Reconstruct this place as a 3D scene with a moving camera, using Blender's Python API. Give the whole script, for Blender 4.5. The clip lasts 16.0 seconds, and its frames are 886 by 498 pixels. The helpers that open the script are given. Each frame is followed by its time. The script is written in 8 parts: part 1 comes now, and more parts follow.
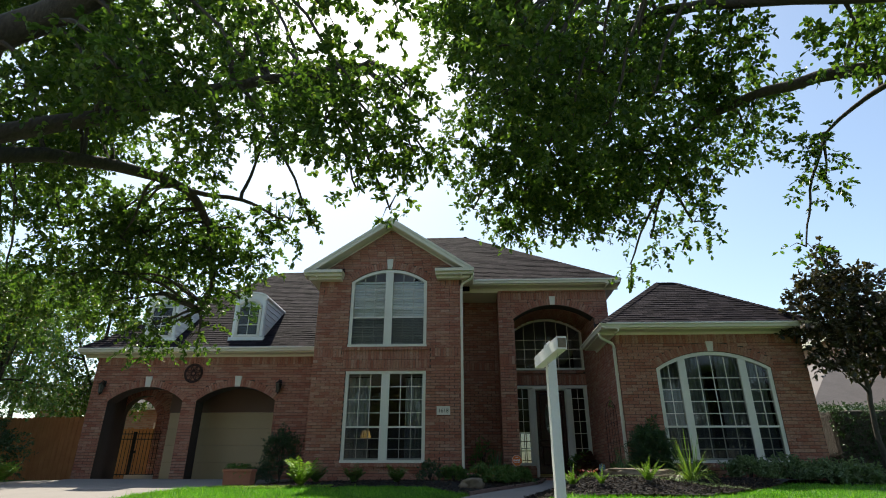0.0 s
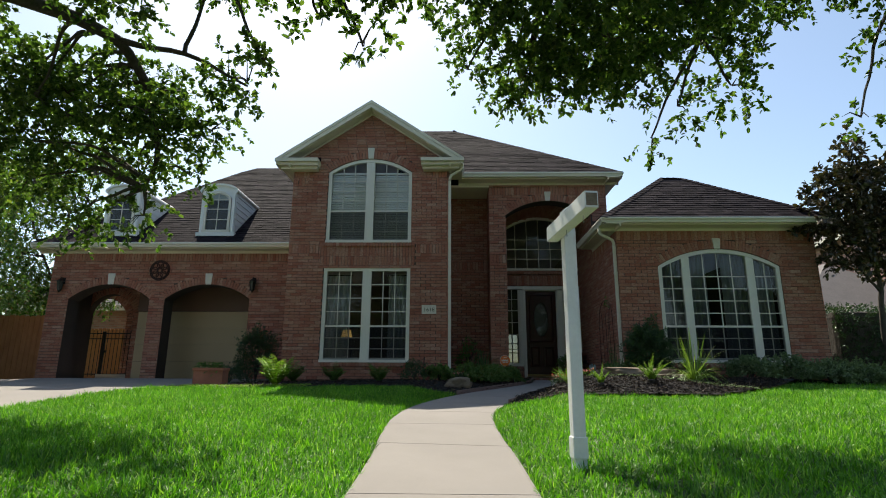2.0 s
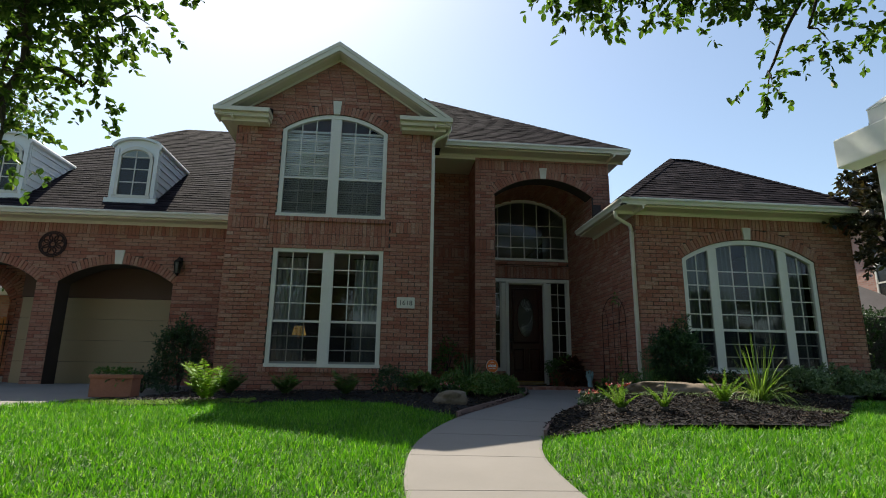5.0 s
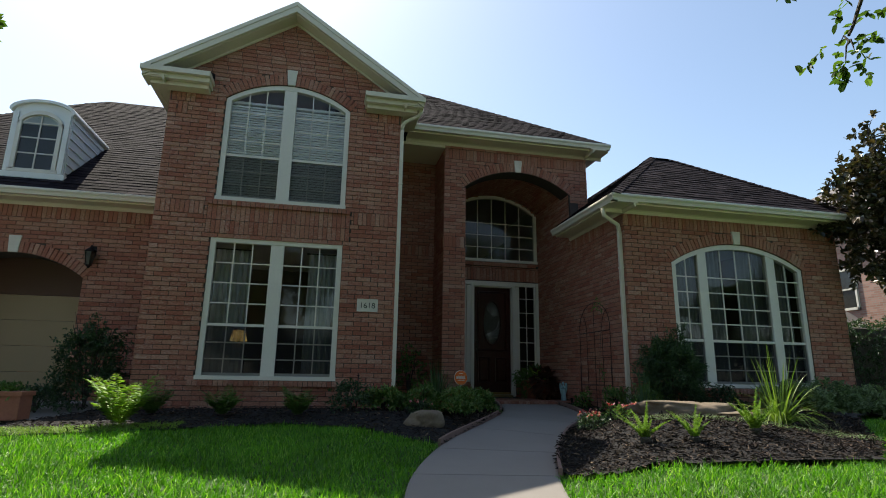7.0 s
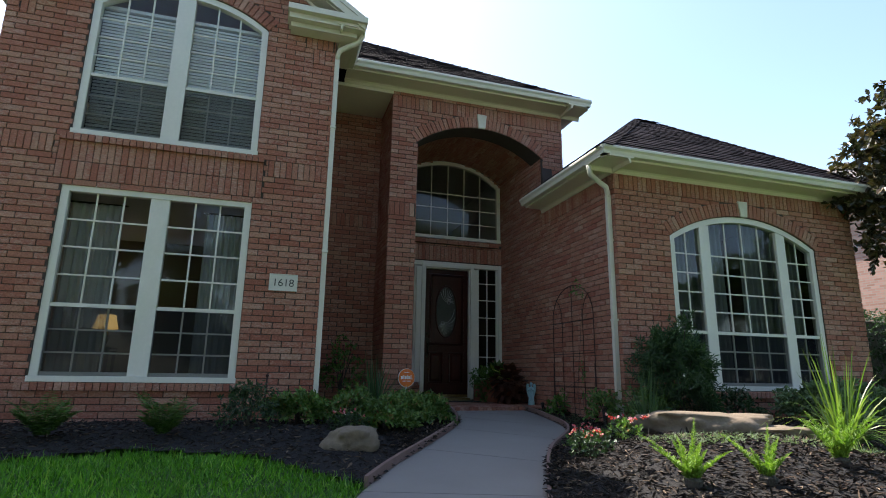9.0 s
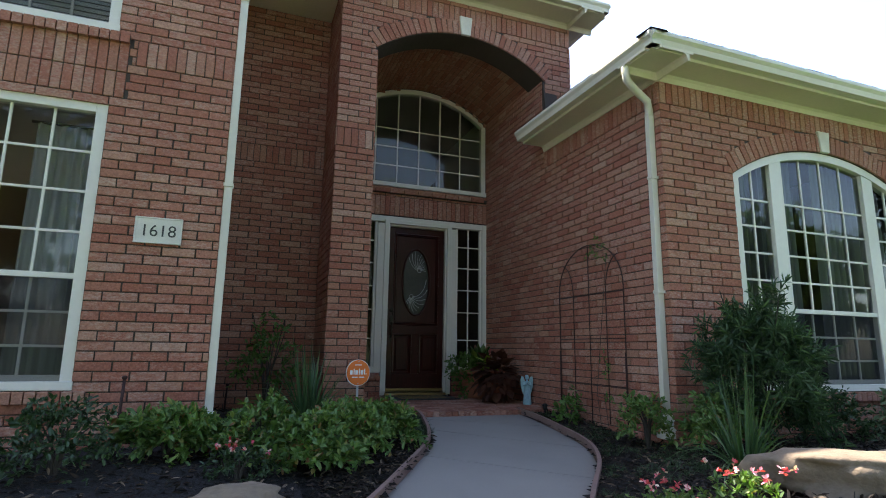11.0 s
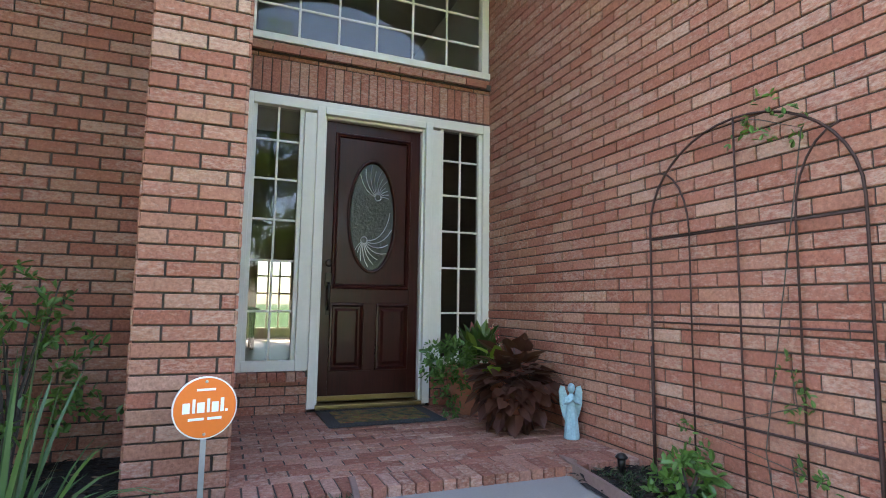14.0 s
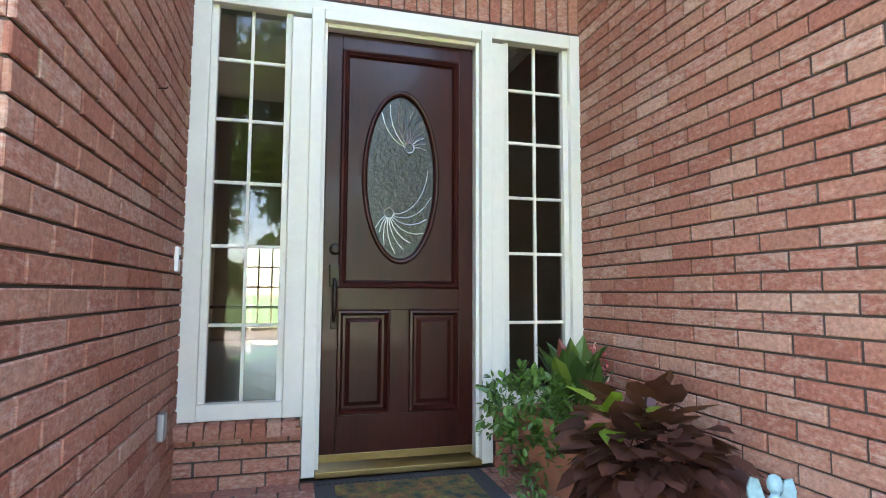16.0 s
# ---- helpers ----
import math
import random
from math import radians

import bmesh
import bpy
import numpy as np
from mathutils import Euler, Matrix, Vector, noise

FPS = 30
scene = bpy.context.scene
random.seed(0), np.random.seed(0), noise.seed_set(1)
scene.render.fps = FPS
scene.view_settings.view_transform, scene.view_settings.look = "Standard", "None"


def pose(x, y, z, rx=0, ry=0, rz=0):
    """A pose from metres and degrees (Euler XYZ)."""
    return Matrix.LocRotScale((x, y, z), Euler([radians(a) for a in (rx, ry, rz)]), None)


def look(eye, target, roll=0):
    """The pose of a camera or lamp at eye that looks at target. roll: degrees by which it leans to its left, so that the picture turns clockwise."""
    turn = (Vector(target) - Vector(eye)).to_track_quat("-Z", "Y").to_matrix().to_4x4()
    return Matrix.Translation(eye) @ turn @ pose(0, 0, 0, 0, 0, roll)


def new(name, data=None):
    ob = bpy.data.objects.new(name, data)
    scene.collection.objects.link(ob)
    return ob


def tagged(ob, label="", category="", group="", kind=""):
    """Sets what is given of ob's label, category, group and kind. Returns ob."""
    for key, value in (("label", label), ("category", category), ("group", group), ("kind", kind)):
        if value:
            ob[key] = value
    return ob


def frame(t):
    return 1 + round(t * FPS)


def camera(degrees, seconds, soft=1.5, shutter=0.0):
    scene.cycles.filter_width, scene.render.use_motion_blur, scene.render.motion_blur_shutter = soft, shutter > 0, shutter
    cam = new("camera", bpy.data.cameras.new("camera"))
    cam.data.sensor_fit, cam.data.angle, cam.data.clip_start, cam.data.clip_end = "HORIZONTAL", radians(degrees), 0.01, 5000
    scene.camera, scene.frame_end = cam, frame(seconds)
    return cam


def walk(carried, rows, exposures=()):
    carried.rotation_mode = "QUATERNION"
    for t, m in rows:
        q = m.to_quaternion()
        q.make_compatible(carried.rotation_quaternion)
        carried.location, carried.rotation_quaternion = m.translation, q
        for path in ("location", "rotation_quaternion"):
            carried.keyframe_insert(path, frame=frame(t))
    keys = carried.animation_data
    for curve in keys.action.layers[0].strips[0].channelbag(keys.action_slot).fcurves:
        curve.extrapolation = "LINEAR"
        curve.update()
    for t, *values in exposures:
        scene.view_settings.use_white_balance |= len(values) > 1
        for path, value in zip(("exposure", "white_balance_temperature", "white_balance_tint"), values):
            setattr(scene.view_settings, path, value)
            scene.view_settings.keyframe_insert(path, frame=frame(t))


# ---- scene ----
cam = camera(78.1, 16.0, soft=1.0)
METRES, EYE, TILT, LEAN, TURN = 15.4, 1.05, 0.0, 0.0, 2.8
ROWS = [
    (0.0, 0.0, 0.0, 0.0, -0.06, 22.7, -0.14),
    (0.5, 0.0012, 0.0206, -0.0017, -0.57, 20.43, -0.15),
    (1.0, 0.0024, 0.0404, -0.003, -1.12, 16.94, -0.17),
    (1.5, 0.0038, 0.0635, -0.0034, -1.59, 14.73, -0.22),
    (2.0, -0.0008, 0.09, -0.0033, -1.65, 13.42, -0.25),
    (2.5, -0.0072, 0.1188, -0.0021, -1.83, 12.84, -0.26),
    (3.0, -0.0166, 0.1487, 0.0009, -2.68, 12.81, -0.27),
    (3.5, -0.0253, 0.1757, 0.0057, -4.03, 12.81, -0.34),
    (4.0, -0.0319, 0.2035, 0.01, -5.43, 12.71, -0.47),
    (6.5, -0.0762, 0.3217, 0.0252, -13.67, 13.15, -0.92),
    (7.0, -0.0738, 0.3441, 0.0285, -15.15, 13.11, -0.9),
    (7.5, -0.0679, 0.3725, 0.0309, -16.0, 13.02, -0.83),
    (8.0, -0.0559, 0.4059, 0.0311, -17.16, 12.91, -0.82),
    (8.5, -0.0432, 0.4421, 0.0318, -18.56, 12.9, -0.84),
    (9.0, -0.0278, 0.4788, 0.0317, -20.19, 12.84, -0.92),
    (11.5, 0.043, 0.6639, 0.0482, -23.8, 9.5, -0.89),
    (12.0, 0.0571, 0.7012, 0.0519, -24.66, 8.68, -0.96),
    (12.5, 0.0737, 0.7362, 0.0543, -25.13, 8.09, -0.98),
    (13.0, 0.0912, 0.7676, 0.055, -24.56, 7.47, -0.91),
    (13.5, 0.1073, 0.7983, 0.0558, -25.0, 6.63, -0.89),
    (14.0, 0.1219, 0.8288, 0.0576, -24.83, 5.89, -0.89),
    (14.5, 0.1381, 0.8568, 0.0589, -23.56, 5.05, -0.83),
    (15.0, 0.1508, 0.8827, 0.0615, -21.34, 4.63, -0.61),
    (15.5, 0.1603, 0.9095, 0.0633, -20.57, 4.64, -0.55),
    (16.0, 0.1684, 0.9335, 0.0643, -18.08, 4.66, -0.29),
]
EXPOSURES = [(0.0, 0.8, 6900, 6), (4.0, 0.6, 6900, 6), (7.0, 0.75, 6900, 6), (9.0, 1.5, 6550, 10), (11.5, 2.5, 6850, 13), (12.5, 3.15, 6950, 14), (14.5, 4.35, 7000, 15), (16.0, 4.97, 7080, 15)]
walk(cam, [(t, pose(0, 0, EYE, TILT, LEAN, TURN) @ pose(METRES * x, METRES * y, METRES * z, 90 + pitch, roll, yaw)) for t, x, y, z, yaw, pitch, roll in ROWS], EXPOSURES)

# ---------------------------------------------------------------- world, sun
SUN_DIR = Vector((1.43, -3.9, -5.9)).normalized()
w = bpy.data.worlds.new("world")
scene.world = w
w.use_nodes = True
wn = w.node_tree.nodes
sky = wn.new("ShaderNodeTexSky")
sky.sky_type = "NISHITA"
sky.sun_disc = False
sky.sun_elevation = math.asin(-SUN_DIR.z)
sky.sun_rotation = math.atan2(-SUN_DIR.x, -SUN_DIR.y)
sky.air_density, sky.dust_density, sky.ozone_density = 1.0, 1.0, 1.0
wn["Background"].inputs["Strength"].default_value = 0.13
w.node_tree.links.new(sky.outputs[0], wn["Background"].inputs["Color"])
sun = new("sun", bpy.data.lights.new("sun", "SUN"))
sun.data.energy, sun.data.angle, sun.data.color = 4.8, radians(0.53), (1.0, 0.95, 0.86)
sun.matrix_world = look((0, 0, 30), Vector((0, 0, 30)) + SUN_DIR)


# ---------------------------------------------------------------- materials
def nodes_of(name):
    m = bpy.data.materials.new(name)
    m.use_nodes = True
    nt = m.node_tree
    return m, nt, nt.nodes["Principled BSDF"]


def add(nt, kind, **inputs):
    n = nt.nodes.new(kind)
    for k, v in inputs.items():
        n.inputs[k.replace("_", " ")].default_value = v
    return n


def ramp(nt, fac, stops):
    r = nt.nodes.new("ShaderNodeValToRGB")
    e = r.color_ramp.elements
    while len(e) < len(stops):
        e.new(0.5)
    for el, (p, c) in zip(e, stops):
        el.position, el.color = p, (*c, 1)
    nt.links.new(fac, r.inputs["Fac"])
    return r.outputs["Color"]


def mix(nt, fac, a, b, mode="MIX"):
    n = nt.nodes.new("ShaderNodeMix")
    n.data_type, n.blend_type = "RGBA", mode
    for sock, v in ((n.inputs["Factor"], fac), (n.inputs["A"], a), (n.inputs["B"], b)):
        if isinstance(v, (int, float)):
            sock.default_value = v
        elif isinstance(v, tuple):
            sock.default_value = (*v, 1)
        else:
            nt.links.new(v, sock)
    return n.outputs["Result"]


def place(nt, scale=(1, 1, 1), kind="Object"):
    """Texture coordinates in metres of the world, so that pieces differ from one another."""
    if kind == "World":
        g = nt.nodes.new("ShaderNodeNewGeometry").outputs["Position"]
    else:
        g = nt.nodes.new("ShaderNodeTexCoord").outputs[kind]
    m = nt.nodes.new("ShaderNodeMapping")
    m.inputs["Scale"].default_value = scale
    nt.links.new(g, m.inputs["Vector"])
    return m.outputs["Vector"]


def noise_tex(nt, vec, scale, detail=4, rough=0.6):
    n = add(nt, "ShaderNodeTexNoise", Scale=scale, Detail=detail, Roughness=rough)
    nt.links.new(vec, n.inputs["Vector"])
    return n.outputs["Fac"]


def bump(nt, b, height, strength, dist):
    n = add(nt, "ShaderNodeBump", Strength=strength, Distance=dist)
    nt.links.new(height, n.inputs["Height"])
    nt.links.new(n.outputs["Normal"], b.inputs["Normal"])


def surface(name, col, rough=0.6, metal=0.0, vary=0.15, grain=60.0, big=1.5, relief=0.3, depth=0.002, stretch=(1, 1, 1), spec=0.5):
    """A plain material with wear at two scales and a fine relief."""
    m, nt, b = nodes_of(name)
    v = place(nt, stretch, "World")
    n1, n2 = noise_tex(nt, v, big, 5), noise_tex(nt, v, grain, 3)
    lo, hi = tuple(c * (1 - vary) for c in col), tuple(min(1, c * (1 + vary)) for c in col)
    base = ramp(nt, n1, [(0.3, lo), (0.7, hi)])
    base = mix(nt, 0.5, base, ramp(nt, n2, [(0.3, lo), (0.7, hi)]))
    nt.links.new(base, b.inputs["Base Color"])
    b.inputs["Roughness"].default_value, b.inputs["Metallic"].default_value = rough, metal
    b.inputs["Specular IOR Level"].default_value = spec
    if relief:
        bump(nt, b, n2, relief, depth)
    return m


def rand_of(nt, per_object):
    if per_object:
        return nt.nodes.new("ShaderNodeObjectInfo").outputs["Random"]
    return nt.nodes.new("ShaderNodeNewGeometry").outputs["Random Per Island"]


def brick_material(name, per_object, paver=False):
    m, nt, b = nodes_of(name)
    r = rand_of(nt, per_object)
    if paver:
        stops = [(0.0, (0.20, 0.075, 0.05)), (0.4, (0.26, 0.105, 0.072)), (0.75, (0.30, 0.14, 0.10)), (1.0, (0.33, 0.18, 0.14))]
    else:
        stops = [(0.0, (0.265, 0.096, 0.063)), (0.25, (0.29, 0.110, 0.073)), (0.5, (0.312, 0.130, 0.087)),
                 (0.68, (0.32, 0.148, 0.099)), (0.80, (0.285, 0.110, 0.074)), (0.92, (0.335, 0.168, 0.114)), (1.0, (0.375, 0.203, 0.147))]
    col = ramp(nt, r, stops)
    v = place(nt, (1, 1, 1), "World")
    g = noise_tex(nt, v, 55, 6, 0.7)
    fine = noise_tex(nt, v, 260, 3, 0.6)
    col = mix(nt, 0.6, col, mix(nt, 1.0, col, ramp(nt, g, [(0.3, (0.42, 0.38, 0.36)), (0.66, (1.55, 1.5, 1.45))]), "MULTIPLY"))
    # lime bloom and fired smears: each brick has its own share
    wn_ = nt.nodes.new("ShaderNodeTexWhiteNoise")
    wn_.noise_dimensions = "1D"
    nt.links.new(r, wn_.inputs["W"])
    smear = noise_tex(nt, place(nt, (26, 26, 70), "World"), 1.0, 6, 0.75)
    add_ = nt.nodes.new("ShaderNodeMath")
    add_.operation = "MULTIPLY_ADD"
    nt.links.new(wn_.outputs["Value"], add_.inputs[0])
    add_.inputs[1].default_value = 0.17
    nt.links.new(smear, add_.inputs[2])
    fac = ramp(nt, add_.outputs[0], [(0.58, (0, 0, 0)), (0.82, (0.55, 0.55, 0.55))])
    col = mix(nt, fac, col, (0.55, 0.41, 0.33))
    nt.links.new(col, b.inputs["Base Color"])
    b.inputs["Roughness"].default_value = 0.85
    b.inputs["Specular IOR Level"].default_value = 0.3
    hsum = mix(nt, 0.5, g, fine)
    bump(nt, b, hsum, 0.6, 0.004)
    return m


def leaf_material(name, stops, trans=0.45, rough=0.45, per_object=False, gloss=0.5):
    m, nt, b = nodes_of(name)
    col = ramp(nt, rand_of(nt, per_object), stops)
    n = noise_tex(nt, place(nt, (1, 1, 1), "World"), 1.3, 3)
    col = mix(nt, 0.6, col, mix(nt, 1.0, col, ramp(nt, n, [(0.3, (0.55, 0.6, 0.5)), (0.7, (1.3, 1.25, 1.2))]), "MULTIPLY"))
    nt.links.new(col, b.inputs["Base Color"])
    b.inputs["Roughness"].default_value = rough
    b.inputs["Specular IOR Level"].default_value = gloss
    t = nt.nodes.new("ShaderNodeBsdfTranslucent")
    nt.links.new(mix(nt, 1.0, col, (1.25, 1.45, 0.6), "MULTIPLY"), t.inputs["Color"])
    s = nt.nodes.new("ShaderNodeMixShader")
    s.inputs[0].default_value = trans
    nt.links.new(b.outputs[0], s.inputs[1])
    nt.links.new(t.outputs[0], s.inputs[2])
    nt.links.new(s.outputs[0], nt.nodes["Material Output"].inputs["Surface"])
    return m


def glass_material(name, tint=(0.85, 0.9, 0.88), rough=0.0, wobble=0.0):
    m, nt, b = nodes_of(name)
    nt.nodes.remove(b)
    tr = nt.nodes.new("ShaderNodeBsdfTransparent")
    tr.inputs["Color"].default_value = (*tint, 1)
    gl = nt.nodes.new("ShaderNodeBsdfGlossy")
    gl.inputs["Roughness"].default_value = rough
    fr = nt.nodes.new("ShaderNodeFresnel")
    fr.inputs["IOR"].default_value = 1.5
    s = nt.nodes.new("ShaderNodeMixShader")
    nt.links.new(fr.outputs[0], s.inputs[0])
    nt.links.new(tr.outputs[0], s.inputs[1])
    nt.links.new(gl.outputs[0], s.inputs[2])
    if wobble:
        n = noise_tex(nt, place(nt, (1, 1, 1), "World"), 3.0, 2)
        bn = add(nt, "ShaderNodeBump", Strength=wobble, Distance=0.01)
        nt.links.new(n, bn.inputs["Height"])
        nt.links.new(bn.outputs[0], gl.inputs["Normal"])
        nt.links.new(bn.outputs[0], fr.inputs["Normal"])
    nt.links.new(s.outputs[0], nt.nodes["Material Output"].inputs["Surface"])
    return m


def wood_material(name, lo, hi, rough=0.3, coat=0.0, scale=(40, 40, 3)):
    m, nt, b = nodes_of(name)
    v = place(nt, scale, "World")
    n = noise_tex(nt, v, 1.0, 6, 0.65)
    big = noise_tex(nt, place(nt, (1, 1, 1), "World"), 3.0, 3)
    col = mix(nt, 0.4, ramp(nt, n, [(0.3, lo), (0.7, hi)]), ramp(nt, big, [(0.3, lo), (0.7, hi)]))
    nt.links.new(col, b.inputs["Base Color"])
    b.inputs["Roughness"].default_value = rough
    b.inputs["Coat Weight"].default_value = coat
    b.inputs["Coat Roughness"].default_value = 0.08
    b.inputs["Specular IOR Level"].default_value = 0.25
    bump(nt, b, n, 0.15, 0.001)
    return m


M_BRICK = brick_material("brick_joined", False)
M_BRICK_P = brick_material("brick_single", True)
M_PAVER = brick_material("brick_paver", True, True)
M_PAVER_J = brick_material("brick_paver_joined", False, True)
# Mortar darkened below its grey-brown: the raked joints' shade is in the colour.
M_MORTAR_SHADED = surface("mortar", (0.056, 0.041, 0.034), 0.95, vary=0.25, grain=120, big=2, relief=0.5)
M_TRIM = surface("cream_trim_paint", (0.64, 0.58, 0.46), 0.5, vary=0.06, grain=30, big=1.2, relief=0.05)
M_WHITE = surface("white_window_paint", (0.66, 0.62, 0.54), 0.45, vary=0.05, grain=25, big=1.0, relief=0.05)
M_STONE = surface("cast_stone", (0.62, 0.58, 0.50), 0.85, vary=0.12, grain=80, big=6, relief=0.3)
M_SPOUT = surface("spout_paint", (0.64, 0.59, 0.49), 0.4, vary=0.05, grain=20, relief=0.03)
M_GLASS = glass_material("window_glass", (0.62, 0.66, 0.65), wobble=0.02)
# Sidelight tint is darkened to hold down the sunlit yard seen through it.
M_GLASS_SIDE_DIM = glass_material("dimmed_sidelight_glass", (0.38, 0.41, 0.40), wobble=0.02)
M_GLASS_UP = glass_material("upper_window_glass", (0.95, 0.97, 0.96), wobble=0.02)
M_CURTAIN = surface("sheer_curtain", (0.80, 0.80, 0.77), 0.9, vary=0.08, grain=90, relief=0.1)
sheer_nt = M_CURTAIN.node_tree
sheer_mix, sheer_clear = sheer_nt.nodes.new("ShaderNodeMixShader"), sheer_nt.nodes.new("ShaderNodeBsdfTransparent")
sheer_mix.inputs[0].default_value = 0.45
sheer_nt.links.new(sheer_nt.nodes["Principled BSDF"].outputs[0], sheer_mix.inputs[1])
sheer_nt.links.new(sheer_clear.outputs[0], sheer_mix.inputs[2])
sheer_nt.links.new(sheer_mix.outputs[0], sheer_nt.nodes["Material Output"].inputs["Surface"])
M_CURTAIN_GREY = surface("grey_curtain", (0.24, 0.24, 0.235), 0.9, vary=0.1, grain=90, relief=0.1)
M_BLIND = surface("blind_slat", (0.84, 0.83, 0.79), 0.55, vary=0.05, relief=0.0)
# Tan walls and white ceilings are darkened here: indoor gloom put into the paint.
M_ROOM_DIM = surface("dimmed_room_paint", (0.17, 0.135, 0.09), 0.8, vary=0.06, relief=0.05)
M_ROOM_FLOOR = surface("room_tile", (0.45, 0.38, 0.30), 0.35, vary=0.1, big=3, relief=0.05)
M_CEIL_DIM = surface("dimmed_ceiling_paint", (0.42, 0.40, 0.37), 0.9, vary=0.04, relief=0.05)
M_DOOR = wood_material("mahogany", (0.012, 0.0022, 0.0014), (0.050, 0.0080, 0.005), 0.34, 0.10)
M_BRASS = surface("brass", (0.30, 0.21, 0.09), 0.45, 1.0, vary=0.15, relief=0.05)
M_BRONZE = surface("dark_bronze", (0.035, 0.028, 0.022), 0.4, 0.8, vary=0.3, relief=0.1)
M_IRON = surface("black_iron", (0.02, 0.018, 0.017), 0.5, 0.6, vary=0.3, relief=0.2)
M_RUST = surface("rusty_wire", (0.05, 0.022, 0.018), 0.7, 0.4, vary=0.4, relief=0.3)
M_CONC = surface("walk_concrete", (0.228, 0.203, 0.184), 0.9, vary=0.14, grain=140, big=1.1, relief=0.25, depth=0.0015)
M_MULCH = surface("dark_mulch_soil", (0.008, 0.0055, 0.0056), 0.95, vary=0.5, grain=40, big=3, relief=1.0, depth=0.02)
M_SOIL = surface("lawn_soil", (0.05, 0.10, 0.02), 0.95, vary=0.35, grain=50, big=1.2, relief=0.8, depth=0.02)
M_EDGE = surface("edging_board", (0.20, 0.12, 0.10), 0.8, vary=0.25, grain=50, big=4, relief=0.3)
M_POST = surface("white_post_paint", (0.72, 0.71, 0.68), 0.55, vary=0.07, grain=30, big=5, relief=0.1)
M_TAN = surface("tan_garage_paint", (0.36, 0.255, 0.14), 0.6, vary=0.06, relief=0.05)
M_HEADER = surface("brown_header_paint", (0.11, 0.055, 0.035), 0.7, vary=0.1, relief=0.05)
M_SIDING = surface("white_siding", (0.72, 0.72, 0.70), 0.5, vary=0.06, relief=0.05)
M_FENCE = wood_material("cedar_fence", (0.30, 0.11, 0.04), (0.46, 0.19, 0.075), 0.75, 0, (20, 20, 1.5))
M_BARK = surface("oak_bark", (0.055, 0.045, 0.036), 0.95, vary=0.45, grain=30, big=5, relief=1.0, depth=0.02, stretch=(1, 1, 0.4))
M_ROCK = surface("field_rock", (0.175, 0.13, 0.09), 0.9, vary=0.3, grain=25, big=5, relief=0.8, depth=0.01)
M_TERRA = surface("terracotta", (0.34, 0.13, 0.075), 0.8, vary=0.2, grain=40, big=6, relief=0.25)
M_STATUE = surface("verdigris_glaze", (0.27, 0.42, 0.45), 0.5, vary=0.25, grain=60, big=14, relief=0.3)
M_MAT_EDGE = surface("doormat_rubber", (0.035, 0.033, 0.035), 0.9, vary=0.3, grain=150, relief=0.6)
M_ORANGE = surface("orange_enamel", (0.80, 0.17, 0.015), 0.45, vary=0.04, relief=0.0)
M_LETTER = surface("white_enamel", (0.82, 0.80, 0.76), 0.5, vary=0.03, relief=0.0)
M_INK_AND_SHADE = surface("dark_ink_and_shade", (0.05, 0.045, 0.04), 0.6, vary=0.1, relief=0.0)
M_GALV = surface("galvanised_steel", (0.45, 0.45, 0.45), 0.45, 0.9, vary=0.1, relief=0.05)
M_LAMP = surface("lampshade", (0.75, 0.55, 0.22), 0.8, vary=0.05, relief=0.05)
M_FARBRICK = surface("far_brick", (0.36, 0.19, 0.14), 0.9, vary=0.2, grain=12, big=2, relief=0.2)
far_nt = M_FARBRICK.node_tree
far_split = far_nt.nodes.new("ShaderNodeSeparateXYZ")
far_nt.links.new(far_nt.nodes.new("ShaderNodeNewGeometry").outputs["Position"], far_split.inputs[0])
far_sum, far_join = far_nt.nodes.new("ShaderNodeMath"), far_nt.nodes.new("ShaderNodeCombineXYZ")
far_nt.links.new(far_split.outputs[0], far_sum.inputs[0])
far_nt.links.new(far_split.outputs[1], far_sum.inputs[1])
far_nt.links.new(far_sum.outputs[0], far_join.inputs[0])
far_nt.links.new(far_split.outputs[2], far_join.inputs[1])
far_tex = add(far_nt, "ShaderNodeTexBrick", Scale=1.0, Brick_Width=0.25, Row_Height=0.076, Mortar_Size=0.008, Color1=(0.42, 0.24, 0.19, 1), Color2=(0.30, 0.15, 0.11, 1), Mortar=(0.30, 0.26, 0.23, 1))
far_nt.links.new(far_join.outputs[0], far_tex.inputs["Vector"])
far_nt.links.new(far_tex.outputs["Color"], far_nt.nodes["Principled BSDF"].inputs["Base Color"])
M_GREYROOF = surface("far_shingle", (0.14, 0.12, 0.115), 0.9, vary=0.2, grain=18, big=2, relief=0.3)


def shingle_material():
    m, nt, b = nodes_of("roof_shingle")
    col = ramp(nt, rand_of(nt, False), [(0.0, (0.011, 0.009, 0.012)), (0.5, (0.020, 0.016, 0.020)), (1.0, (0.036, 0.029, 0.034))])
    v = place(nt, (1, 1, 1), "World")
    g = noise_tex(nt, v, 180, 3)
    col = mix(nt, 0.5, col, mix(nt, 1.0, col, ramp(nt, g, [(0.3, (0.5, 0.5, 0.5)), (0.7, (1.5, 1.45, 1.4))]), "MULTIPLY"))
    nt.links.new(col, b.inputs["Base Color"])
    b.inputs["Roughness"].default_value = 0.9
    b.inputs["Specular IOR Level"].default_value = 0.04
    bump(nt, b, g, 0.7, 0.004)
    return m


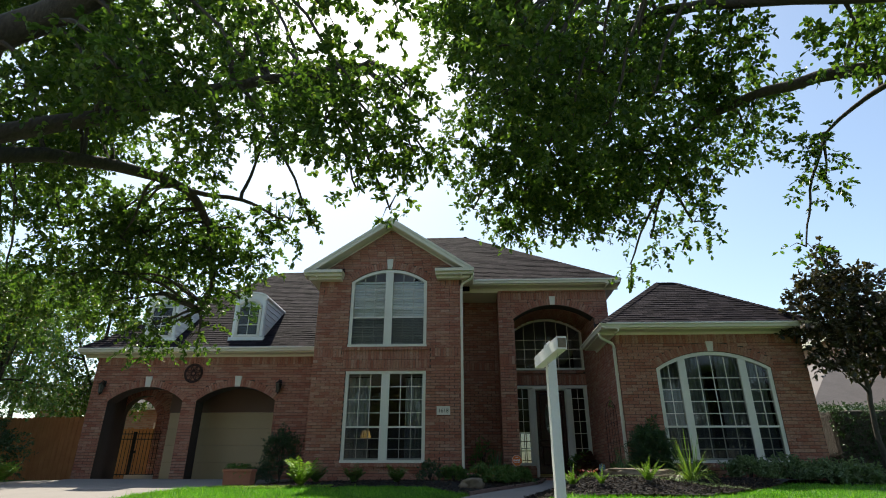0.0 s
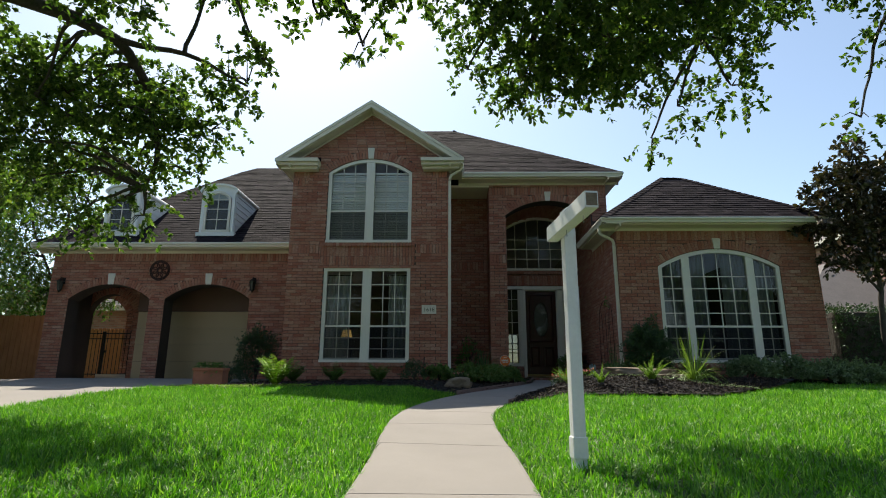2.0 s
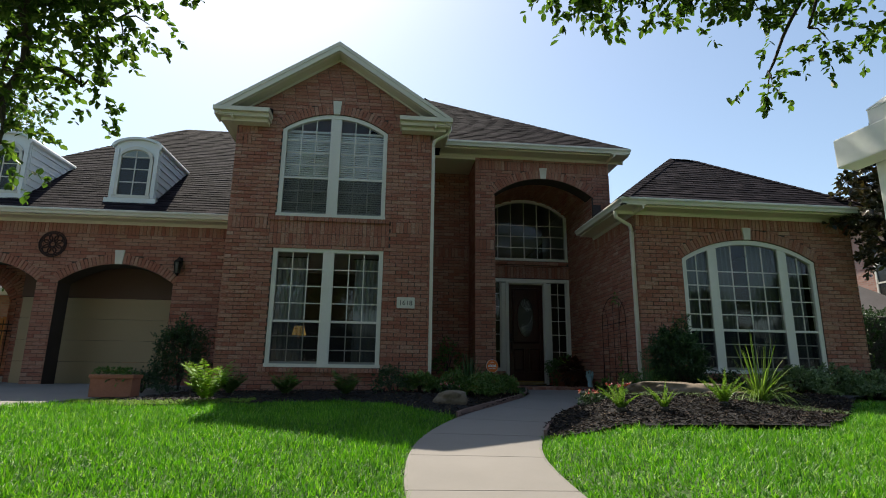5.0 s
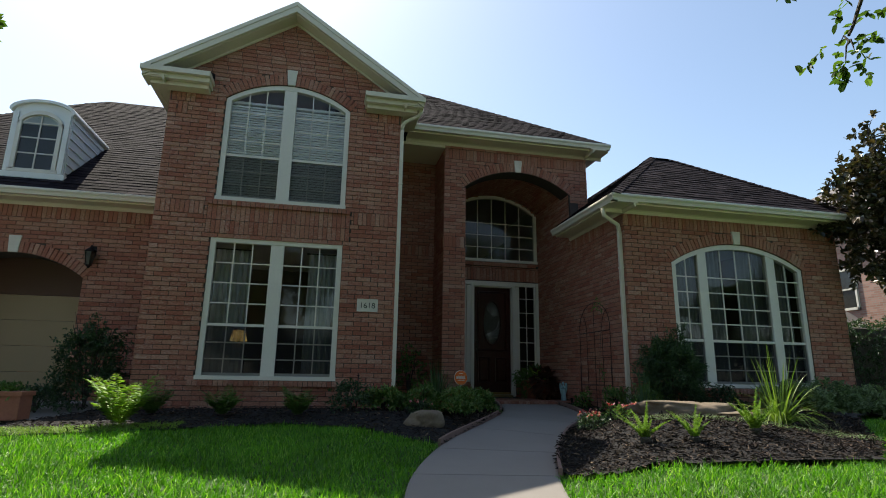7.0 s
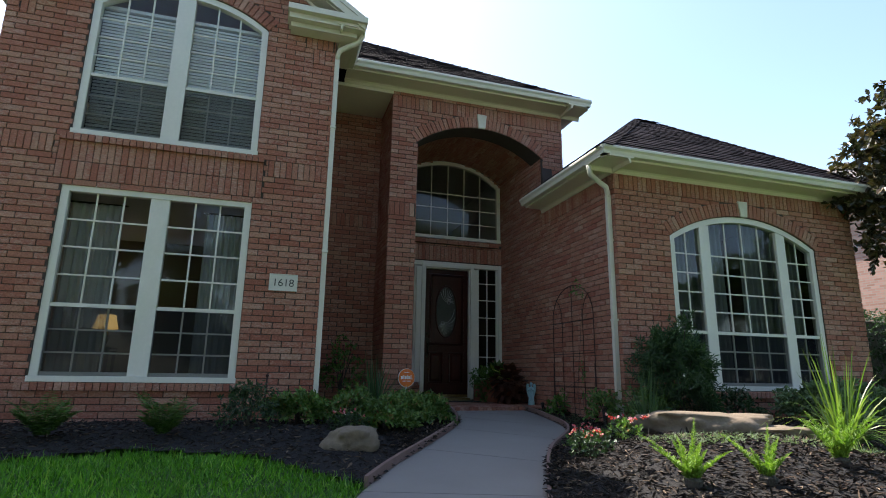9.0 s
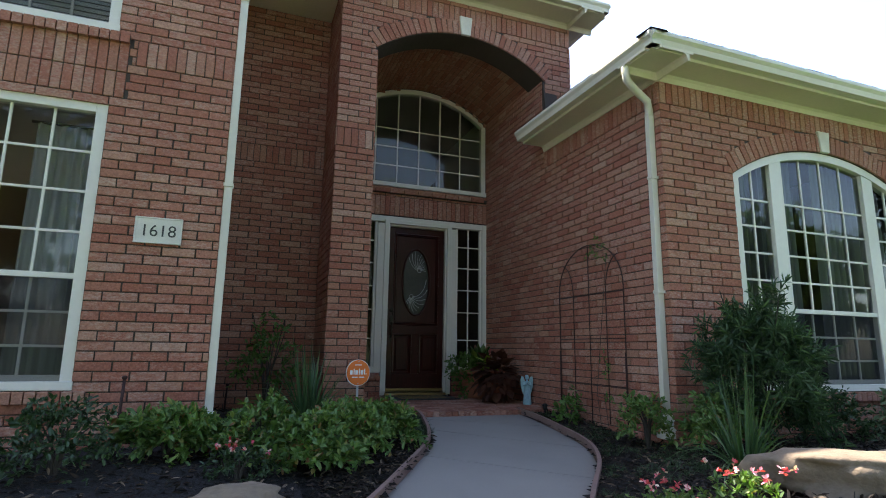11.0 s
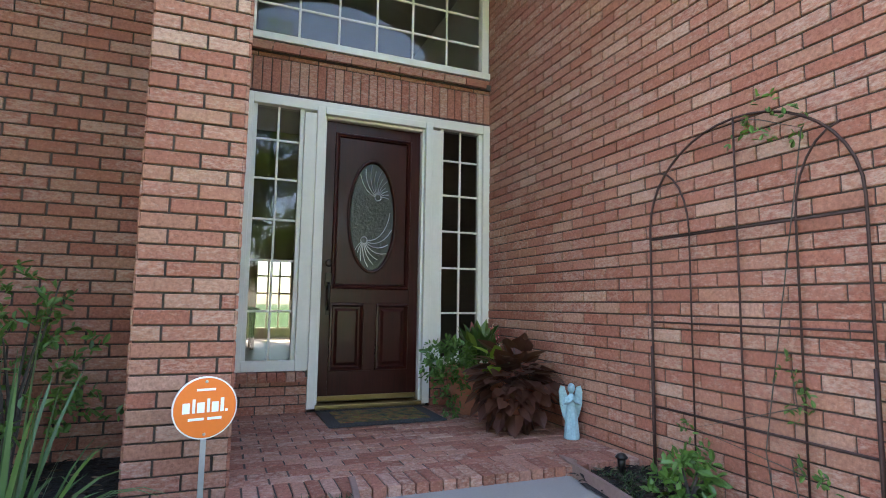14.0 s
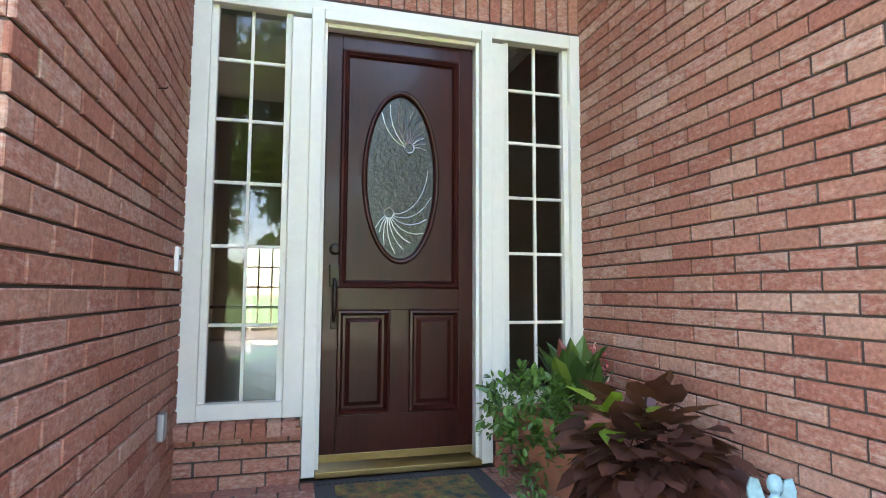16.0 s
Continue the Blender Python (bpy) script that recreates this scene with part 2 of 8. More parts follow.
M_SHINGLE = shingle_material()
G_OAK = [(0.0, (0.035, 0.07, 0.018)), (0.5, (0.065, 0.115, 0.026)), (0.85, (0.10, 0.16, 0.035)), (1.0, (0.15, 0.18, 0.045))]
M_OAK = leaf_material("oak_leaf", G_OAK, 0.55, 0.4)
M_GRASS = leaf_material("lawn_blade", [(0.0, (0.036, 0.135, 0.008)), (0.45, (0.092, 0.26, 0.015)), (0.85, (0.15, 0.355, 0.026)), (1.0, (0.31, 0.46, 0.10))], 0.45, 0.5)
M_FERN = leaf_material("fern_leaf", [(0.0, (0.13, 0.24, 0.035)), (1.0, (0.25, 0.36, 0.07))], 0.45, 0.5)
M_NANDINA = leaf_material("nandina_leaf", [(0.0, (0.06, 0.13, 0.03)), (0.7, (0.13, 0.22, 0.06)), (0.93, (0.2, 0.25, 0.07)), (1.0, (0.25, 0.10, 0.05))], 0.3, 0.4)
M_DARKLEAF = leaf_material("dark_shrub_leaf", [(0.0, (0.02, 0.045, 0.018)), (1.0, (0.05, 0.095, 0.035))], 0.25, 0.4)
M_LIRIOPE = leaf_material("strap_leaf", [(0.0, (0.035, 0.085, 0.035)), (1.0, (0.09, 0.15, 0.055))], 0.3, 0.4)
M_YELLOWGRASS = leaf_material("bright_strap_leaf", [(0.0, (0.10, 0.18, 0.03)), (1.0, (0.26, 0.34, 0.09))], 0.4, 0.4)
M_PODO = leaf_material("needle_leaf", [(0.0, (0.022, 0.055, 0.026)), (0.8, (0.05, 0.10, 0.045)), (1.0, (0.10, 0.17, 0.06))], 0.25, 0.45)
M_GREYLEAF = leaf_material("grey_groundcover_leaf", [(0.0, (0.10, 0.15, 0.08)), (1.0, (0.22, 0.28, 0.16))], 0.3, 0.6)
M_MAGNOLIA = leaf_material("bronze_magnolia_leaf", [(0.0, (0.03, 0.032, 0.018)), (0.6, (0.06, 0.05, 0.028)), (1.0, (0.12, 0.075, 0.04))], 0.18, 0.3)
M_POTATO = leaf_material("burgundy_vine_leaf", [(0.0, (0.06, 0.022, 0.018)), (1.0, (0.13, 0.05, 0.035))], 0.3, 0.45)
M_LIME = leaf_material("lime_leaf", [(0.0, (0.16, 0.27, 0.03)), (1.0, (0.28, 0.40, 0.06))], 0.4, 0.45)
M_CROTON = leaf_material("croton_leaf", [(0.0, (0.025, 0.06, 0.018)), (0.5, (0.06, 0.11, 0.025)), (0.75, (0.14, 0.20, 0.035)), (0.88, (0.10, 0.03, 0.02)), (1.0, (0.22, 0.04, 0.03))], 0.3, 0.35)
M_POTLEAF = leaf_material("trailing_leaf", [(0.0, (0.05, 0.12, 0.025)), (1.0, (0.12, 0.22, 0.05))], 0.35, 0.4)
M_PETAL = leaf_material("flower_petal", [(0.0, (0.55, 0.05, 0.05)), (0.5, (0.65, 0.10, 0.18)), (1.0, (0.75, 0.6, 0.6))], 0.3, 0.5)
M_CHIP = leaf_material("mulch_chip", [(0.0, (0.008, 0.005, 0.004)), (0.6, (0.024, 0.014, 0.010)), (0.85, (0.06, 0.036, 0.025)), (1.0, (0.20, 0.14, 0.10))], 0.0, 0.9)


# ---------------------------------------------------------------- mesh helpers
def group(name, label="", category="", at=(0, 0, 0), kind="", grp="", turn=0.0):
    ob = new(name)
    ob.matrix_world = pose(*at, 0, 0, turn)
    ob.empty_display_size = 0.1
    return tagged(ob, label, category, grp, kind)


def link_mesh(name, me, material, parent=None, label="", smooth=False):
    if material:
        me.materials.append(material)
    if smooth:
        me.shade_smooth()
    ob = new(name, me)
    if parent:
        ob.parent = parent
    if label:
        ob["label"] = label
    return ob


def part(name, bm, material, parent=None, label="", smooth=False, open_sheet=False):
    me = bpy.data.meshes.new(name)
    if not open_sheet:
        bmesh.ops.recalc_face_normals(bm, faces=bm.faces)
    bm.to_mesh(me)
    bm.free()
    return link_mesh(name, me, material, parent, label, smooth)


def mesh_np(name, verts, faces, material, parent=None, label=""):
    """verts (n, 3), faces (m, k) as arrays."""
    v, f = np.asarray(verts, np.float32), np.asarray(faces, np.int32)
    me = bpy.data.meshes.new(name)
    me.vertices.add(len(v))
    me.vertices.foreach_set("co", v.ravel())
    m, k = f.shape
    me.loops.add(m * k)
    me.loops.foreach_set("vertex_index", f.ravel())
    me.polygons.add(m)
    me.polygons.foreach_set("loop_start", np.arange(0, m * k, k, dtype=np.int32))
    me.update(calc_edges=True)
    me.validate()
    me.shade_flat()
    return link_mesh(name, me, material, parent, label)


def box(bm, x0, x1, y0, y1, z0, z1, m=None):
    vs = [bm.verts.new((m @ Vector(c)) if m else c) for c in
          ((x0, y0, z0), (x1, y0, z0), (x1, y1, z0), (x0, y1, z0), (x0, y0, z1), (x1, y0, z1), (x1, y1, z1), (x0, y1, z1))]
    for f in ((0, 3, 2, 1), (4, 5, 6, 7), (0, 1, 5, 4), (1, 2, 6, 5), (2, 3, 7, 6), (3, 0, 4, 7)):
        bm.faces.new([vs[i] for i in f])
    return vs


def soft_box(bm, x0, x1, y0, y1, z0, z1, r=0.004, m=None):
    """A box with its edges eased."""
    b2 = bmesh.new()
    box(b2, x0, x1, y0, y1, z0, z1)
    bmesh.ops.bevel(b2, geom=b2.edges[:], offset=r, segments=2, affect="EDGES", profile=0.6)
    if m:
        b2.transform(m)
    join(bm, b2)


def join(bm, b2):
    me = bpy.data.meshes.new("join")
    b2.to_mesh(me)
    b2.free()
    bm.from_mesh(me)
    bpy.data.meshes.remove(me)


def tube(bm, pts, radii, n=8, caps=True):
    """A round tube along points."""
    pts = [Vector(p) for p in pts]
    if isinstance(radii, (int, float)):
        radii = [radii] * len(pts)
    rings, side = [], None
    for i, p in enumerate(pts):
        d = (pts[min(i + 1, len(pts) - 1)] - pts[max(i - 1, 0)]).normalized()
        if side is None:
            side = d.orthogonal().normalized()
        side = (side - d * side.dot(d)).normalized()
        up = d.cross(side)
        rings.append([bm.verts.new(p + (side * math.cos(a) + up * math.sin(a)) * radii[i]) for a in [2 * math.pi * k / n for k in range(n)]])
    for a, b in zip(rings, rings[1:]):
        for k in range(n):
            bm.faces.new((a[k], a[(k + 1) % n], b[(k + 1) % n], b[k]))
    if caps:
        bm.faces.new(rings[0][::-1])
        bm.faces.new(rings[-1])


def lathe(bm, profile, n=24, at=(0, 0, 0)):
    rings = [[bm.verts.new((at[0] + r * math.cos(2 * math.pi * k / n), at[1] + r * math.sin(2 * math.pi * k / n), at[2] + z)) for k in range(n)] for r, z in profile]
    for a, b in zip(rings, rings[1:]):
        for k in range(n):
            bm.faces.new((a[k], a[(k + 1) % n], b[(k + 1) % n], b[k]))
    bm.faces.new(rings[0][::-1])
    bm.faces.new(rings[-1])


def prism(bm, pts, axis, a, b):
    """A polygon of (u, v) points pushed from a to b along axis: 'y' takes (x, z), 'x' takes (y, z), 'z' takes (x, y)."""
    def at(p, d):
        return {"y": (p[0], d, p[1]), "x": (d, p[0], p[1]), "z": (p[0], p[1], d)}[axis]
    lo, hi = [bm.verts.new(at(p, a)) for p in pts], [bm.verts.new(at(p, b)) for p in pts]
    bm.faces.new(lo)
    bm.faces.new(hi[::-1])
    for i in range(len(pts)):
        j = (i + 1) % len(pts)
        bm.faces.new((lo[i], lo[j], hi[j], hi[i]))


def ground_z(x, y):
    """The garden rises to the house and lies level round it."""
    s = -0.03 + 0.064 * max(y, -14.0)
    t = min(max((y - 14.6) / 2.0, 0), 1)
    return s * (1 - t) + 0.97 * t


def lawn_lift(x, y):
    """The lawns stand a little above the walk."""
    wl, wr = np.interp(y, LWY, LWX), np.interp(y, RWY, RWX)
    t = min(max((x - wr) / 1.0, 0), 1) if x > (wl + wr) / 2 else min(max((wl - x) / 1.2, 0), 1) * 0.45
    return 0.17 * t * t * (3 - 2 * t) * min(max((14.0 - y) / 2.0, 0), 1)


def bed_z(x, y):
    """Mulched beds, heaped up over the lawn."""
    z = ground_z(x, y) + lawn_lift(x, y) + 0.03
    z += 0.20 * math.exp(-((x - 2.8) / 1.5) ** 2 - ((y - 10.9) / 0.95) ** 2)
    z += 0.10 * math.exp(-((x + 1.5) / 2.5) ** 2 - ((y - 13.6) / 0.8) ** 2)
    z += 0.12 * math.exp(-((x - 6.0) / 2.0) ** 2 - ((y - 12.6) / 1.0) ** 2)
    return z


# ---------------------------------------------------------------- brickwork
COURSE, BRICK_L, JOINT, PROUD = 0.0764, 0.254, 0.009, 0.011


def arc_top(o, u):
    """The height of an opening's head at u."""
    if not o.get("rise"):
        return o["z1"]
    wd, r = (o["u1"] - o["u0"]) / 2, o["rise"]
    rad, c = (wd * wd + r * r) / (2 * r), (o["u0"] + o["u1"]) / 2
    return o["z1"] + math.sqrt(max(rad * rad - (u - c) ** 2, 0)) - (rad - r)


class Bricks:
    """Gathers bricks of one wall: most in one mesh, the nearest as pieces of their own."""
    shared = {}

    def __init__(self, wall, to_world):
        self.wall, self.to, self.v, self.f, self.n = wall, to_world, [], [], 0

    def shape(self, ln, ht, proud, ch=0.0035):
        a, b = ln / 2, ht / 2
        co = [(-a, -b, -0.004), (a, -b, -0.004), (a, b, -0.004), (-a, b, -0.004), (-a, -b, proud - ch), (a, -b, proud - ch), (a, b, proud - ch), (-a, b, proud - ch),
              (-a + ch, -b + ch, proud), (a - ch, -b + ch, proud), (a - ch, b - ch, proud), (-a + ch, b - ch, proud)]
        fa = [(0, 1, 5, 4), (1, 2, 6, 5), (2, 3, 7, 6), (3, 0, 4, 7), (4, 5, 9, 8), (5, 6, 10, 9), (6, 7, 11, 10), (7, 4, 8, 11), (8, 9, 10, 11)]
        return co, fa

    def put(self, u, z, ln, ht, single=False, turn=0.0, proud=PROUD):
        if ln < 0.025 or ht < 0.02:
            return
        proud = proud + random.uniform(-0.0015, 0.0025)
        turn += random.uniform(-0.004, 0.004)
        if single and self.n < 300:
            self.n += 1
            key = (round(ln, 2), round(ht, 3))
            if key not in Bricks.shared:
                co, fa = self.shape(key[0], key[1], PROUD)
                me = bpy.data.meshes.new("brick")
                me.from_pydata(co, [], fa)
                me.materials.append(M_BRICK_P)
                Bricks.shared[key] = me
            ob = new("brick", Bricks.shared[key])
            ob.parent = self.wall
            ob.matrix_local = self.to @ Matrix.Translation((u, z, proud - PROUD)) @ Matrix.Rotation(turn, 4, "Z")
            return
        co, fa = self.shape(ln, ht, proud)
        m = self.to @ Matrix.Translation((u, z, 0)) @ Matrix.Rotation(turn, 4, "Z")
        k = len(self.v)
        self.v += [tuple(m @ Vector(c)) for c in co]
        self.f += [tuple(i + k for i in q) for q in fa]

    def finish(self):
        if self.v:
            ob = mesh_np("brickwork", self.v, self.f, M_BRICK, self.wall)
            ob["kind"] = "stuff"


def brick_wall(name, origin, along, u0, u1, z0, top, openings=(), thick=0.2, bands=(), rings=(), singles=None, label="", skip=None):
    """A wall of red brick: a mortar body with its openings cut through, and bricks laid proud of it. origin: a corner of the outer face; along: its way, seen
    from outside to the right. top: a height, or a function of u. bands: soldier courses (u0, u1, z0, z1). rings: openings with an arch of bricks on edge."""
    along = Vector((*along, 0)).normalized()
    out = along.cross(Vector((0, 0, 1)))
    to = Matrix(((along.x, 0, out.x, origin[0]), (along.y, 0, out.y, origin[1]), (0, 1, 0, 0), (0, 0, 0, 1)))
    topf = top if callable(top) else (lambda u: top)
    bands = [(a, b, z0 + round((c - z0) / COURSE) * COURSE, z0 + round((d - z0) / COURSE) * COURSE) for a, b, c, d in bands]
    cuts = {u0, u1}
    for o in openings:
        steps = 24 if o.get("rise") else 1
        cuts |= {min(max(o["u0"] + (o["u1"] - o["u0"]) * i / steps, u0), u1) for i in range(steps + 1)}
    if callable(top):
        cuts |= {u0 + (u1 - u0) * i / 16 for i in range(17)} | {(u0 + u1) / 2}
    cuts = sorted(cuts)
    bm = bmesh.new()
    cuts = [min(max(c, u0 + 0.004), u1 - 0.004) for c in cuts]
    for a, b in zip(cuts, cuts[1:]):
        if b - a < 1e-6:
            continue
        mid = (a + b) / 2
        spans, lo = [], (z0, z0)
        for o in sorted((o for o in openings if o["u0"] < mid < o["u1"]), key=lambda o: o["z0"]):
            if o["z0"] > lo[0] + 1e-4:
                spans.append((lo, (o["z0"], o["z0"])))
            lo = (arc_top(o, a), arc_top(o, b))
        spans.append((lo, (topf(a), topf(b))))
        for (l0, r0), (l1, r1) in spans:
            if l1 - l0 < 1e-4 and r1 - r0 < 1e-4:
                continue
            vs = [bm.verts.new(to @ Vector(c)) for c in ((a, l0, 0), (b, r0, 0), (b, r0, -thick), (a, l0, -thick), (a, l1, 0), (b, r1, 0), (b, r1, -thick), (a, l1, -thick))]
            for f in ((0, 3, 2, 1), (4, 5, 6, 7), (0, 1, 5, 4), (1, 2, 6, 5), (2, 3, 7, 6), (3, 0, 4, 7)):
                bm.faces.new([vs[i] for i in f])
    wall = part(name, bm, M_MORTAR_SHADED)
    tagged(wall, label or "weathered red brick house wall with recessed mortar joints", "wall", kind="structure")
    br = Bricks(wall, to)
    ring_t = 0.205
    blocked = [dict(o, grow=ring_t if o in rings else 0.0) for o in openings]
    rows = int((max(topf(u0), topf((u0 + u1) / 2), topf(u1)) - z0) / COURSE)
    for i in range(rows + 1):
        zl = z0 + i * COURSE
        zm = zl + COURSE / 2
        # the stretch of this course below the wall's top
        us = [u0 + (u1 - u0) * k / 120 for k in range(121)]
        ok = [u for u in us if topf(u) >= zl + COURSE * 0.9]
        ok = [min(ok) - (PROUD if min(ok) == u0 else 0), max(ok) + (PROUD if max(ok) == u1 else 0)] if ok else ok
        if not ok:
            continue
        holes = []
        for o in blocked:
            g = o["grow"]
            if g:
                hw_, ri_ = (o["u1"] - o["u0"]) / 2, o["rise"]
                ra_, uc_ = (hw_ * hw_ + ri_ * ri_) / (2 * ri_), (o["u0"] + o["u1"]) / 2
                zc_ = o["z1"] - (ra_ - ri_)
            inside = [u for u in us + [o["u0"] + 0.002, o["u1"] - 0.002] if o["z0"] < zm and (
                      (o["u0"] <= u <= o["u1"] and zm < arc_top(o, u)) or
                      (g and zm > zc_ and math.hypot(u - uc_, zm - zc_) < ra_ + g and abs(u - uc_) / math.hypot(u - uc_, zm - zc_) < hw_ / ra_))]
            if inside:
                holes.append((min(inside), max(inside)))
        for bu0, bu1, bz0, bz1 in bands:
            if zl + COURSE > bz0 + 0.012 and zl < bz1 - 0.012:
                holes.append((bu0, bu1))
        shift = (0.5 if i % 2 else 0.0) * BRICK_L
        u = min(ok) - shift
        while u < max(ok):
            segs = [(max(u, min(ok)), min(u + BRICK_L, max(ok)))]
            for h0, h1 in holes:
                nxt = []
                for s0, s1 in segs:
                    if h1 <= s0 or h0 >= s1:
                        nxt.append((s0, s1))
                    else:
                        nxt += [(s0, h0), (h1, s1)]
                segs = [s for s in nxt if s[1] - s[0] > 0.02]
            for s0, s1 in segs:
                uc, zc = (s0 + s1) / 2, zm
                if skip and skip(uc, zc):
                    continue
                br.put(uc, zc, s1 - s0 - JOINT, COURSE - JOINT, singles(uc, zc) if singles else False)
            u += BRICK_L
    for bu0, bu1, bz0, bz1 in bands:
        n = max(1, round((bu1 - bu0) / COURSE))
        wd = (bu1 - bu0) / n
        for k in range(n):
            uc, zc = bu0 + (k + 0.5) * wd, (bz0 + bz1) / 2
            if any(o["u0"] < uc < o["u1"] and o["z0"] < zc < arc_top(o, uc) for o in openings):
                continue
            br.put(uc, zc, wd - JOINT * 0.8, bz1 - bz0 - JOINT, singles(uc, zc) if singles else False, proud=PROUD + 0.002)
    for o in rings:
        wd, r = (o["u1"] - o["u0"]) / 2, o["rise"]
        rad, c = (wd * wd + r * r) / (2 * r), (o["u0"] + o["u1"]) / 2
        zc, half = o["z1"] - (rad - r), math.asin(min(1, wd / rad))
        n = max(6, round(2 * half * (rad + ring_t / 2) / 0.077))
        for k in range(n):
            a = -half + 2 * half * (k + 0.5) / n
            rr = rad + 0.004 + ring_t / 2
            br.put(c + rr * math.sin(a), zc + rr * math.cos(a), 2 * half * rad / n - JOINT * 0.6, ring_t - JOINT, False, -a, PROUD + 0.006)
    br.finish()
    return wall


# ---------------------------------------------------------------- roofs
def roof_plane(name, corners, label="dark brown asphalt shingle roof slope", thick=0.12, course=0.145, tab=0.30):
    """corners: eave start, eave end, then on round the polygon; shingles run along the eave."""
    c = [Vector(p) for p in corners]
    a = (c[1] - c[0]).normalized()
    nrm = a.cross(c[2] - c[0]).normalized()
    if nrm.z < 0:
        nrm = -nrm
    b = nrm.cross(a)
    if (c[2] - c[0]).dot(b) < 0:
        b = -b
    bm = bmesh.new()
    lo, hi = [bm.verts.new(p - nrm * thick) for p in c], [bm.verts.new(p) for p in c]
    bm.faces.new(lo)
    bm.faces.new(hi)
    for i in range(len(c)):
        j = (i + 1) % len(c)
        bm.faces.new((lo[i], lo[j], hi[j], hi[i]))
    body = part(name, bm, M_SHINGLE)
    tagged(body, label, "roof", kind="structure")
    poly = [((p - c[0]).dot(a), (p - c[0]).dot(b)) for p in c]
    hmax = max(p[1] for p in poly)
    V, F = [], []

    def cross(h):
        xs = []
        for i in range(len(poly)):
            (x0, y0), (x1, y1) = poly[i], poly[(i + 1) % len(poly)]
            if (y0 - h) * (y1 - h) < 0:
                xs.append(x0 + (x1 - x0) * (h - y0) / (y1 - y0))
        return (min(xs), max(xs)) if len(xs) >= 2 else None
    h, row = 0.0, 0
    while h < hmax - 0.02:
        s0, s1 = cross(min(h + 0.01, hmax - 0.005)), cross(min(h + course * 1.1, hmax - 0.004))
        if s0 and s1:
            x = s0[0] - random.uniform(0, tab)
            while x < s0[1]:
                wd = tab * random.uniform(0.6, 1.2)
                l0, l1 = max(x, s0[0]), min(x + wd - 0.006, s0[1])
                if l1 - l0 > 0.02:
                    k0, k1 = min(max(l0, s1[0]), s1[1]), max(min(l1, s1[1]), s1[0])
                    d = 0.010 + random.choice((0, 0, 0.006)) + random.uniform(0, 0.003)
                    up = min(h + course * 1.1, hmax - 0.004)
                    pts = [(l0, h, d), (l1, h, d), (k1, up, 0.002), (k0, up, 0.002), (l0, h, 0), (l1, h, 0)]
                    k = len(V)
                    V.extend(tuple(c[0] + a * p[0] + b * p[1] + nrm * p[2]) for p in pts)
                    F.extend([(k, k + 1, k + 2, k + 3), (k + 4, k + 5, k + 1, k)])
                x += wd
        h += course
        row += 1
    ob = mesh_np("shingles", V, F, M_SHINGLE, body)
    ob["kind"] = "stuff"
    return body


def hip_cap(p0, p1, parent):
    """Cap shingles, lapped along a hip or ridge."""
    p0, p1 = Vector(p0), Vector(p1)
    d = (p1 - p0).normalized()
    side = d.cross(Vector((0, 0, 1))).normalized()
    up = side.cross(d)
    n, bm = int((p1 - p0).length / 0.16), bmesh.new()
    for i in range(n):
        q = p0 + d * (0.16 * i)
        pts = [(q + side * s * 0.13 + up * (0.028 - abs(s) * 0.06)) for s in (-1, 0, 1)]
        q2 = [(x + d * 0.19 - up * 0.012) for x in pts]
        va, vb = [bm.verts.new(x) for x in pts], [bm.verts.new(x) for x in q2]
        for k in (0, 1):
            bm.faces.new((va[k], va[k + 1], vb[k + 1], vb[k]))
            e0, e1 = bm.verts.new(pts[k] - up * 0.014), bm.verts.new(pts[k + 1] - up * 0.014)
            bm.faces.new((va[k], va[k + 1], e1, e0))
    part("ridge_caps", bm, M_SHINGLE, parent)


def eave_run(name, p0, p1, outward, depth=0.42, h=0.13, z_soffit=None):
    """Gutter, fascia and boxed soffit along an eave from p0 to p1 (the outer top edge)."""
    p0, p1, o = Vector(p0), Vector(p1), Vector(outward).normalized()
    d = (p1 - p0).normalized()
    ln = (p1 - p0).length
    g = group(name, "cream painted eave with gutter, fascia and boxed soffit", "eave", kind="structure")
    m = Matrix(((d.x, o.x, 0, p0.x), (d.y, o.y, 0, p0.y), (d.z, o.z, 1, p0.z), (0, 0, 0, 1)))

    def run(nm, prof, mat):
        bm = bmesh.new()
        A, B = [bm.verts.new(m @ Vector((0, y, z))) for y, z in prof], [bm.verts.new(m @ Vector((ln, y, z))) for y, z in prof]
        bm.faces.new(A)
        bm.faces.new(B[::-1])
        for i in range(len(prof)):
            j = (i + 1) % len(prof)
            bm.faces.new((A[i], A[j], B[j], B[i]))
        part(nm, bm, mat, g)
    run("gutter", [(-0.09, 0.0), (0.02, 0.0), (0.03, -0.015), (0.03, -0.04), (0.005, -0.07), (-0.01, -0.12), (-0.09, -0.12)], M_SPOUT)
    run("fascia", [(-0.092, 0.0), (-0.092, -h - 0.02), (-0.115, -h - 0.02), (-0.115, 0.0)], M_TRIM)
    run("soffit", [(-0.118, -h + 0.01), (-depth - 0.05, -h + 0.01), (-depth - 0.05, -h - 0.015), (-0.118, -h - 0.015)], M_TRIM)
    run("frieze_board", [(-depth - 0.002, -h - 0.017), (-depth - 0.002, -h - 0.085), (-depth + 0.018, -h - 0.085), (-depth + 0.03, -h - 0.04), (-depth + 0.05, -h - 0.017)], M_TRIM)
    return g


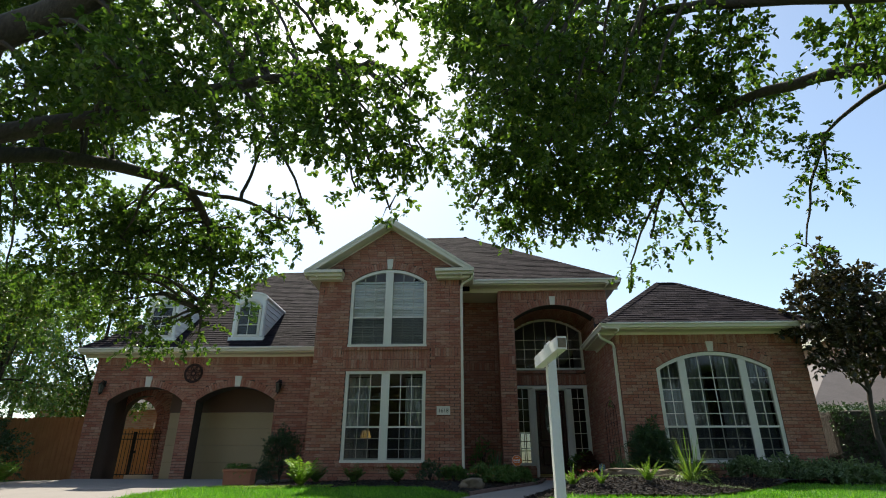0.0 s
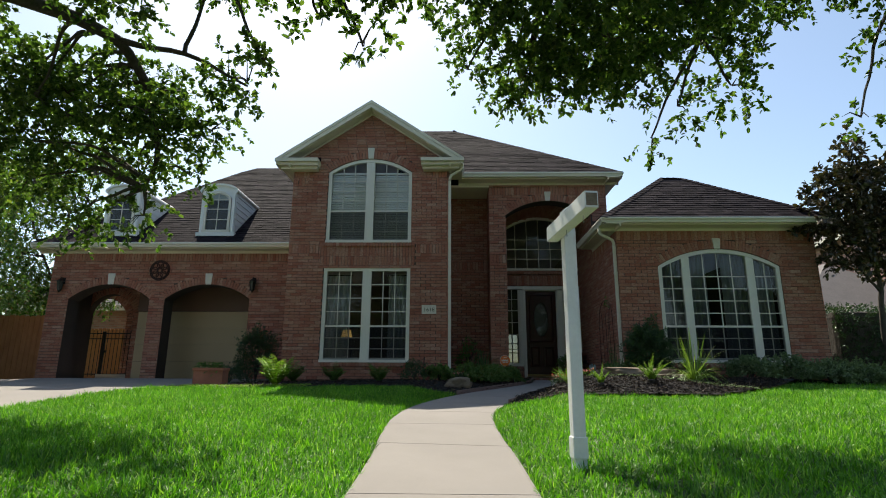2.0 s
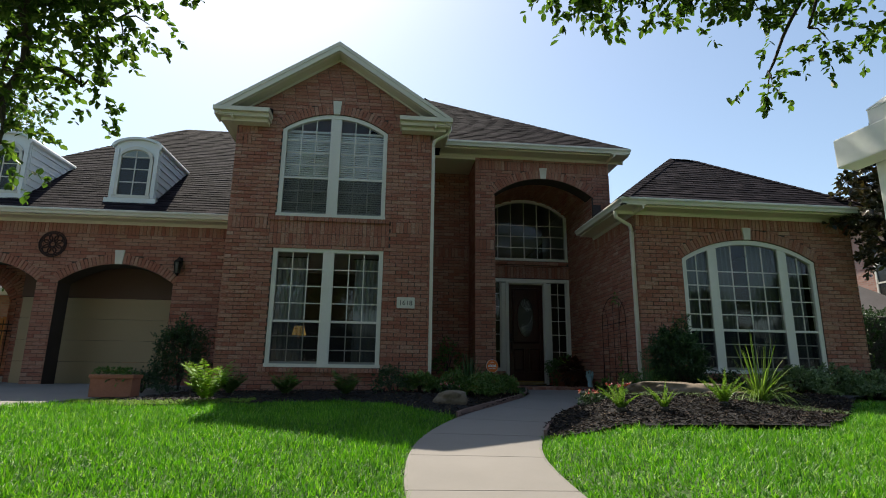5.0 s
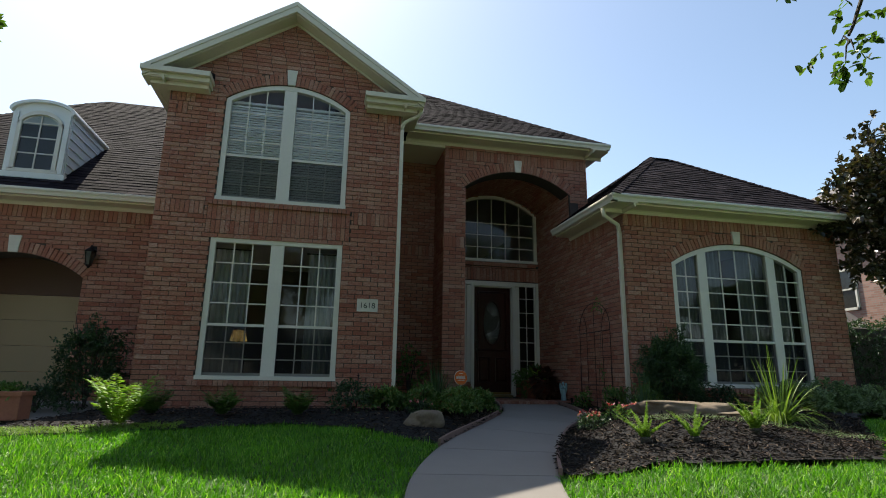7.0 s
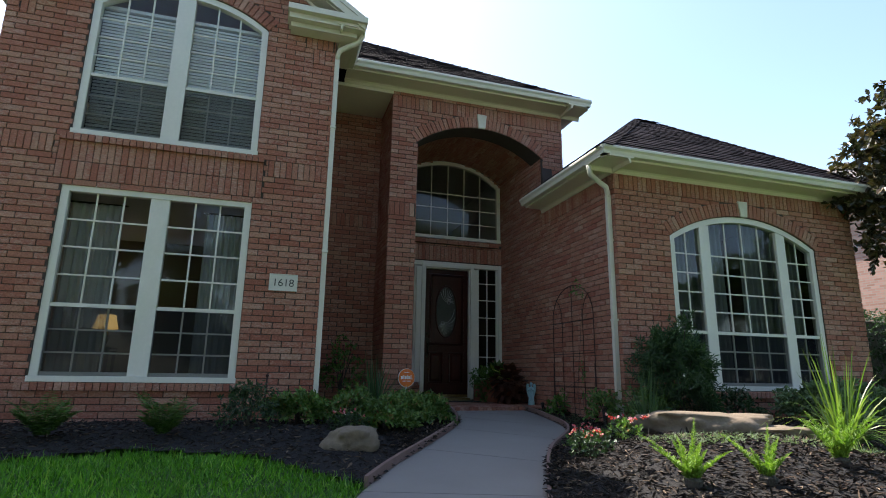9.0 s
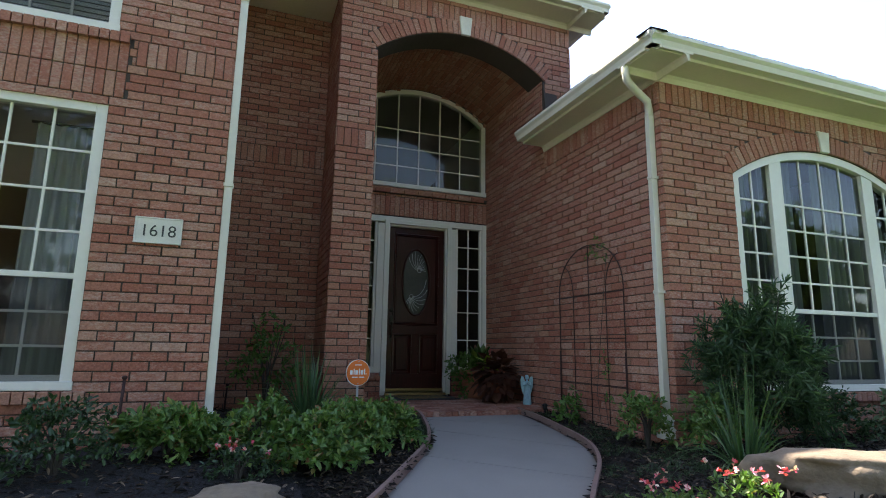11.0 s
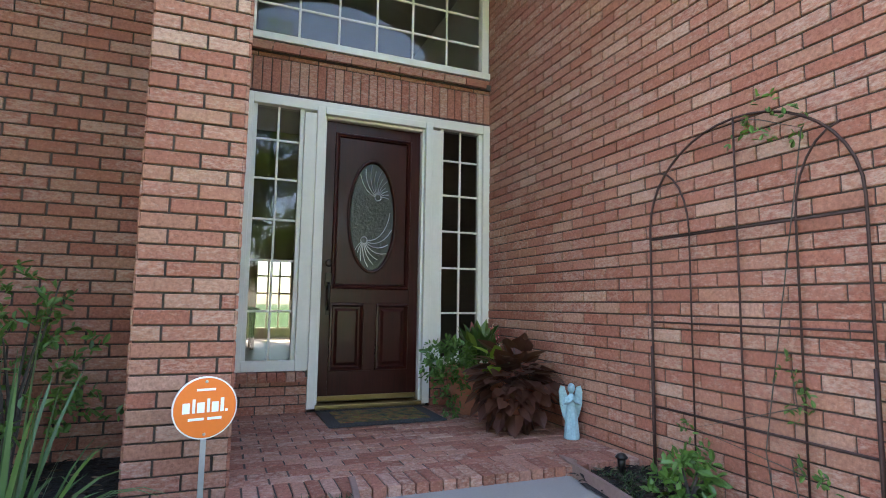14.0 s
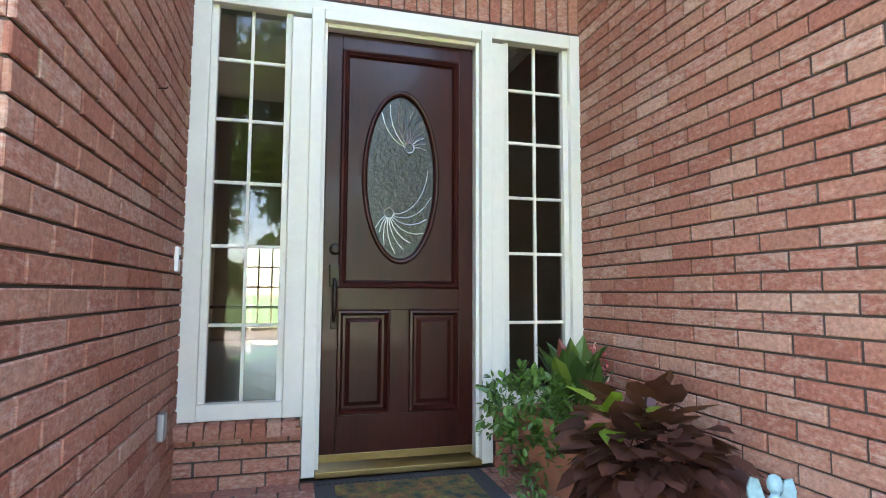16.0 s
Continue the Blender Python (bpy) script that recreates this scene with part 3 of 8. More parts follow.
# ---------------------------------------------------------------- the house: walls
Y_TOWER, Y_PORCH, Y_DOOR, Y_RIGHT, Y_GARAGE, Y_RECESS = 14.57, 15.74, 17.6, 13.6, 15.9, 16.72
X_TL, X_TR, X_PL, X_PR, X_SIDE, X_RR, X_GL = -4.2, -0.24, 0.88, 1.32, 3.65, 8.10, -11.1
ZB = 0.6
WIN_LOW = dict(u0=0.90, u1=3.04, z0=1.385, z1=3.675)
WIN_UP = dict(u0=0.90, u1=3.04, z0=4.315, z1=6.17, rise=0.37)
WIN_RIGHT = dict(u0=0.88, u1=3.60, z0=1.37, z1=3.51, rise=0.40)
ARCH = dict(u0=0.438, u1=2.79, z0=0.5, z1=5.36, rise=0.42)
FAN = dict(u0=0.012, u1=2.318, z0=4.20, z1=5.42, rise=0.45)
DOORWAY = dict(u0=0.0, u1=2.33, z0=1.36, z1=3.72)
DOORSTEP = dict(u0=0.62, u1=1.78, z0=0.5, z1=1.37)
A1 = dict(u0=0.56, u1=2.78, z0=0.5, z1=3.07, rise=0.40)
A2 = dict(u0=3.20, u1=5.50, z0=0.5, z1=3.07, rise=0.40)
GABLE_C, GABLE_K = -2.22, 0.672


def gable_top(u):
    return 7.88 - GABLE_K * abs(X_TL + u - GABLE_C)


brick_wall("wall_tower_front", (X_TL, Y_TOWER), (1, 0), 0, X_TR - X_TL, ZB, gable_top, (WIN_LOW, WIN_UP), rings=(WIN_UP,),
           bands=((0.80, 3.14, 3.99, 4.25), (0.0, 0.74, 4.06, 4.28), (3.20, 3.96, 4.06, 4.28), (0.80, 3.14, 3.72, 3.93), (0.02, 0.40, 6.06, 6.28), (3.56, 3.94, 6.06, 6.28), (0.13, 0.29, 5.82, 6.04), (3.67, 3.83, 5.82, 6.04)),
           singles=lambda u, z: u > 3.06 and 1.2 < z < 3.6)
brick_wall("wall_tower_east", (X_TR, Y_TOWER), (0, 1), 0.0, Y_RECESS - Y_TOWER, ZB, 6.36, bands=((0.0, 2.15, 4.06, 4.28),), singles=lambda u, z: 1.1 < z < 2.4)
brick_wall("wall_tower_west", (X_TL, Y_GARAGE + 0.6), (0, -1), 0.0, Y_GARAGE + 0.6 - Y_TOWER, ZB, 6.4)
brick_wall("wall_recess", (X_TR, Y_RECESS), (1, 0), 0.0, X_PL - X_TR, ZB, 6.25, bands=((0.0, 1.15, 4.06, 4.28),), singles=lambda u, z: 1.0 < z < 3.4)
brick_wall("wall_porch_front", (X_PL, Y_PORCH), (1, 0), 0.0, 3.20, ZB, 6.34, (ARCH,), thick=0.40, rings=(ARCH,), bands=((0.0, 3.2, 5.98, 6.18), (0.0, 0.42, 4.06, 4.28)),
           singles=lambda u, z: u < 0.45 and z < 4.0)
brick_wall("wall_porch_west_outer", (X_PL, Y_RECESS), (0, -1), 0.0, Y_RECESS - Y_PORCH, ZB, 6.2, thick=0.2, bands=((0.0, 0.98, 4.06, 4.28),))
brick_wall("wall_porch_west_inner", (X_PR, Y_PORCH), (0, 1), 0.0, Y_DOOR - Y_PORCH, ZB, 5.40, thick=0.2, singles=lambda u, z: 1.0 < z < 2.7)
brick_wall("wall_door", (X_PR, Y_DOOR), (1, 0), 0.0, X_SIDE - X_PR, ZB, 6.0, (DOORWAY, DOORSTEP, FAN), thick=0.22, rings=(), bands=((0.0, 2.33, 3.745, 4.06),))
brick_wall("wall_side", (X_SIDE, Y_DOOR), (0, -1), 0.0, Y_DOOR - Y_RIGHT, ZB, lambda u: 5.95 if u < Y_DOOR - Y_PORCH else 4.42,
           bands=((0.0, 0.0001, 4.2, 4.4), (Y_DOOR - Y_PORCH, 4.0, 4.10, 4.33)), singles=lambda u, z: u < 2.4 and 1.3 < z < 2.9)
brick_wall("wall_right_front", (X_SIDE, Y_RIGHT), (1, 0), 0.0, X_RR - X_SIDE, ZB, 4.42, (WIN_RIGHT,), rings=(WIN_RIGHT,), bands=((0.0, 4.45, 4.10, 4.33),),
           singles=lambda u, z: u < 1.0 and 1.0 < z < 4.1)
brick_wall("wall_right_east", (X_RR, Y_RIGHT), (0, 1), 0.0, 7.0, ZB, 4.42)
brick_wall("wall_garage_front", (X_GL, Y_GARAGE), (1, 0), 0.0, X_TL - X_GL, ZB, 4.46, (A1, A2), thick=0.45, rings=(A1, A2), bands=((0.0, 6.9, 4.12, 4.35),))
brick_wall("wall_garage_west", (X_GL, Y_GARAGE + 1.5), (0, -1), 0.0, 1.5, ZB, 4.46)
# inside the carport: the pier behind the middle, the rear arch, the garage front
brick_wall("wall_carport_pier", (-9.15, 26.0), (0, -1), 0.0, 26.0 - Y_GARAGE - 1.0, ZB, 4.5, thick=0.3)
REAR_1 = dict(u0=0.12, u1=1.50, z0=0.5, z1=2.88, rise=0.55)
REAR_2 = dict(u0=0.10, u1=1.72, z0=0.5, z1=2.95, rise=0.55)
brick_wall("wall_carport_rear", (-11.12, 17.45), (1, 0), 0.0, 1.96, ZB, 4.3, (REAR_1,), thick=0.25, rings=(REAR_1,))
brick_wall("wall_passage_arch", (-12.2, 18.55), (1, 0), 0.0, 3.04, ZB, 3.9, (REAR_2,), thick=0.3, rings=(REAR_2,))


def plain(name, x0, x1, y0, y1, z0, z1, mat, label, cat="wall", kind="structure"):
    bm = bmesh.new()
    box(bm, x0, x1, y0, y1, z0, z1)
    return tagged(part(name, bm, mat), label, cat, kind=kind)


vault = dict(u0=X_PL + 0.42, u1=X_PL + 2.79, z1=5.44, rise=0.43)
bm = bmesh.new()
rows_ = []
for i in range(29):
    u_ = vault["u0"] + (vault["u1"] - vault["u0"]) * i / 28
    z_ = arc_top(vault, u_)
    rows_.append([bm.verts.new(c) for c in ((u_, Y_PORCH + 0.41, z_), (u_, Y_DOOR - 0.012, z_), (u_, Y_DOOR - 0.012, z_ + 0.1), (u_, Y_PORCH + 0.41, z_ + 0.1))])
for a_, b_ in zip(rows_, rows_[1:]):
    for k in range(4):
        bm.faces.new((a_[k], a_[(k + 1) % 4], b_[(k + 1) % 4], b_[k]))
vault_ob = tagged(part("ceiling_vault", bm, M_MORTAR_SHADED), "red brick barrel vault over the entry porch", "ceiling", kind="structure")
V_, F_ = [], []
for j in range(6):
    y0_ = Y_PORCH + 0.43 + j * 0.235
    for i in range(36):
        ua, ub = [vault["u0"] + (vault["u1"] - vault["u0"]) * (i + q) / 36 for q in (0.06, 0.94)]
        k = len(V_)
        for u_ in (ua, ub):
            z_ = arc_top(vault, u_)
            V_ += [(u_, y0_, z_ - 0.008), (u_, y0_ + 0.225, z_ - 0.008), (u_, y0_, z_ + 0.01), (u_, y0_ + 0.225, z_ + 0.01)]
        F_ += [(k, k + 1, k + 5, k + 4), (k, k + 4, k + 6, k + 2), (k + 1, k + 3, k + 7, k + 5), (k, k + 2, k + 3, k + 1), (k + 4, k + 5, k + 7, k + 6)]
mesh_np("brickwork", V_, F_, M_BRICK, vault_ob)["kind"] = "stuff"
plain("wall_upper_east", 3.95, 4.07, Y_PORCH + 0.41, 21.0, 4.4, 6.3, M_SIDING, "white sided upper wall beside the arch")
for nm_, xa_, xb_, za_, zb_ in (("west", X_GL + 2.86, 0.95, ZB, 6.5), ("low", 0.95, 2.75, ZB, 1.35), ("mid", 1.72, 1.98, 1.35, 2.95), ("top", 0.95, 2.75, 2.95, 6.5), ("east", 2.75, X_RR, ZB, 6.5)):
    plain("wall_back_" + nm_, xa_, xb_, 26.0, 26.2, za_, zb_, M_ROOM_DIM, "tan rear wall with tall windows, colour darkened to look dim")
plain("floor_inside", X_GL + 0.3, X_RR - 0.25, Y_DOOR + 0.3, 26.2, 0.9, 1.10, M_ROOM_FLOOR, "beige tiled floor inside the house", "floor")
plain("floor_front_room", X_TL + 0.25, X_TR - 0.25, Y_TOWER + 0.22, Y_DOOR + 0.29, 0.9, 1.10, M_ROOM_FLOOR, "beige tiled floor of the front room", "floor")
plain("floor_right_room", X_SIDE + 0.25, X_RR - 0.25, Y_RIGHT + 0.22, Y_DOOR + 0.29, 0.9, 1.10, M_ROOM_FLOOR, "beige tiled floor of the right room", "floor")
plain("ceiling_front_room", X_TL + 0.2, X_TR - 0.2, Y_TOWER + 0.2, 19.0, 3.95, 4.1, M_CEIL_DIM, "white ceiling of the front room, colour darkened to look dim", "ceiling")
plain("ceiling_upper_room", X_TL + 0.2, X_TR - 0.2, Y_TOWER + 0.2, 19.0, 6.75, 6.85, M_CEIL_DIM, "white ceiling of the upper room, colour darkened to look dim", "ceiling")
plain("ceiling_right_room", X_SIDE + 0.2, X_RR - 0.2, Y_RIGHT + 0.2, 19.0, 4.30, 4.4, M_CEIL_DIM, "white ceiling of the right room, colour darkened to look dim", "ceiling")
plain("wall_front_room_back", X_TL + 0.2, X_TR - 0.05, 19.0, 19.15, 1.1, 6.8, M_ROOM_DIM, "tan wall behind the front room, colour darkened to look dim")
plain("wall_hall_west", X_TR + 0.5, X_TR + 0.62, Y_DOOR + 0.25, 26.0, 1.1, 6.0, M_ROOM_DIM, "tan wall of the entrance hall, colour darkened to look dim")
plain("wall_right_room_back", 4.6, X_RR - 0.2, 19.0, 19.15, 1.1, 4.5, M_ROOM_DIM, "tan wall behind the right room, colour darkened to look dim")
plain("wall_hall_east", 4.45, 4.57, Y_DOOR + 0.25, 26.0, 1.1, 6.0, M_ROOM_DIM, "tan wall of the entrance hall, colour darkened to look dim")
plain("ceiling_hall", X_TR + 0.5, 4.57, Y_DOOR + 0.23, 26.2, 5.96, 6.1, M_CEIL_DIM, "white hall ceiling, colour darkened to look dim", "ceiling")
plain("wall_garage_inner_front", -9.15, X_TL - 0.02, Y_GARAGE + 0.95, Y_GARAGE + 1.1, 2.86, 4.3, M_HEADER, "brown painted header above the garage door")
plain("wall_garage_inner_east", X_TL - 1.2, X_TL - 0.02, Y_GARAGE + 0.94, Y_GARAGE + 1.1, ZB, 2.86, M_FARBRICK, "brick wall beside the garage door")
plain("ceiling_carport", X_GL + 0.2, X_TL - 0.02, Y_GARAGE + 0.46, Y_GARAGE + 1.54, 4.0, 4.1, M_HEADER, "brown painted carport ceiling", "ceiling")

# tall divided windows in the rear wall of the hall
# Dark tint added to these panes, dimming the daylight behind the hall.
M_GLASS_REAR_DIM = glass_material("dimmed_rear_window_glass", (0.30, 0.32, 0.31))
for xa_, xb_ in ((0.95, 1.72), (1.98, 2.75)):
    rw_ = group("window_rear", "white divided window at the back of the hall", "window", kind="structure")
    bm = bmesh.new()
    bm.faces.new([bm.verts.new(c) for c in ((xa_, 26.1, 1.35), (xb_, 26.1, 1.35), (xb_, 26.1, 2.95), (xa_, 26.1, 2.95))])
    part("pane", bm, M_GLASS_REAR_DIM, rw_, open_sheet=True).visible_shadow = False
    for k in range(4):
        u_ = xa_ + (xb_ - xa_) * k / 3
        bm = bmesh.new()
        soft_box(bm, u_ - 0.02, u_ + 0.02, 26.06, 26.095, 1.35, 2.95, 0.004)
        part("muntin", bm, M_WHITE, rw_)
    for k in range(5):
        z_ = 1.35 + 1.6 * k / 4
        bm = bmesh.new()
        soft_box(bm, xa_, xb_, 26.06, 26.094, z_ - 0.02, z_ + 0.02, 0.004)
        part("muntin", bm, M_WHITE, rw_)

# garage door: tan sectional panels
gd = group("garage_door", "tan painted sectional garage door, closed", "garage door", (-7.27, Y_GARAGE + 1.0, 0.98))
for k in range(4):
    bm = bmesh.new()
    soft_box(bm, -1.86, 1.86, -0.03, 0.03, 0.468 * k + 0.003, 0.468 * (k + 1) - 0.003, 0.006)
    part("panel", bm, M_TAN, gd)

# ---------------------------------------------------------------- roofs and eaves
E = 6.45
# gabled roof of the two-storey front
RX0, RX1, GY = X_TL - 0.38, X_TR + 0.38, Y_TOWER - 0.34
APEX = 8.01
zl = APEX - GABLE_K * (GABLE_C - RX0)
zr = APEX - GABLE_K * (RX1 - GABLE_C)
roof_plane("roof_gable_west", [(RX0, 21, zl), (RX0, GY, zl), (GABLE_C, GY, APEX), (GABLE_C, 21, APEX)])
roof_plane("roof_gable_east", [(RX1, GY, zr), (RX1, 19, zr), (GABLE_C, 19, APEX), (GABLE_C, GY, APEX)])
# hip roof over the entry and behind
HX, HY = 4.45, Y_PORCH - 0.45
PK = 4.55
roof_plane("roof_main_front", [(-1.6, HY, E), (HX, HY, E), (HX - PK, HY + PK, E + 0.745 * PK), (-1.6, HY + PK, E + 0.745 * PK)])
roof_plane("roof_main_east", [(HX, HY, E), (HX, HY + 9, E), (HX - PK, HY + 9 - PK, E + 0.745 * PK), (HX - PK, HY + PK, E + 0.745 * PK)])
# hip roof of the right wing
WX0, WX1, WY, WZ = 3.22, X_RR + 0.26, Y_RIGHT - 0.42, 4.55
wd_ = 2.30
wk = 0.775
ra, rb = (WX0 + wd_, WY + wd_, WZ + wk * wd_), (WX1 - wd_, WY + wd_, WZ + wk * wd_)
rw = roof_plane("roof_right_front", [(WX0, WY, WZ), (WX1, WY, WZ), rb, ra])
roof_plane("roof_right_west", [(WX0, 15.72, WZ), (WX0, WY, WZ), ra, (ra[0], 15.72, ra[2])])
roof_plane("roof_right_east", [(WX1, WY, WZ), (WX1, 21, WZ), (rb[0], 21 - wd_, rb[2]), rb])
hip_cap((WX0, WY, WZ), ra, rw)
hip_cap((WX1, WY, WZ), rb, rw)
hip_cap(ra, rb, rw)
# the slopes and flats behind, which close the roof
roof_plane("roof_main_back", [(HX, HY + 2 * PK, E), (-4.3, HY + 2 * PK, E), (-1.6, HY + PK, E + 0.745 * PK), (HX - PK, HY + PK, E + 0.745 * PK)], tab=0.6, course=0.3)
roof_plane("roof_right_back", [(4.09, 21, WZ + wk * 0.87), (4.09, 15.73, WZ + wk * 0.87), (ra[0], 15.73, ra[2]), (ra[0], 21, ra[2])], tab=0.6, course=0.3)
plain("roof_rear_east", 4.09, X_RR + 0.2, 20.9, 26.3, 4.62, 4.75, M_SHINGLE, "dark flat rear roof of the house", "roof")
plain("roof_rear", X_TL - 0.2, 4.6, 23.6, 26.3, 6.5, 6.62, M_SHINGLE, "dark flat rear roof of the house", "roof")
# garage roof
GZ, GY0 = 4.55, Y_GARAGE - 0.42
roof_plane("roof_garage", [(X_GL - 0.42, GY0, GZ), (X_TL, GY0, GZ), (X_TL, GY0 + 5.6, GZ + 0.78 * 5.6), (X_GL + 3.4, GY0 + 5.6, GZ + 0.78 * 5.6), (X_GL + 3.0, GY0 + 5.2, GZ + 0.78 * 5.2)])
roof_plane("roof_garage_high", [(X_GL + 3.4, GY0 + 5.61, GZ + 0.78 * 5.6 - 0.1), (X_TL, GY0 + 5.61, GZ + 0.78 * 5.6 - 0.1), (X_TL, 26, 6.5), (X_GL + 3.4, 26, 6.5)])

eave_run("trim_eave_right_front", (WX0, WY, WZ), (WX1, WY, WZ), (0, -1, 0))
eave_run("trim_eave_right_west", (WX0, 15.72, WZ), (WX0, WY, WZ), (-1, 0, 0))
eave_run("trim_eave_right_east", (WX1, WY, WZ), (WX1, 21, WZ), (1, 0, 0), depth=0.26)
eave_run("trim_eave_garage", (X_GL - 0.42, GY0, GZ), (X_TL, GY0, GZ), (0, -1, 0))
eave_run("trim_eave_main_front", (RX1 - 0.1, HY, E), (HX, HY, E), (0, -1, 0), depth=0.45)
eave_run("trim_eave_main_east", (HX, HY, E), (HX, 22, E), (1, 0, 0), depth=0.40)
eave_run("trim_eave_tower_east", (RX1, GY, zr), (RX1, HY + 0.1, zr), (1, 0, 0), depth=0.34)
eave_run("trim_eave_tower_west", (RX0, 19, zl), (RX0, GY, zl), (-1, 0, 0), depth=0.34)
plain("ceiling_recess_soffit", X_TR, X_PL, HY + 0.44, Y_RECESS, 6.18, 6.24, M_TRIM, "cream painted soffit over the recess", "ceiling")

# soffit corners, where two eaves meet
for nm_, xa_, xb_, ya_, yb_, zz_ in (("right_west", WX0 + 0.03, WX0 + 0.47, WY + 0.03, WY + 0.47, WZ), ("right_east", WX1 - 0.47, WX1 - 0.03, WY + 0.03, WY + 0.47, WZ), ("main_east", HX - 0.45, HX - 0.03, HY + 0.03, HY + 0.5, E)):
    plain("trim_soffit_" + nm_, xa_, xb_, ya_, yb_, zz_ - 0.152, zz_ - 0.147, M_TRIM, "cream painted soffit corner board", "soffit")

# rake boards and boxed returns of the gable
rk = group("trim_gable_rake", "cream painted rake boards and boxed eave returns", "trim", kind="structure")
for sgn, xe, ze in ((-1, RX0, zl), (1, RX1, zr)):
    bm = bmesh.new()
    prism(bm, [(GABLE_C, APEX + 0.02), (xe, ze + 0.02), (xe, ze - 0.055), (GABLE_C, APEX - 0.06)], "y", GY - 0.03, GY + 0.03)
    part("rake_board", bm, M_TRIM, rk)
    bm = bmesh.new()
    prism(bm, [(GABLE_C, APEX - 0.062), (xe, ze - 0.057), (xe, ze - 0.17), (GABLE_C, APEX - 0.175)], "y", GY - 0.014, GY + 0.05)
    part("rake_moulding", bm, M_TRIM, rk)
    bm = bmesh.new()
    prism(bm, [(GABLE_C, APEX - 0.165), (xe, ze - 0.16), (xe, ze - 0.18), (GABLE_C, APEX - 0.185)], "y", GY + 0.052, Y_TOWER + 0.02)
    part("rake_soffit", bm, M_TRIM, rk)
    bm = bmesh.new()
    prism(bm, [(GABLE_C, APEX - 0.187), (xe - sgn * 0.42, ze + 0.093), (xe - sgn * 0.42, ze + 0.05), (GABLE_C, APEX - 0.235)], "y", Y_TOWER - 0.035, Y_TOWER - 0.009)
    part("frieze_board", bm, M_TRIM, rk)
    # boxed return: a gutter lip, a fascia set back under it, and a bed mould on the brick
    xi = xe - sgn * 1.06
    x0, x1 = min(xe, xi), max(xe, xi)
    for nm_, i_, o_, ya_, za_, zb_ in (("return_gutter", -0.025, 0.0, GY - 0.06, -0.085, 0.0), ("return_fascia", 0.0, 0.02, GY + 0.02, -0.165, -0.087), ("return_soffit", 0.10, 0.05, GY + 0.12, -0.235, -0.167)):
        bm = bmesh.new()
        xa_, xb_ = (x0 + i_, x1 - o_) if sgn < 0 else (x0 + o_, x1 - i_)
        box(bm, xa_, xb_, ya_, Y_TOWER - 0.012, ze + za_, ze + zb_)
        part(nm_, bm, M_TRIM, rk)
    bm = bmesh.new()
    prism(bm, [(GY - 0.05, ze + 0.004), (Y_TOWER - 0.012, ze + 0.004), (Y_TOWER - 0.012, ze + 0.16)], "x", x0 + 0.01, x1 - 0.01)
    part("return_shingles", bm, M_SHINGLE, rk)

# ---------------------------------------------------------------- ground
def sheet(name, xs, ys, zf, mat, label, cat, holes=None, kind="structure"):
    bm = bmesh.new()
    g = [[bm.verts.new((x, y, zf(x, y))) for x in xs] for y in ys]
    for j in range(len(ys) - 1):
        for i in range(len(xs) - 1):
            bm.faces.new((g[j][i], g[j][i + 1], g[j + 1][i + 1], g[j + 1][i]))
    return tagged(part(name, bm, mat), label, cat, kind=kind)


gx = [-400, -150, -60, -30] + [-20 + i for i in range(41)] + [30, 60, 150, 400]
gy = [-400, -150, -60, -30, -20] + [-14 + 0.8 * i for i in range(40)] + [24, 40, 80, 150, 400]
sheet("ground", gx, gy, lambda x, y: ground_z(x, y) - 0.02, M_SOIL, "green lawn ground rising gently to the house", "ground")


# Unseen pale slab, added to throw sunlight back onto the shaded front walls.
plain("road", -400, 400, -18.0, -7.5, -1.2, ground_z(0, -14.0) + 0.42, surface("bounce_slab_concrete", (0.38, 0.36, 0.33), 0.9, vary=0.12, grain=60, big=0.6, relief=0.2), "unseen pale street slab added to bounce sunlight onto the house", "road")


def spline(pts, n=8):
    """Points on a smooth line through pts."""
    out = []
    P = [Vector((*p, 0)) for p in pts]
    for i in range(len(P) - 1):
        a, b, c, d = P[max(i - 1, 0)], P[i], P[i + 1], P[min(i + 2, len(P) - 1)]
        for k in range(n):
            t = k / n
            out.append(0.5 * ((2 * b) + (c - a) * t + (2 * a - 5 * b + 4 * c - d) * t * t + (3 * b - a - 3 * c + d) * t ** 3))
    out.append(P[-1])
    return [(p.x, p.y) for p in out]


WALK_L = spline([(-0.72, -4.0), (-0.75, 5.0), (-0.83, 7.2), (-0.85, 8.4), (-0.72, 9.6), (-0.40, 10.7), (0.15, 11.9), (1.05, 13.35), (1.62, 14.35), (1.86, 15.2), (1.94, 15.70)])
WALK_R = spline([(0.48, -4.0), (0.45, 5.0), (0.40, 7.0), (0.40, 8.4), (0.53, 9.4), (0.90, 10.5), (1.36, 11.45), (1.95, 12.5), (2.72, 13.5), (3.03, 14.3), (3.16, 15.70)])


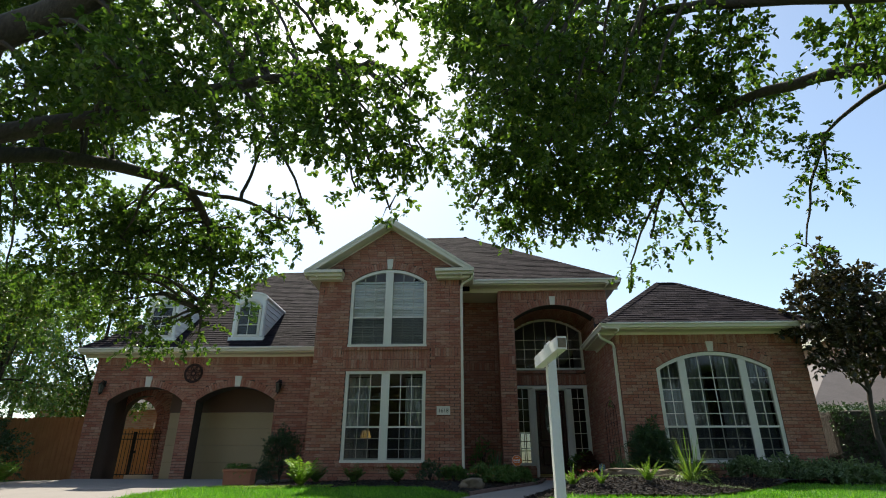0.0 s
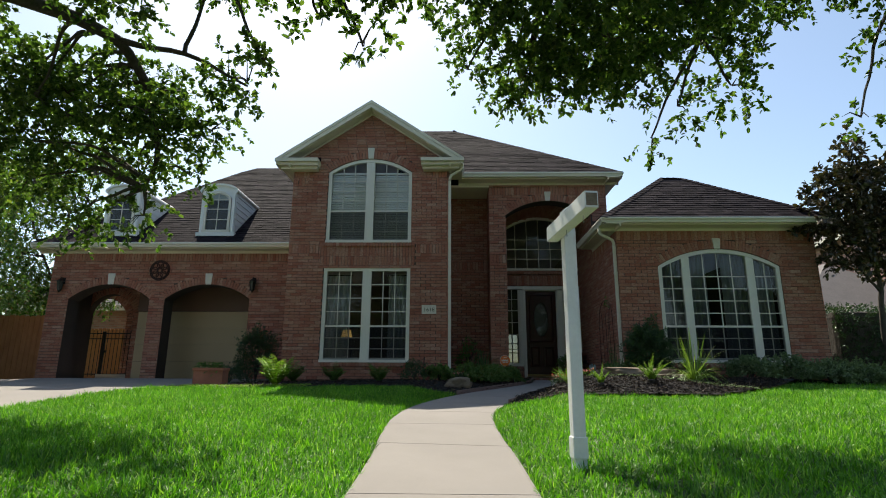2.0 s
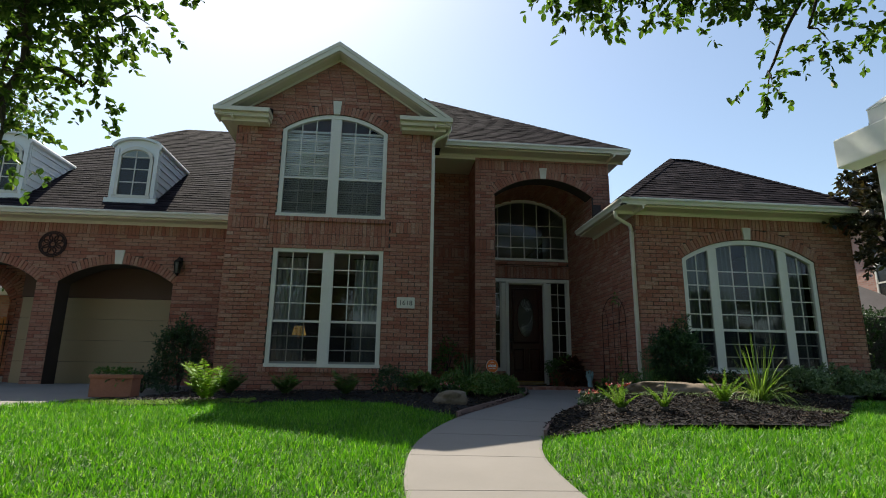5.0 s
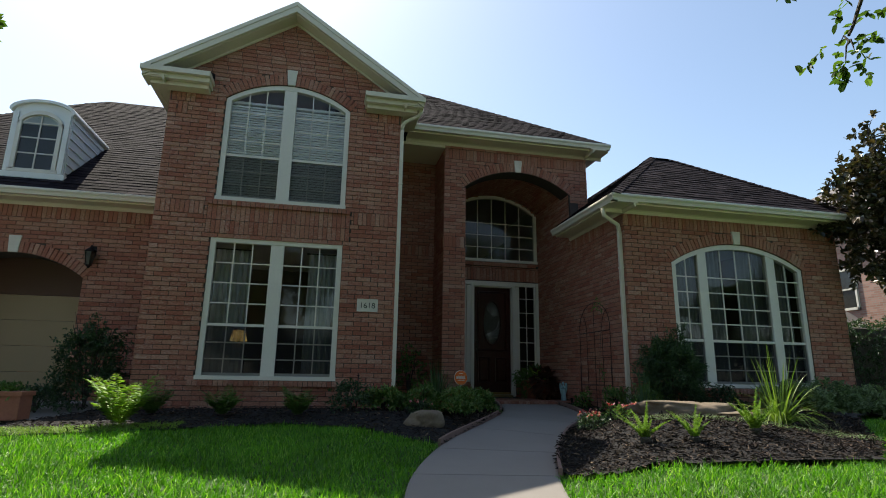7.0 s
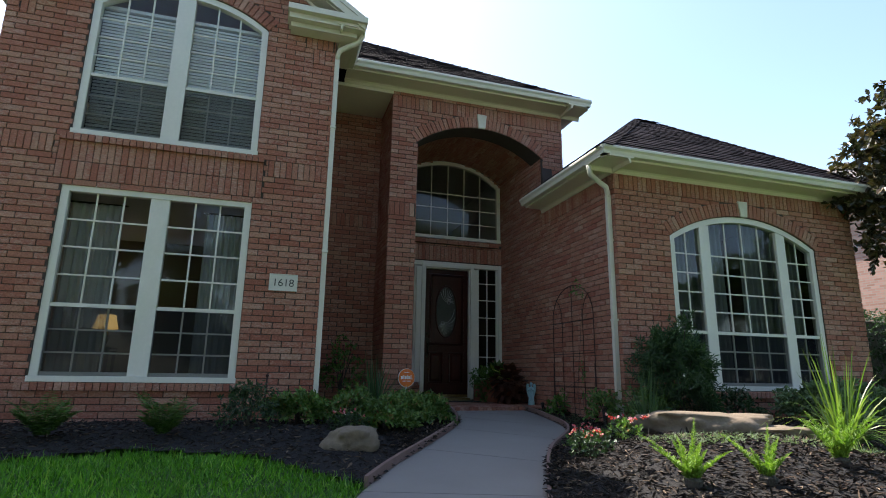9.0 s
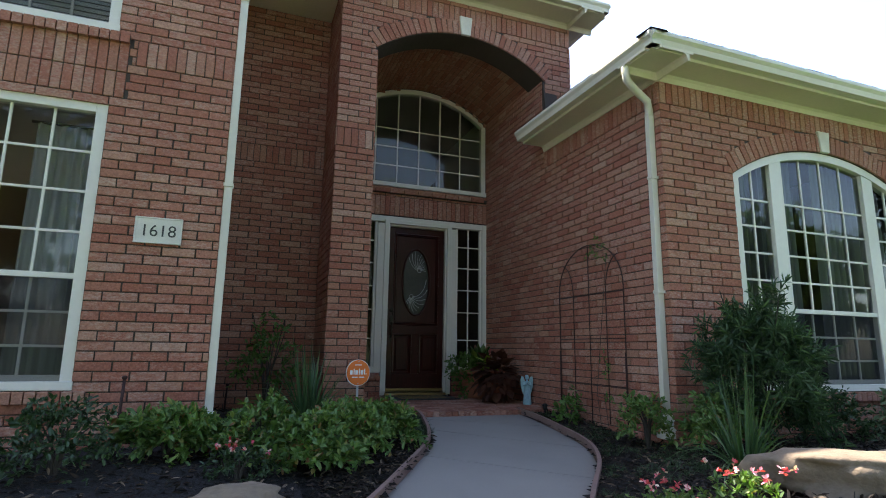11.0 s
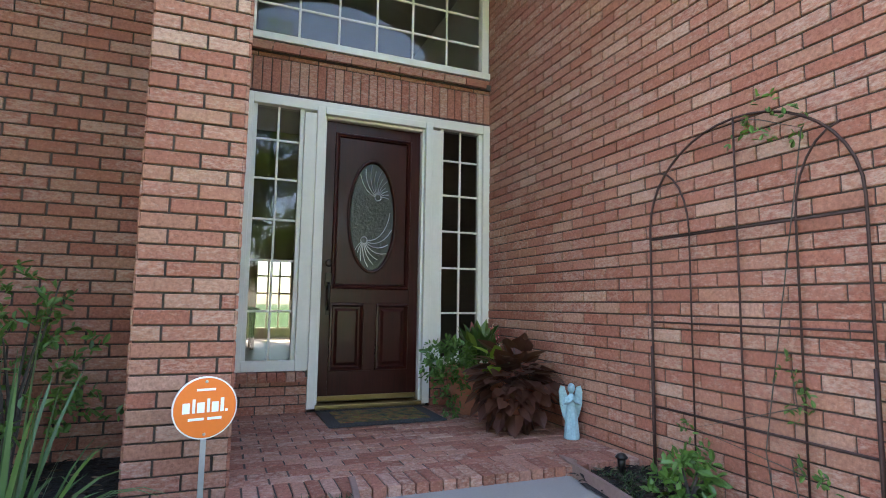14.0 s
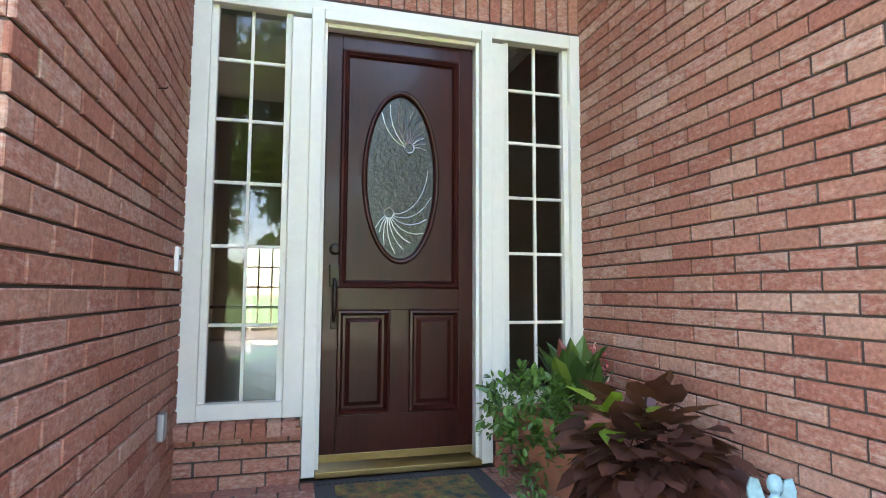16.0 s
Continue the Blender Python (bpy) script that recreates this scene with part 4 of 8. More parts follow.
def walk_mesh():
    """The walk in cast slabs, with tooled joints between them."""
    ob = group("pavement_walk", "pale concrete garden walk with tooled joints", "path", kind="structure")
    slabs = [(0, 8), (8, 13), (13, 21), (21, 29), (29, 37), (37, 45), (45, 53), (53, 61), (61, 69), (69, 75), (75, 80)]
    for a, b in slabs:
        bm = bmesh.new()
        rows = []
        for i in range(a, b + 1):
            (lx, ly), (rx, ry) = WALK_L[i], WALK_R[i]
            k = 0.006 if i == a else (-0.006 if i == b else 0)
            cols = []
            for s in (0, 0.02, 0.25, 0.5, 0.75, 0.98, 1):
                x, y = lx + (rx - lx) * s, ly + (ry - ly) * s + k
                cols.append(bm.verts.new((x, y, ground_z(x, y) + (0.016 if s in (0, 1) else 0.022))))
            rows.append(cols)
        for r0, r1 in zip(rows, rows[1:]):
            for i in range(6):
                bm.faces.new((r0[i], r0[i + 1], r1[i + 1], r1[i]))
        ext = bmesh.ops.extrude_face_region(bm, geom=bm.faces[:])
        for v in ext["geom"]:
            if isinstance(v, bmesh.types.BMVert):
                v.co.z -= 0.1
        part("slab", bm, M_CONC, ob)


walk_mesh()


# ---------------------------------------------------------------- windows
def wall_frame(origin, along):
    a = Vector((*along, 0)).normalized()
    o = a.cross(Vector((0, 0, 1)))
    return Matrix(((a.x, o.x, 0, origin[0]), (a.y, o.y, 0, origin[1]), (0, 0, 1, 0), (0, 0, 0, 1)))


def bar(parent, name, m, u0, u1, d0, d1, z0, z1, mat, r=0.004, label=""):
    bm = bmesh.new()
    soft_box(bm, u0, u1, d0, d1, z0, z1, r, m)
    return part(name, bm, mat, parent, label)


def head_strip(parent, name, m, o, t0, t1, d0, d1, mat):
    """The arched head of a frame: a strip that follows the opening's arc, from t0 to t1 below it."""
    bm, n, rows = bmesh.new(), 28, []
    for i in range(n + 1):
        u = o["u0"] + (o["u1"] - o["u0"]) * i / n
        z = arc_top(o, u)
        rows.append([bm.verts.new(m @ Vector(c)) for c in ((u, d0, z - t0), (u, d1, z - t0), (u, d1, z - t1), (u, d0, z - t1))])
    for a, b in zip(rows, rows[1:]):
        for k in range(4):
            bm.faces.new((a[k], a[(k + 1) % 4], b[(k + 1) % 4], b[k]))
    bm.faces.new(rows[0])
    bm.faces.new(rows[-1][::-1])
    return part(name, bm, mat, parent)


def glass_sheet(parent, m, o, u0, u1, z0, z1, d, inset=0.0):
    """A pane from z0 up to z1, or up to the arc where z1 is None."""
    bm, n = bmesh.new(), 14 if z1 is None else 1
    lo = [bm.verts.new(m @ Vector((u0 + (u1 - u0) * i / n, d, z0))) for i in range(n + 1)]
    hi = [bm.verts.new(m @ Vector((u0 + (u1 - u0) * i / n, d, (arc_top(o, u0 + (u1 - u0) * i / n) - inset) if z1 is None else z1))) for i in range(n + 1)]
    for i in range(n):
        bm.faces.new((lo[i], lo[i + 1], hi[i + 1], hi[i]))
    ob = part("pane", bm, M_GLASS_UP if o is WIN_UP else M_GLASS, parent, open_sheet=True)
    ob.visible_shadow = False
    return ob


M_SCREEN, nt_, b_ = nodes_of("insect_screen_mesh")
b_.inputs["Base Color"].default_value = (0.012, 0.013, 0.016, 1)
b_.inputs["Roughness"].default_value = 0.8
b_.inputs["Specular IOR Level"].default_value = 0.1
sh_, tr_ = nt_.nodes.new("ShaderNodeMixShader"), nt_.nodes.new("ShaderNodeBsdfTransparent")
sh_.inputs[0].default_value = 0.5
nt_.links.new(b_.outputs[0], sh_.inputs[1])
nt_.links.new(tr_.outputs[0], sh_.inputs[2])
nt_.links.new(sh_.outputs[0], nt_.nodes["Material Output"].inputs["Surface"])


def window(name, origin, along, o, units, rail, rows_up, rows_lo, label, fr=0.085, set_back=-0.055):
    """A white window in opening o: units are (u0, u1, columns) of glass; rail: the height of the meeting rail, or None."""
    m = wall_frame(origin, along)
    w_ = group(name, label, "window", kind="structure")
    d0, d1 = set_back - 0.06, set_back + 0.045
    arched = bool(o.get("rise"))
    bar(w_, "window_frame", m, o["u0"], o["u0"] + fr, d0, d1, o["z0"] + 0.05, o["z1"] + (0.02 if arched else 0), M_WHITE)
    bar(w_, "window_frame", m, o["u1"] - fr, o["u1"], d0, d1, o["z0"] + 0.05, o["z1"] + (0.02 if arched else 0), M_WHITE)
    bar(w_, "window_sill", m, o["u0"] - 0.01, o["u1"] + 0.01, d0, d1 + 0.035, o["z0"] - 0.005, o["z0"] + 0.06, M_WHITE, 0.006)
    if arched:
        head_strip(w_, "window_head", m, o, 0.0, fr, d0 + 0.002, d1 - 0.002, M_WHITE)
    else:
        bar(w_, "window_head", m, o["u0"] + fr, o["u1"] - fr, d0, d1, o["z1"] - fr, o["z1"], M_WHITE)
    ends = []
    for a, b in zip(units, units[1:]):
        uc = (a[1] + b[0]) / 2
        zt = arc_top(o, uc) - fr * 0.5
        bar(w_, "mullion", m, a[1] + 0.002, b[0] - 0.002, d0 - 0.01, d1 - 0.012, o["z0"] + 0.06, zt, M_WHITE)
    for u0, u1, cols in units:
        zb = o["z0"] + 0.06
        segs = [(zb, rail - 0.02, rows_lo), (rail + 0.02, None, rows_up)] if rail else [(zb, None, rows_up)]
        if rail:
            bar(w_, "meeting_rail", m, u0, u1, set_back - 0.03, set_back + 0.025, rail - 0.022, rail + 0.022, M_WHITE)
            bar(w_, "sash_rail", m, u0, u1, set_back - 0.04, set_back + 0.01, zb, zb + 0.045, M_WHITE)
        for z0, z1, rows in segs:
            if not arched and z1 is None:
                z1 = o["z1"] - fr
            dd = set_back - 0.012 if (z1 is None or not rail or z0 > rail) else set_back - 0.028
            glass_sheet(w_, m, o, u0, u1, z0, z1, dd, fr)
            if rail and z1 is not None and z0 < rail:
                bm = bmesh.new()
                bm.faces.new([bm.verts.new(m @ Vector(c)) for c in ((u0, set_back + 0.018, z0), (u1, set_back + 0.018, z0), (u1, set_back + 0.018, z1), (u0, set_back + 0.018, z1))])
                part("insect_screen", bm, M_SCREEN, w_)
            top = (lambda u: z1) if z1 is not None else (lambda u: arc_top(o, min(max(u, o["u0"]), o["u1"])) - fr)
            for c in range(1, cols):
                u = u0 + (u1 - u0) * c / cols
                bar(w_, "muntin", m, u - 0.010, u + 0.010, dd - 0.010, dd + 0.012, z0, top(u), M_WHITE, 0.003)
            zmax = o["z1"] + (o.get("rise") or 0) if z1 is None else z1
            zlim = o["z1"] - 0.05 if z1 is None else z1
            for k in range(1, rows):
                z = z0 + (zlim - z0 + (0.10 if z1 is None else 0)) * k / rows
                bar(w_, "muntin", m, u0, u1, dd - 0.009, dd + 0.010, z - 0.010, z + 0.010, M_WHITE, 0.003)
    return w_


window("window_1", (X_TL, Y_TOWER), (1, 0), WIN_LOW, [(0.985, 1.86, 3), (2.08, 2.955, 3)], 2.24, 4, 3, "white double-hung pair of divided windows, closed")
window("window_2", (X_TL, Y_TOWER), (1, 0), WIN_UP, [(0.985, 1.86, 3), (2.08, 2.955, 3)], 5.14, 4, 3, "white arched pair of divided windows, blinds down")
window("window_3", (X_SIDE, Y_RIGHT), (1, 0), WIN_RIGHT, [(0.965, 1.42, 2), (1.60, 2.86, 4), (3.04, 3.515, 2)], 2.16, 5, 3, "white arched triple window with divided panes")
window("window_4", (X_PR, Y_DOOR), (1, 0), FAN, [(0.10, 2.23, 6)], None, 4, 4, "white arched transom window above the front door", fr=0.075, set_back=-0.05)


def curtain(name, x0, x1, y, z0, z1, label, waves, cloth):
    c = group(name, label, "curtain", ((x0 + x1) / 2, y, z0))
    bm, n = bmesh.new(), 60
    w2 = (x1 - x0) / 2
    ph = random.uniform(0, 6)
    lo, hi = [], []
    for i in range(n + 1):
        s = i / n
        x = -w2 + 2 * w2 * s
        d = 0.035 * math.sin(2 * math.pi * waves * s + ph) + 0.012 * math.sin(2 * math.pi * waves * 2.3 * s)
        lo.append(bm.verts.new((x, d, 0)))
        hi.append(bm.verts.new((x * 0.96, d * 0.6, z1 - z0)))
    for i in range(n):
        bm.faces.new((lo[i], lo[i + 1], hi[i + 1], hi[i]))
    part("cloth", bm, cloth, c, smooth=True)
    bm = bmesh.new()
    tube(bm, [(-w2 - 0.03, 0, z1 - z0 + 0.01), (w2 + 0.03, 0, z1 - z0 + 0.01)], 0.012)
    part("rod", bm, M_BRONZE, c)


for x0, x1 in ((-3.26, -2.66), (-1.72, -1.18)):
    curtain("curtain", x0, x1, Y_TOWER + 0.27, 1.15, 3.52, "white sheer curtain drawn beside the front window", 6, M_CURTAIN)
for x0, x1 in ((4.56, 5.72), (6.05, 7.22)):
    curtain("curtain", x0, x1, Y_RIGHT + 0.29, 1.15, 3.90, "grey curtain hung across the arched window", 11, M_CURTAIN_GREY)

for xa, xb in ((X_TL + 0.97, X_TL + 1.87), (X_TL + 2.07, X_TL + 2.97)):
    bl = group("window_blind", "white slatted blind, lowered behind the upper window", "blind", ((xa + xb) / 2, Y_TOWER + 0.185, 4.42))
    me0 = None
    w2 = (xb - xa) / 2
    for k in range(38):
        if me0 is None:
            bm = bmesh.new()
            soft_box(bm, -w2, w2, -0.022, 0.022, -0.0015, 0.0015, 0.001)
            me0 = part("slat", bm, M_BLIND, bl)
            ob = me0
        else:
            ob = new("slat", me0.data)
            ob.parent = bl
        ob.matrix_local = pose(0, 0, 0.046 * k + 0.01, 72, 0, 0)
    bm = bmesh.new()
    soft_box(bm, -w2, w2, -0.03, 0.03, 1.755, 1.80, 0.004)
    part("head_rail", bm, M_BLIND, bl)

# the small lit lamp in the front room: a shade on a turned base, on a little table
st = group("side_table", "dark wooden side table under the lamp", "table", (-2.95, Y_TOWER + 0.85, 1.10))
bm = bmesh.new()
soft_box(bm, -0.25, 0.25, -0.2, 0.2, 0.66, 0.69, 0.006)
part("tabletop", bm, M_DOOR, st)
for sx in (-0.22, 0.22):
    for sy in (-0.17, 0.17):
        bm = bmesh.new()
        soft_box(bm, sx - 0.018, sx + 0.018, sy - 0.018, sy + 0.018, 0, 0.66, 0.004)
        part("leg", bm, M_DOOR, st)
tl = group("table_lamp", "yellow glowing table lamp on the side table", "lamp", (-2.95 + 0.12, Y_TOWER + 0.85, 1.79))
bm = bmesh.new()
lathe(bm, [(0.07, 0), (0.075, 0.015), (0.03, 0.03), (0.05, 0.10), (0.06, 0.16), (0.02, 0.22), (0.012, 0.27)], 18)
part("base", bm, M_BRASS, tl, smooth=True)
bm = bmesh.new()
lathe(bm, [(0.14, 0.24), (0.145, 0.245), (0.10, 0.42), (0.098, 0.42)], 24)
lm, nt_, b_ = nodes_of("lit_shade")
b_.inputs["Base Color"].default_value = (0.7, 0.5, 0.2, 1)
b_.inputs["Emission Color"].default_value = (1.0, 0.62, 0.2, 1)
b_.inputs["Emission Strength"].default_value = 0.35
part("shade", bm, lm, tl, "glowing fabric shade", smooth=True)

# ---------------------------------------------------------------- the front door
DM = wall_frame((0, Y_DOOR), (1, 0))
df = group("door_frame", "white painted front door frame with two sidelights", "door frame", kind="structure")
for u0, u1, d0, d1, z0, z1 in ((1.322, 1.42, -0.10, 0.03, 1.375, 3.715), (1.845, 1.985, -0.10, 0.025, 1.375, 3.60), (3.0, 3.125, -0.10, 0.025, 1.375, 3.60), (3.57, 3.645, -0.10, 0.03, 1.375, 3.715),
                               (1.42, 3.57, -0.10, 0.028, 3.625, 3.715), (1.42, 1.845, -0.10, 0.02, 1.375, 1.46), (3.125, 3.57, -0.10, 0.02, 1.375, 1.46)):
    bar(df, "frame_board", DM, u0, u1, d0, d1, z0, z1, M_WHITE, 0.006)
for u0, u1 in ((1.95, 2.02), (2.965, 3.035)):
    bar(df, "door_jamb", DM, u0, u1, -0.14, 0.045, 1.06, 3.66, M_WHITE, 0.006)
    inner = u1 if u0 < 2.5 else u0
    bar(df, "jamb_stop", DM, min(inner, inner + (0.022 if u0 < 2.5 else -0.022)), max(inner, inner + (0.022 if u0 < 2.5 else -0.022)), -0.14, 0.0, 1.06, 3.60, M_WHITE, 0.004)
bar(df, "door_head", DM, 2.021, 2.964, -0.14, 0.043, 3.60, 3.66, M_WHITE, 0.006)
bar(df, "head_stop", DM, 2.044, 2.941, -0.14, 0.0, 3.575, 3.599, M_WHITE, 0.004)
for u0, u1, side in ((1.42, 1.845, -1), (3.125, 3.57, 1)):
    for a, b in ((u0, u0 + 0.035), (u1 - 0.035, u1)):
        bar(df, "sidelight_stile", DM, a, b, -0.07, -0.005, 1.46, 3.625, M_WHITE, 0.004)
    g0, g1 = u0 + 0.035, u1 - 0.035
    bm = bmesh.new()
    vs = [bm.verts.new(DM @ Vector(c)) for c in ((g0, -0.045, 1.46), (g1, -0.045, 1.46), (g1, -0.045, 3.625), (g0, -0.045, 3.625))]
    bm.faces.new(vs)
    part("pane", bm, M_GLASS_SIDE_DIM, df, open_sheet=True).visible_shadow = False
    uc = (g0 + g1) / 2
    bar(df, "muntin", DM, uc - 0.009, uc + 0.009, -0.058, -0.03, 1.46, 3.625, M_WHITE, 0.003)
    for z in (1.865, 2.29, 2.64, 2.99, 3.33):
        bar(df, "muntin", DM, g0, g1, -0.056, -0.032, z - 0.009, z + 0.009, M_WHITE, 0.003)

dr = group("door_1", "dark mahogany front door with an oval leaded glass, closed", "door", (2.4925, Y_DOOR + 0.075, 1.135), kind="structure")
DW, DH = 0.446, 2.437
OC, OA, OB = 1.60, 0.205, 0.495


def oval(k, a, b, n=48):
    t = 2 * math.pi * k / n
    return a * math.cos(t), OC + b * math.sin(t)


def frame_moulding(bm, x0, x1, z0, z1, profile):
    """A mitred moulding round a rectangle: profile of (inset, depth)."""
    rings = [[bm.verts.new(c) for c in ((x0 + i, d, z0 + i), (x1 - i, d, z0 + i), (x1 - i, d, z1 - i), (x0 + i, d, z1 - i))] for i, d in profile]
    for a, b in zip(rings, rings[1:]):
        for k in range(4):
            bm.faces.new((a[k], a[(k + 1) % 4], b[(k + 1) % 4], b[k]))
    return rings[-1]


bm = bmesh.new()
# slab front with the oval cut out: a fan between the oval and the rectangle of its panel
outer = []
for k in range(48):
    t = 2 * math.pi * k / 48
    cx, cz = math.cos(t), math.sin(t)
    x0, x1, z0, z1 = -0.315, 0.315, 0.98, 2.30
    s = min((x1 / abs(cx)) if abs(cx) > 1e-6 else 9, ((z1 - OC) if cz > 0 else (OC - z0)) / abs(cz) if abs(cz) > 1e-6 else 9)
    outer.append([cx * s, -0.012, OC + cz * s])
for cx, cz in ((-0.315, 0.98), (0.315, 0.98), (-0.315, 2.30), (0.315, 2.30)):
    near_ = min(outer, key=lambda q: (q[0] - cx) ** 2 + (q[2] - cz) ** 2)
    near_[0], near_[2] = cx, cz
outer = [bm.verts.new(q) for q in outer]
inner = [bm.verts.new((oval(k, OA + 0.02, OB + 0.02)[0], -0.012, oval(k, OA + 0.02, OB + 0.02)[1])) for k in range(48)]
back = [bm.verts.new((v.co.x, 0.03, v.co.z)) for v in inner]
for k in range(48):
    j = (k + 1) % 48
    bm.faces.new((outer[k], outer[j], inner[j], inner[k]))
    bm.faces.new((inner[k], inner[j], back[j], back[k]))
part("upper_panel", bm, M_DOOR, dr)
bm = bmesh.new()
for x0, x1, z0, z1 in ((-DW, -0.36, 0, DH), (0.36, DW, 0, DH), (-0.36, 0.36, 2.345, DH), (-0.36, 0.36, 0, 0.22), (-0.36, 0.36, 0.81, 0.935), (-0.055, 0.055, 0.22, 0.81)):
    soft_box(bm, x0, x1, -0.022, 0.022, z0, z1, 0.003)
part("stiles_and_rails", bm, M_DOOR, dr)
bm = bmesh.new()
frame_moulding(bm, -0.36, 0.36, 0.935, 2.345, [(0, -0.022), (0.006, -0.036), (0.018, -0.040), (0.03, -0.030), (0.036, -0.034), (0.045, -0.012)])
part("panel_moulding", bm, M_DOOR, dr)
for sx in (-1, 1):
    xa, xb = (-0.36, -0.055) if sx < 0 else (0.055, 0.36)
    bm = bmesh.new()
    last = frame_moulding(bm, xa, xb, 0.22, 0.81, [(0, -0.022), (0.006, -0.034), (0.018, -0.036), (0.034, -0.006), (0.048, -0.006), (0.072, -0.024)])
    bm.faces.new(last)
    part("lower_panel", bm, M_DOOR, dr)
bm = bmesh.new()
prof = [(OA + 0.030, OB + 0.030, -0.012), (OA + 0.026, OB + 0.026, -0.030), (OA + 0.012, OB + 0.012, -0.034), (OA, OB, -0.020), (OA - 0.004, OB - 0.004, 0.0)]
rings = [[bm.verts.new((oval(k, a, b)[0], d, oval(k, a, b)[1])) for k in range(48)] for a, b, d in prof]
for a, b in zip(rings, rings[1:]):
    for k in range(48):
        bm.faces.new((a[k], a[(k + 1) % 48], b[(k + 1) % 48], b[k]))
part("oval_moulding", bm, M_DOOR, dr, smooth=True)
M_OVAL = surface("textured_oval_glass", (0.03, 0.032, 0.028), 0.12, 0.0, vary=0.5, grain=45, big=12, relief=1.0, depth=0.006, spec=0.5)
bm = bmesh.new()
bm.faces.new([bm.verts.new((oval(k, OA, OB)[0], 0.0, oval(k, OA, OB)[1])) for k in range(48)])
og = part("oval_glass", bm, M_OVAL, dr, "textured grey leaded glass")
for base, sgn in (((0.05, OC + 0.18), 1), ((-0.07, OC - 0.22), -1)):
    bm = bmesh.new()
    tube(bm, [(base[0] + 0.03 * math.cos(a), -0.006, base[1] + 0.03 * math.sin(a)) for a in [0.5 * k for k in range(14)]], 0.004, 5)
    part("leaded_scroll", bm, M_GALV, og)
    for k in range(11):
        a = (0.2 + 0.28 * k) if sgn > 0 else (math.pi + 0.2 + 0.28 * k)
        pts = []
        for s in range(8):
            r, th = 0.03 + 0.055 * s, a - sgn * 0.12 * s
            x, z = base[0] + r * math.cos(th) * 0.75, base[1] + r * math.sin(th)
            if (x / (OA - 0.006)) ** 2 + ((z - OC) / (OB - 0.006)) ** 2 < 1:
                pts.append((x, -0.004, z))
        if len(pts) > 2:
            bm = bmesh.new()
            tube(bm, pts, 0.0035, 5)
            part("leaded_came", bm, M_GALV, og)
hd = new("handle_set")
hd.parent = dr
hd.matrix_local = pose(-DW + 0.065, -0.022, 0)
bm = bmesh.new()
lathe(bm, [(0.033, 0), (0.033, 0.012), (0.024, 0.02), (0.01, 0.022)], 20)
bm.transform(pose(0, 0, 1.155, 90))
part("deadbolt", bm, M_BRONZE, hd, smooth=True)
bm = bmesh.new()
soft_box(bm, -0.03, 0.03, -0.012, 0, 0.94, 1.07, 0.008)
soft_box(bm, -0.018, 0.018, -0.010, 0, 0.70, 0.78, 0.006)
part("backplate", bm, M_BRONZE, hd)
bm = bmesh.new()
tube(bm, [(0, -0.01, 0.98), (0, -0.045, 0.965), (0, -0.058, 0.92), (0, -0.052, 0.85), (0, -0.045, 0.79), (0, -0.01, 0.745)], [0.011, 0.011, 0.012, 0.014, 0.012, 0.009], 10)
part("pull_handle", bm, M_BRONZE, hd, smooth=True)
bar(df, "threshold", DM, 2.02, 2.965, -0.13, 0.05, 1.05, 1.085, M_BRASS, 0.006, "worn brass threshold")
bm = bmesh.new()
soft_box(bm, -DW, DW, -0.03, -0.012, -0.03, 0.012, 0.003)
part("door_sweep", bm, M_BRASS, dr, "brass door sweep")

# dark table seen through the sidelight, far inside
ht = group("hall_table", "dark wooden table inside the hall", "table", (1.15, 23.6, 1.10))
bm = bmesh.new()
soft_box(bm, -0.75, 0.75, -0.4, 0.4, 0.70, 0.74, 0.01)
part("tabletop", bm, M_DOOR, ht)
for sx in (-0.65, 0.65):
    for sy in (-0.32, 0.32):
        bm = bmesh.new()
        lathe(bm, [(0.03, 0), (0.04, 0.1), (0.025, 0.35), (0.045, 0.6), (0.04, 0.70)], 10, (sx, sy, 0))
        part("leg", bm, M_DOOR, ht)

# ---------------------------------------------------------------- porch
PZ = 1.04
pf = plain("floor_porch", X_PR + 0.001, X_SIDE - 0.001, 15.60, Y_DOOR + 0.02, 0.7, PZ - 0.006, M_MORTAR_SHADED, "worn red brick porch floor laid flat", "floor")
px0, n_p = X_PR + 0.0, 0
me_cache = {}


def paver(parent, x, y, z, lx, ly, lz, mat=M_PAVER):
    key = (round(lx, 3), round(ly, 3), round(lz, 3), mat.name)
    if key not in me_cache:
        bm2 = bmesh.new()
        box(bm2, -lx / 2, lx / 2, -ly / 2, ly / 2, -lz, 0)
        bmesh.ops.bevel(bm2, geom=[e for e in bm2.edges if all(v.co.z > -0.001 for v in e.verts)], offset=0.004, segments=1, affect="EDGES")
        me = bpy.data.meshes.new("brick")
        bm2.to_mesh(me)
        bm2.free()
        me.materials.append(mat)
        me_cache[key] = me
    ob = new("brick", me_cache[key])
    ob.parent = parent
    ob.location = (x, y, z)
    ob.rotation_euler = (random.uniform(-0.006, 0.006), random.uniform(-0.006, 0.006), random.uniform(-0.01, 0.01))
    return ob


row, y = 0, 15.60 + 0.115
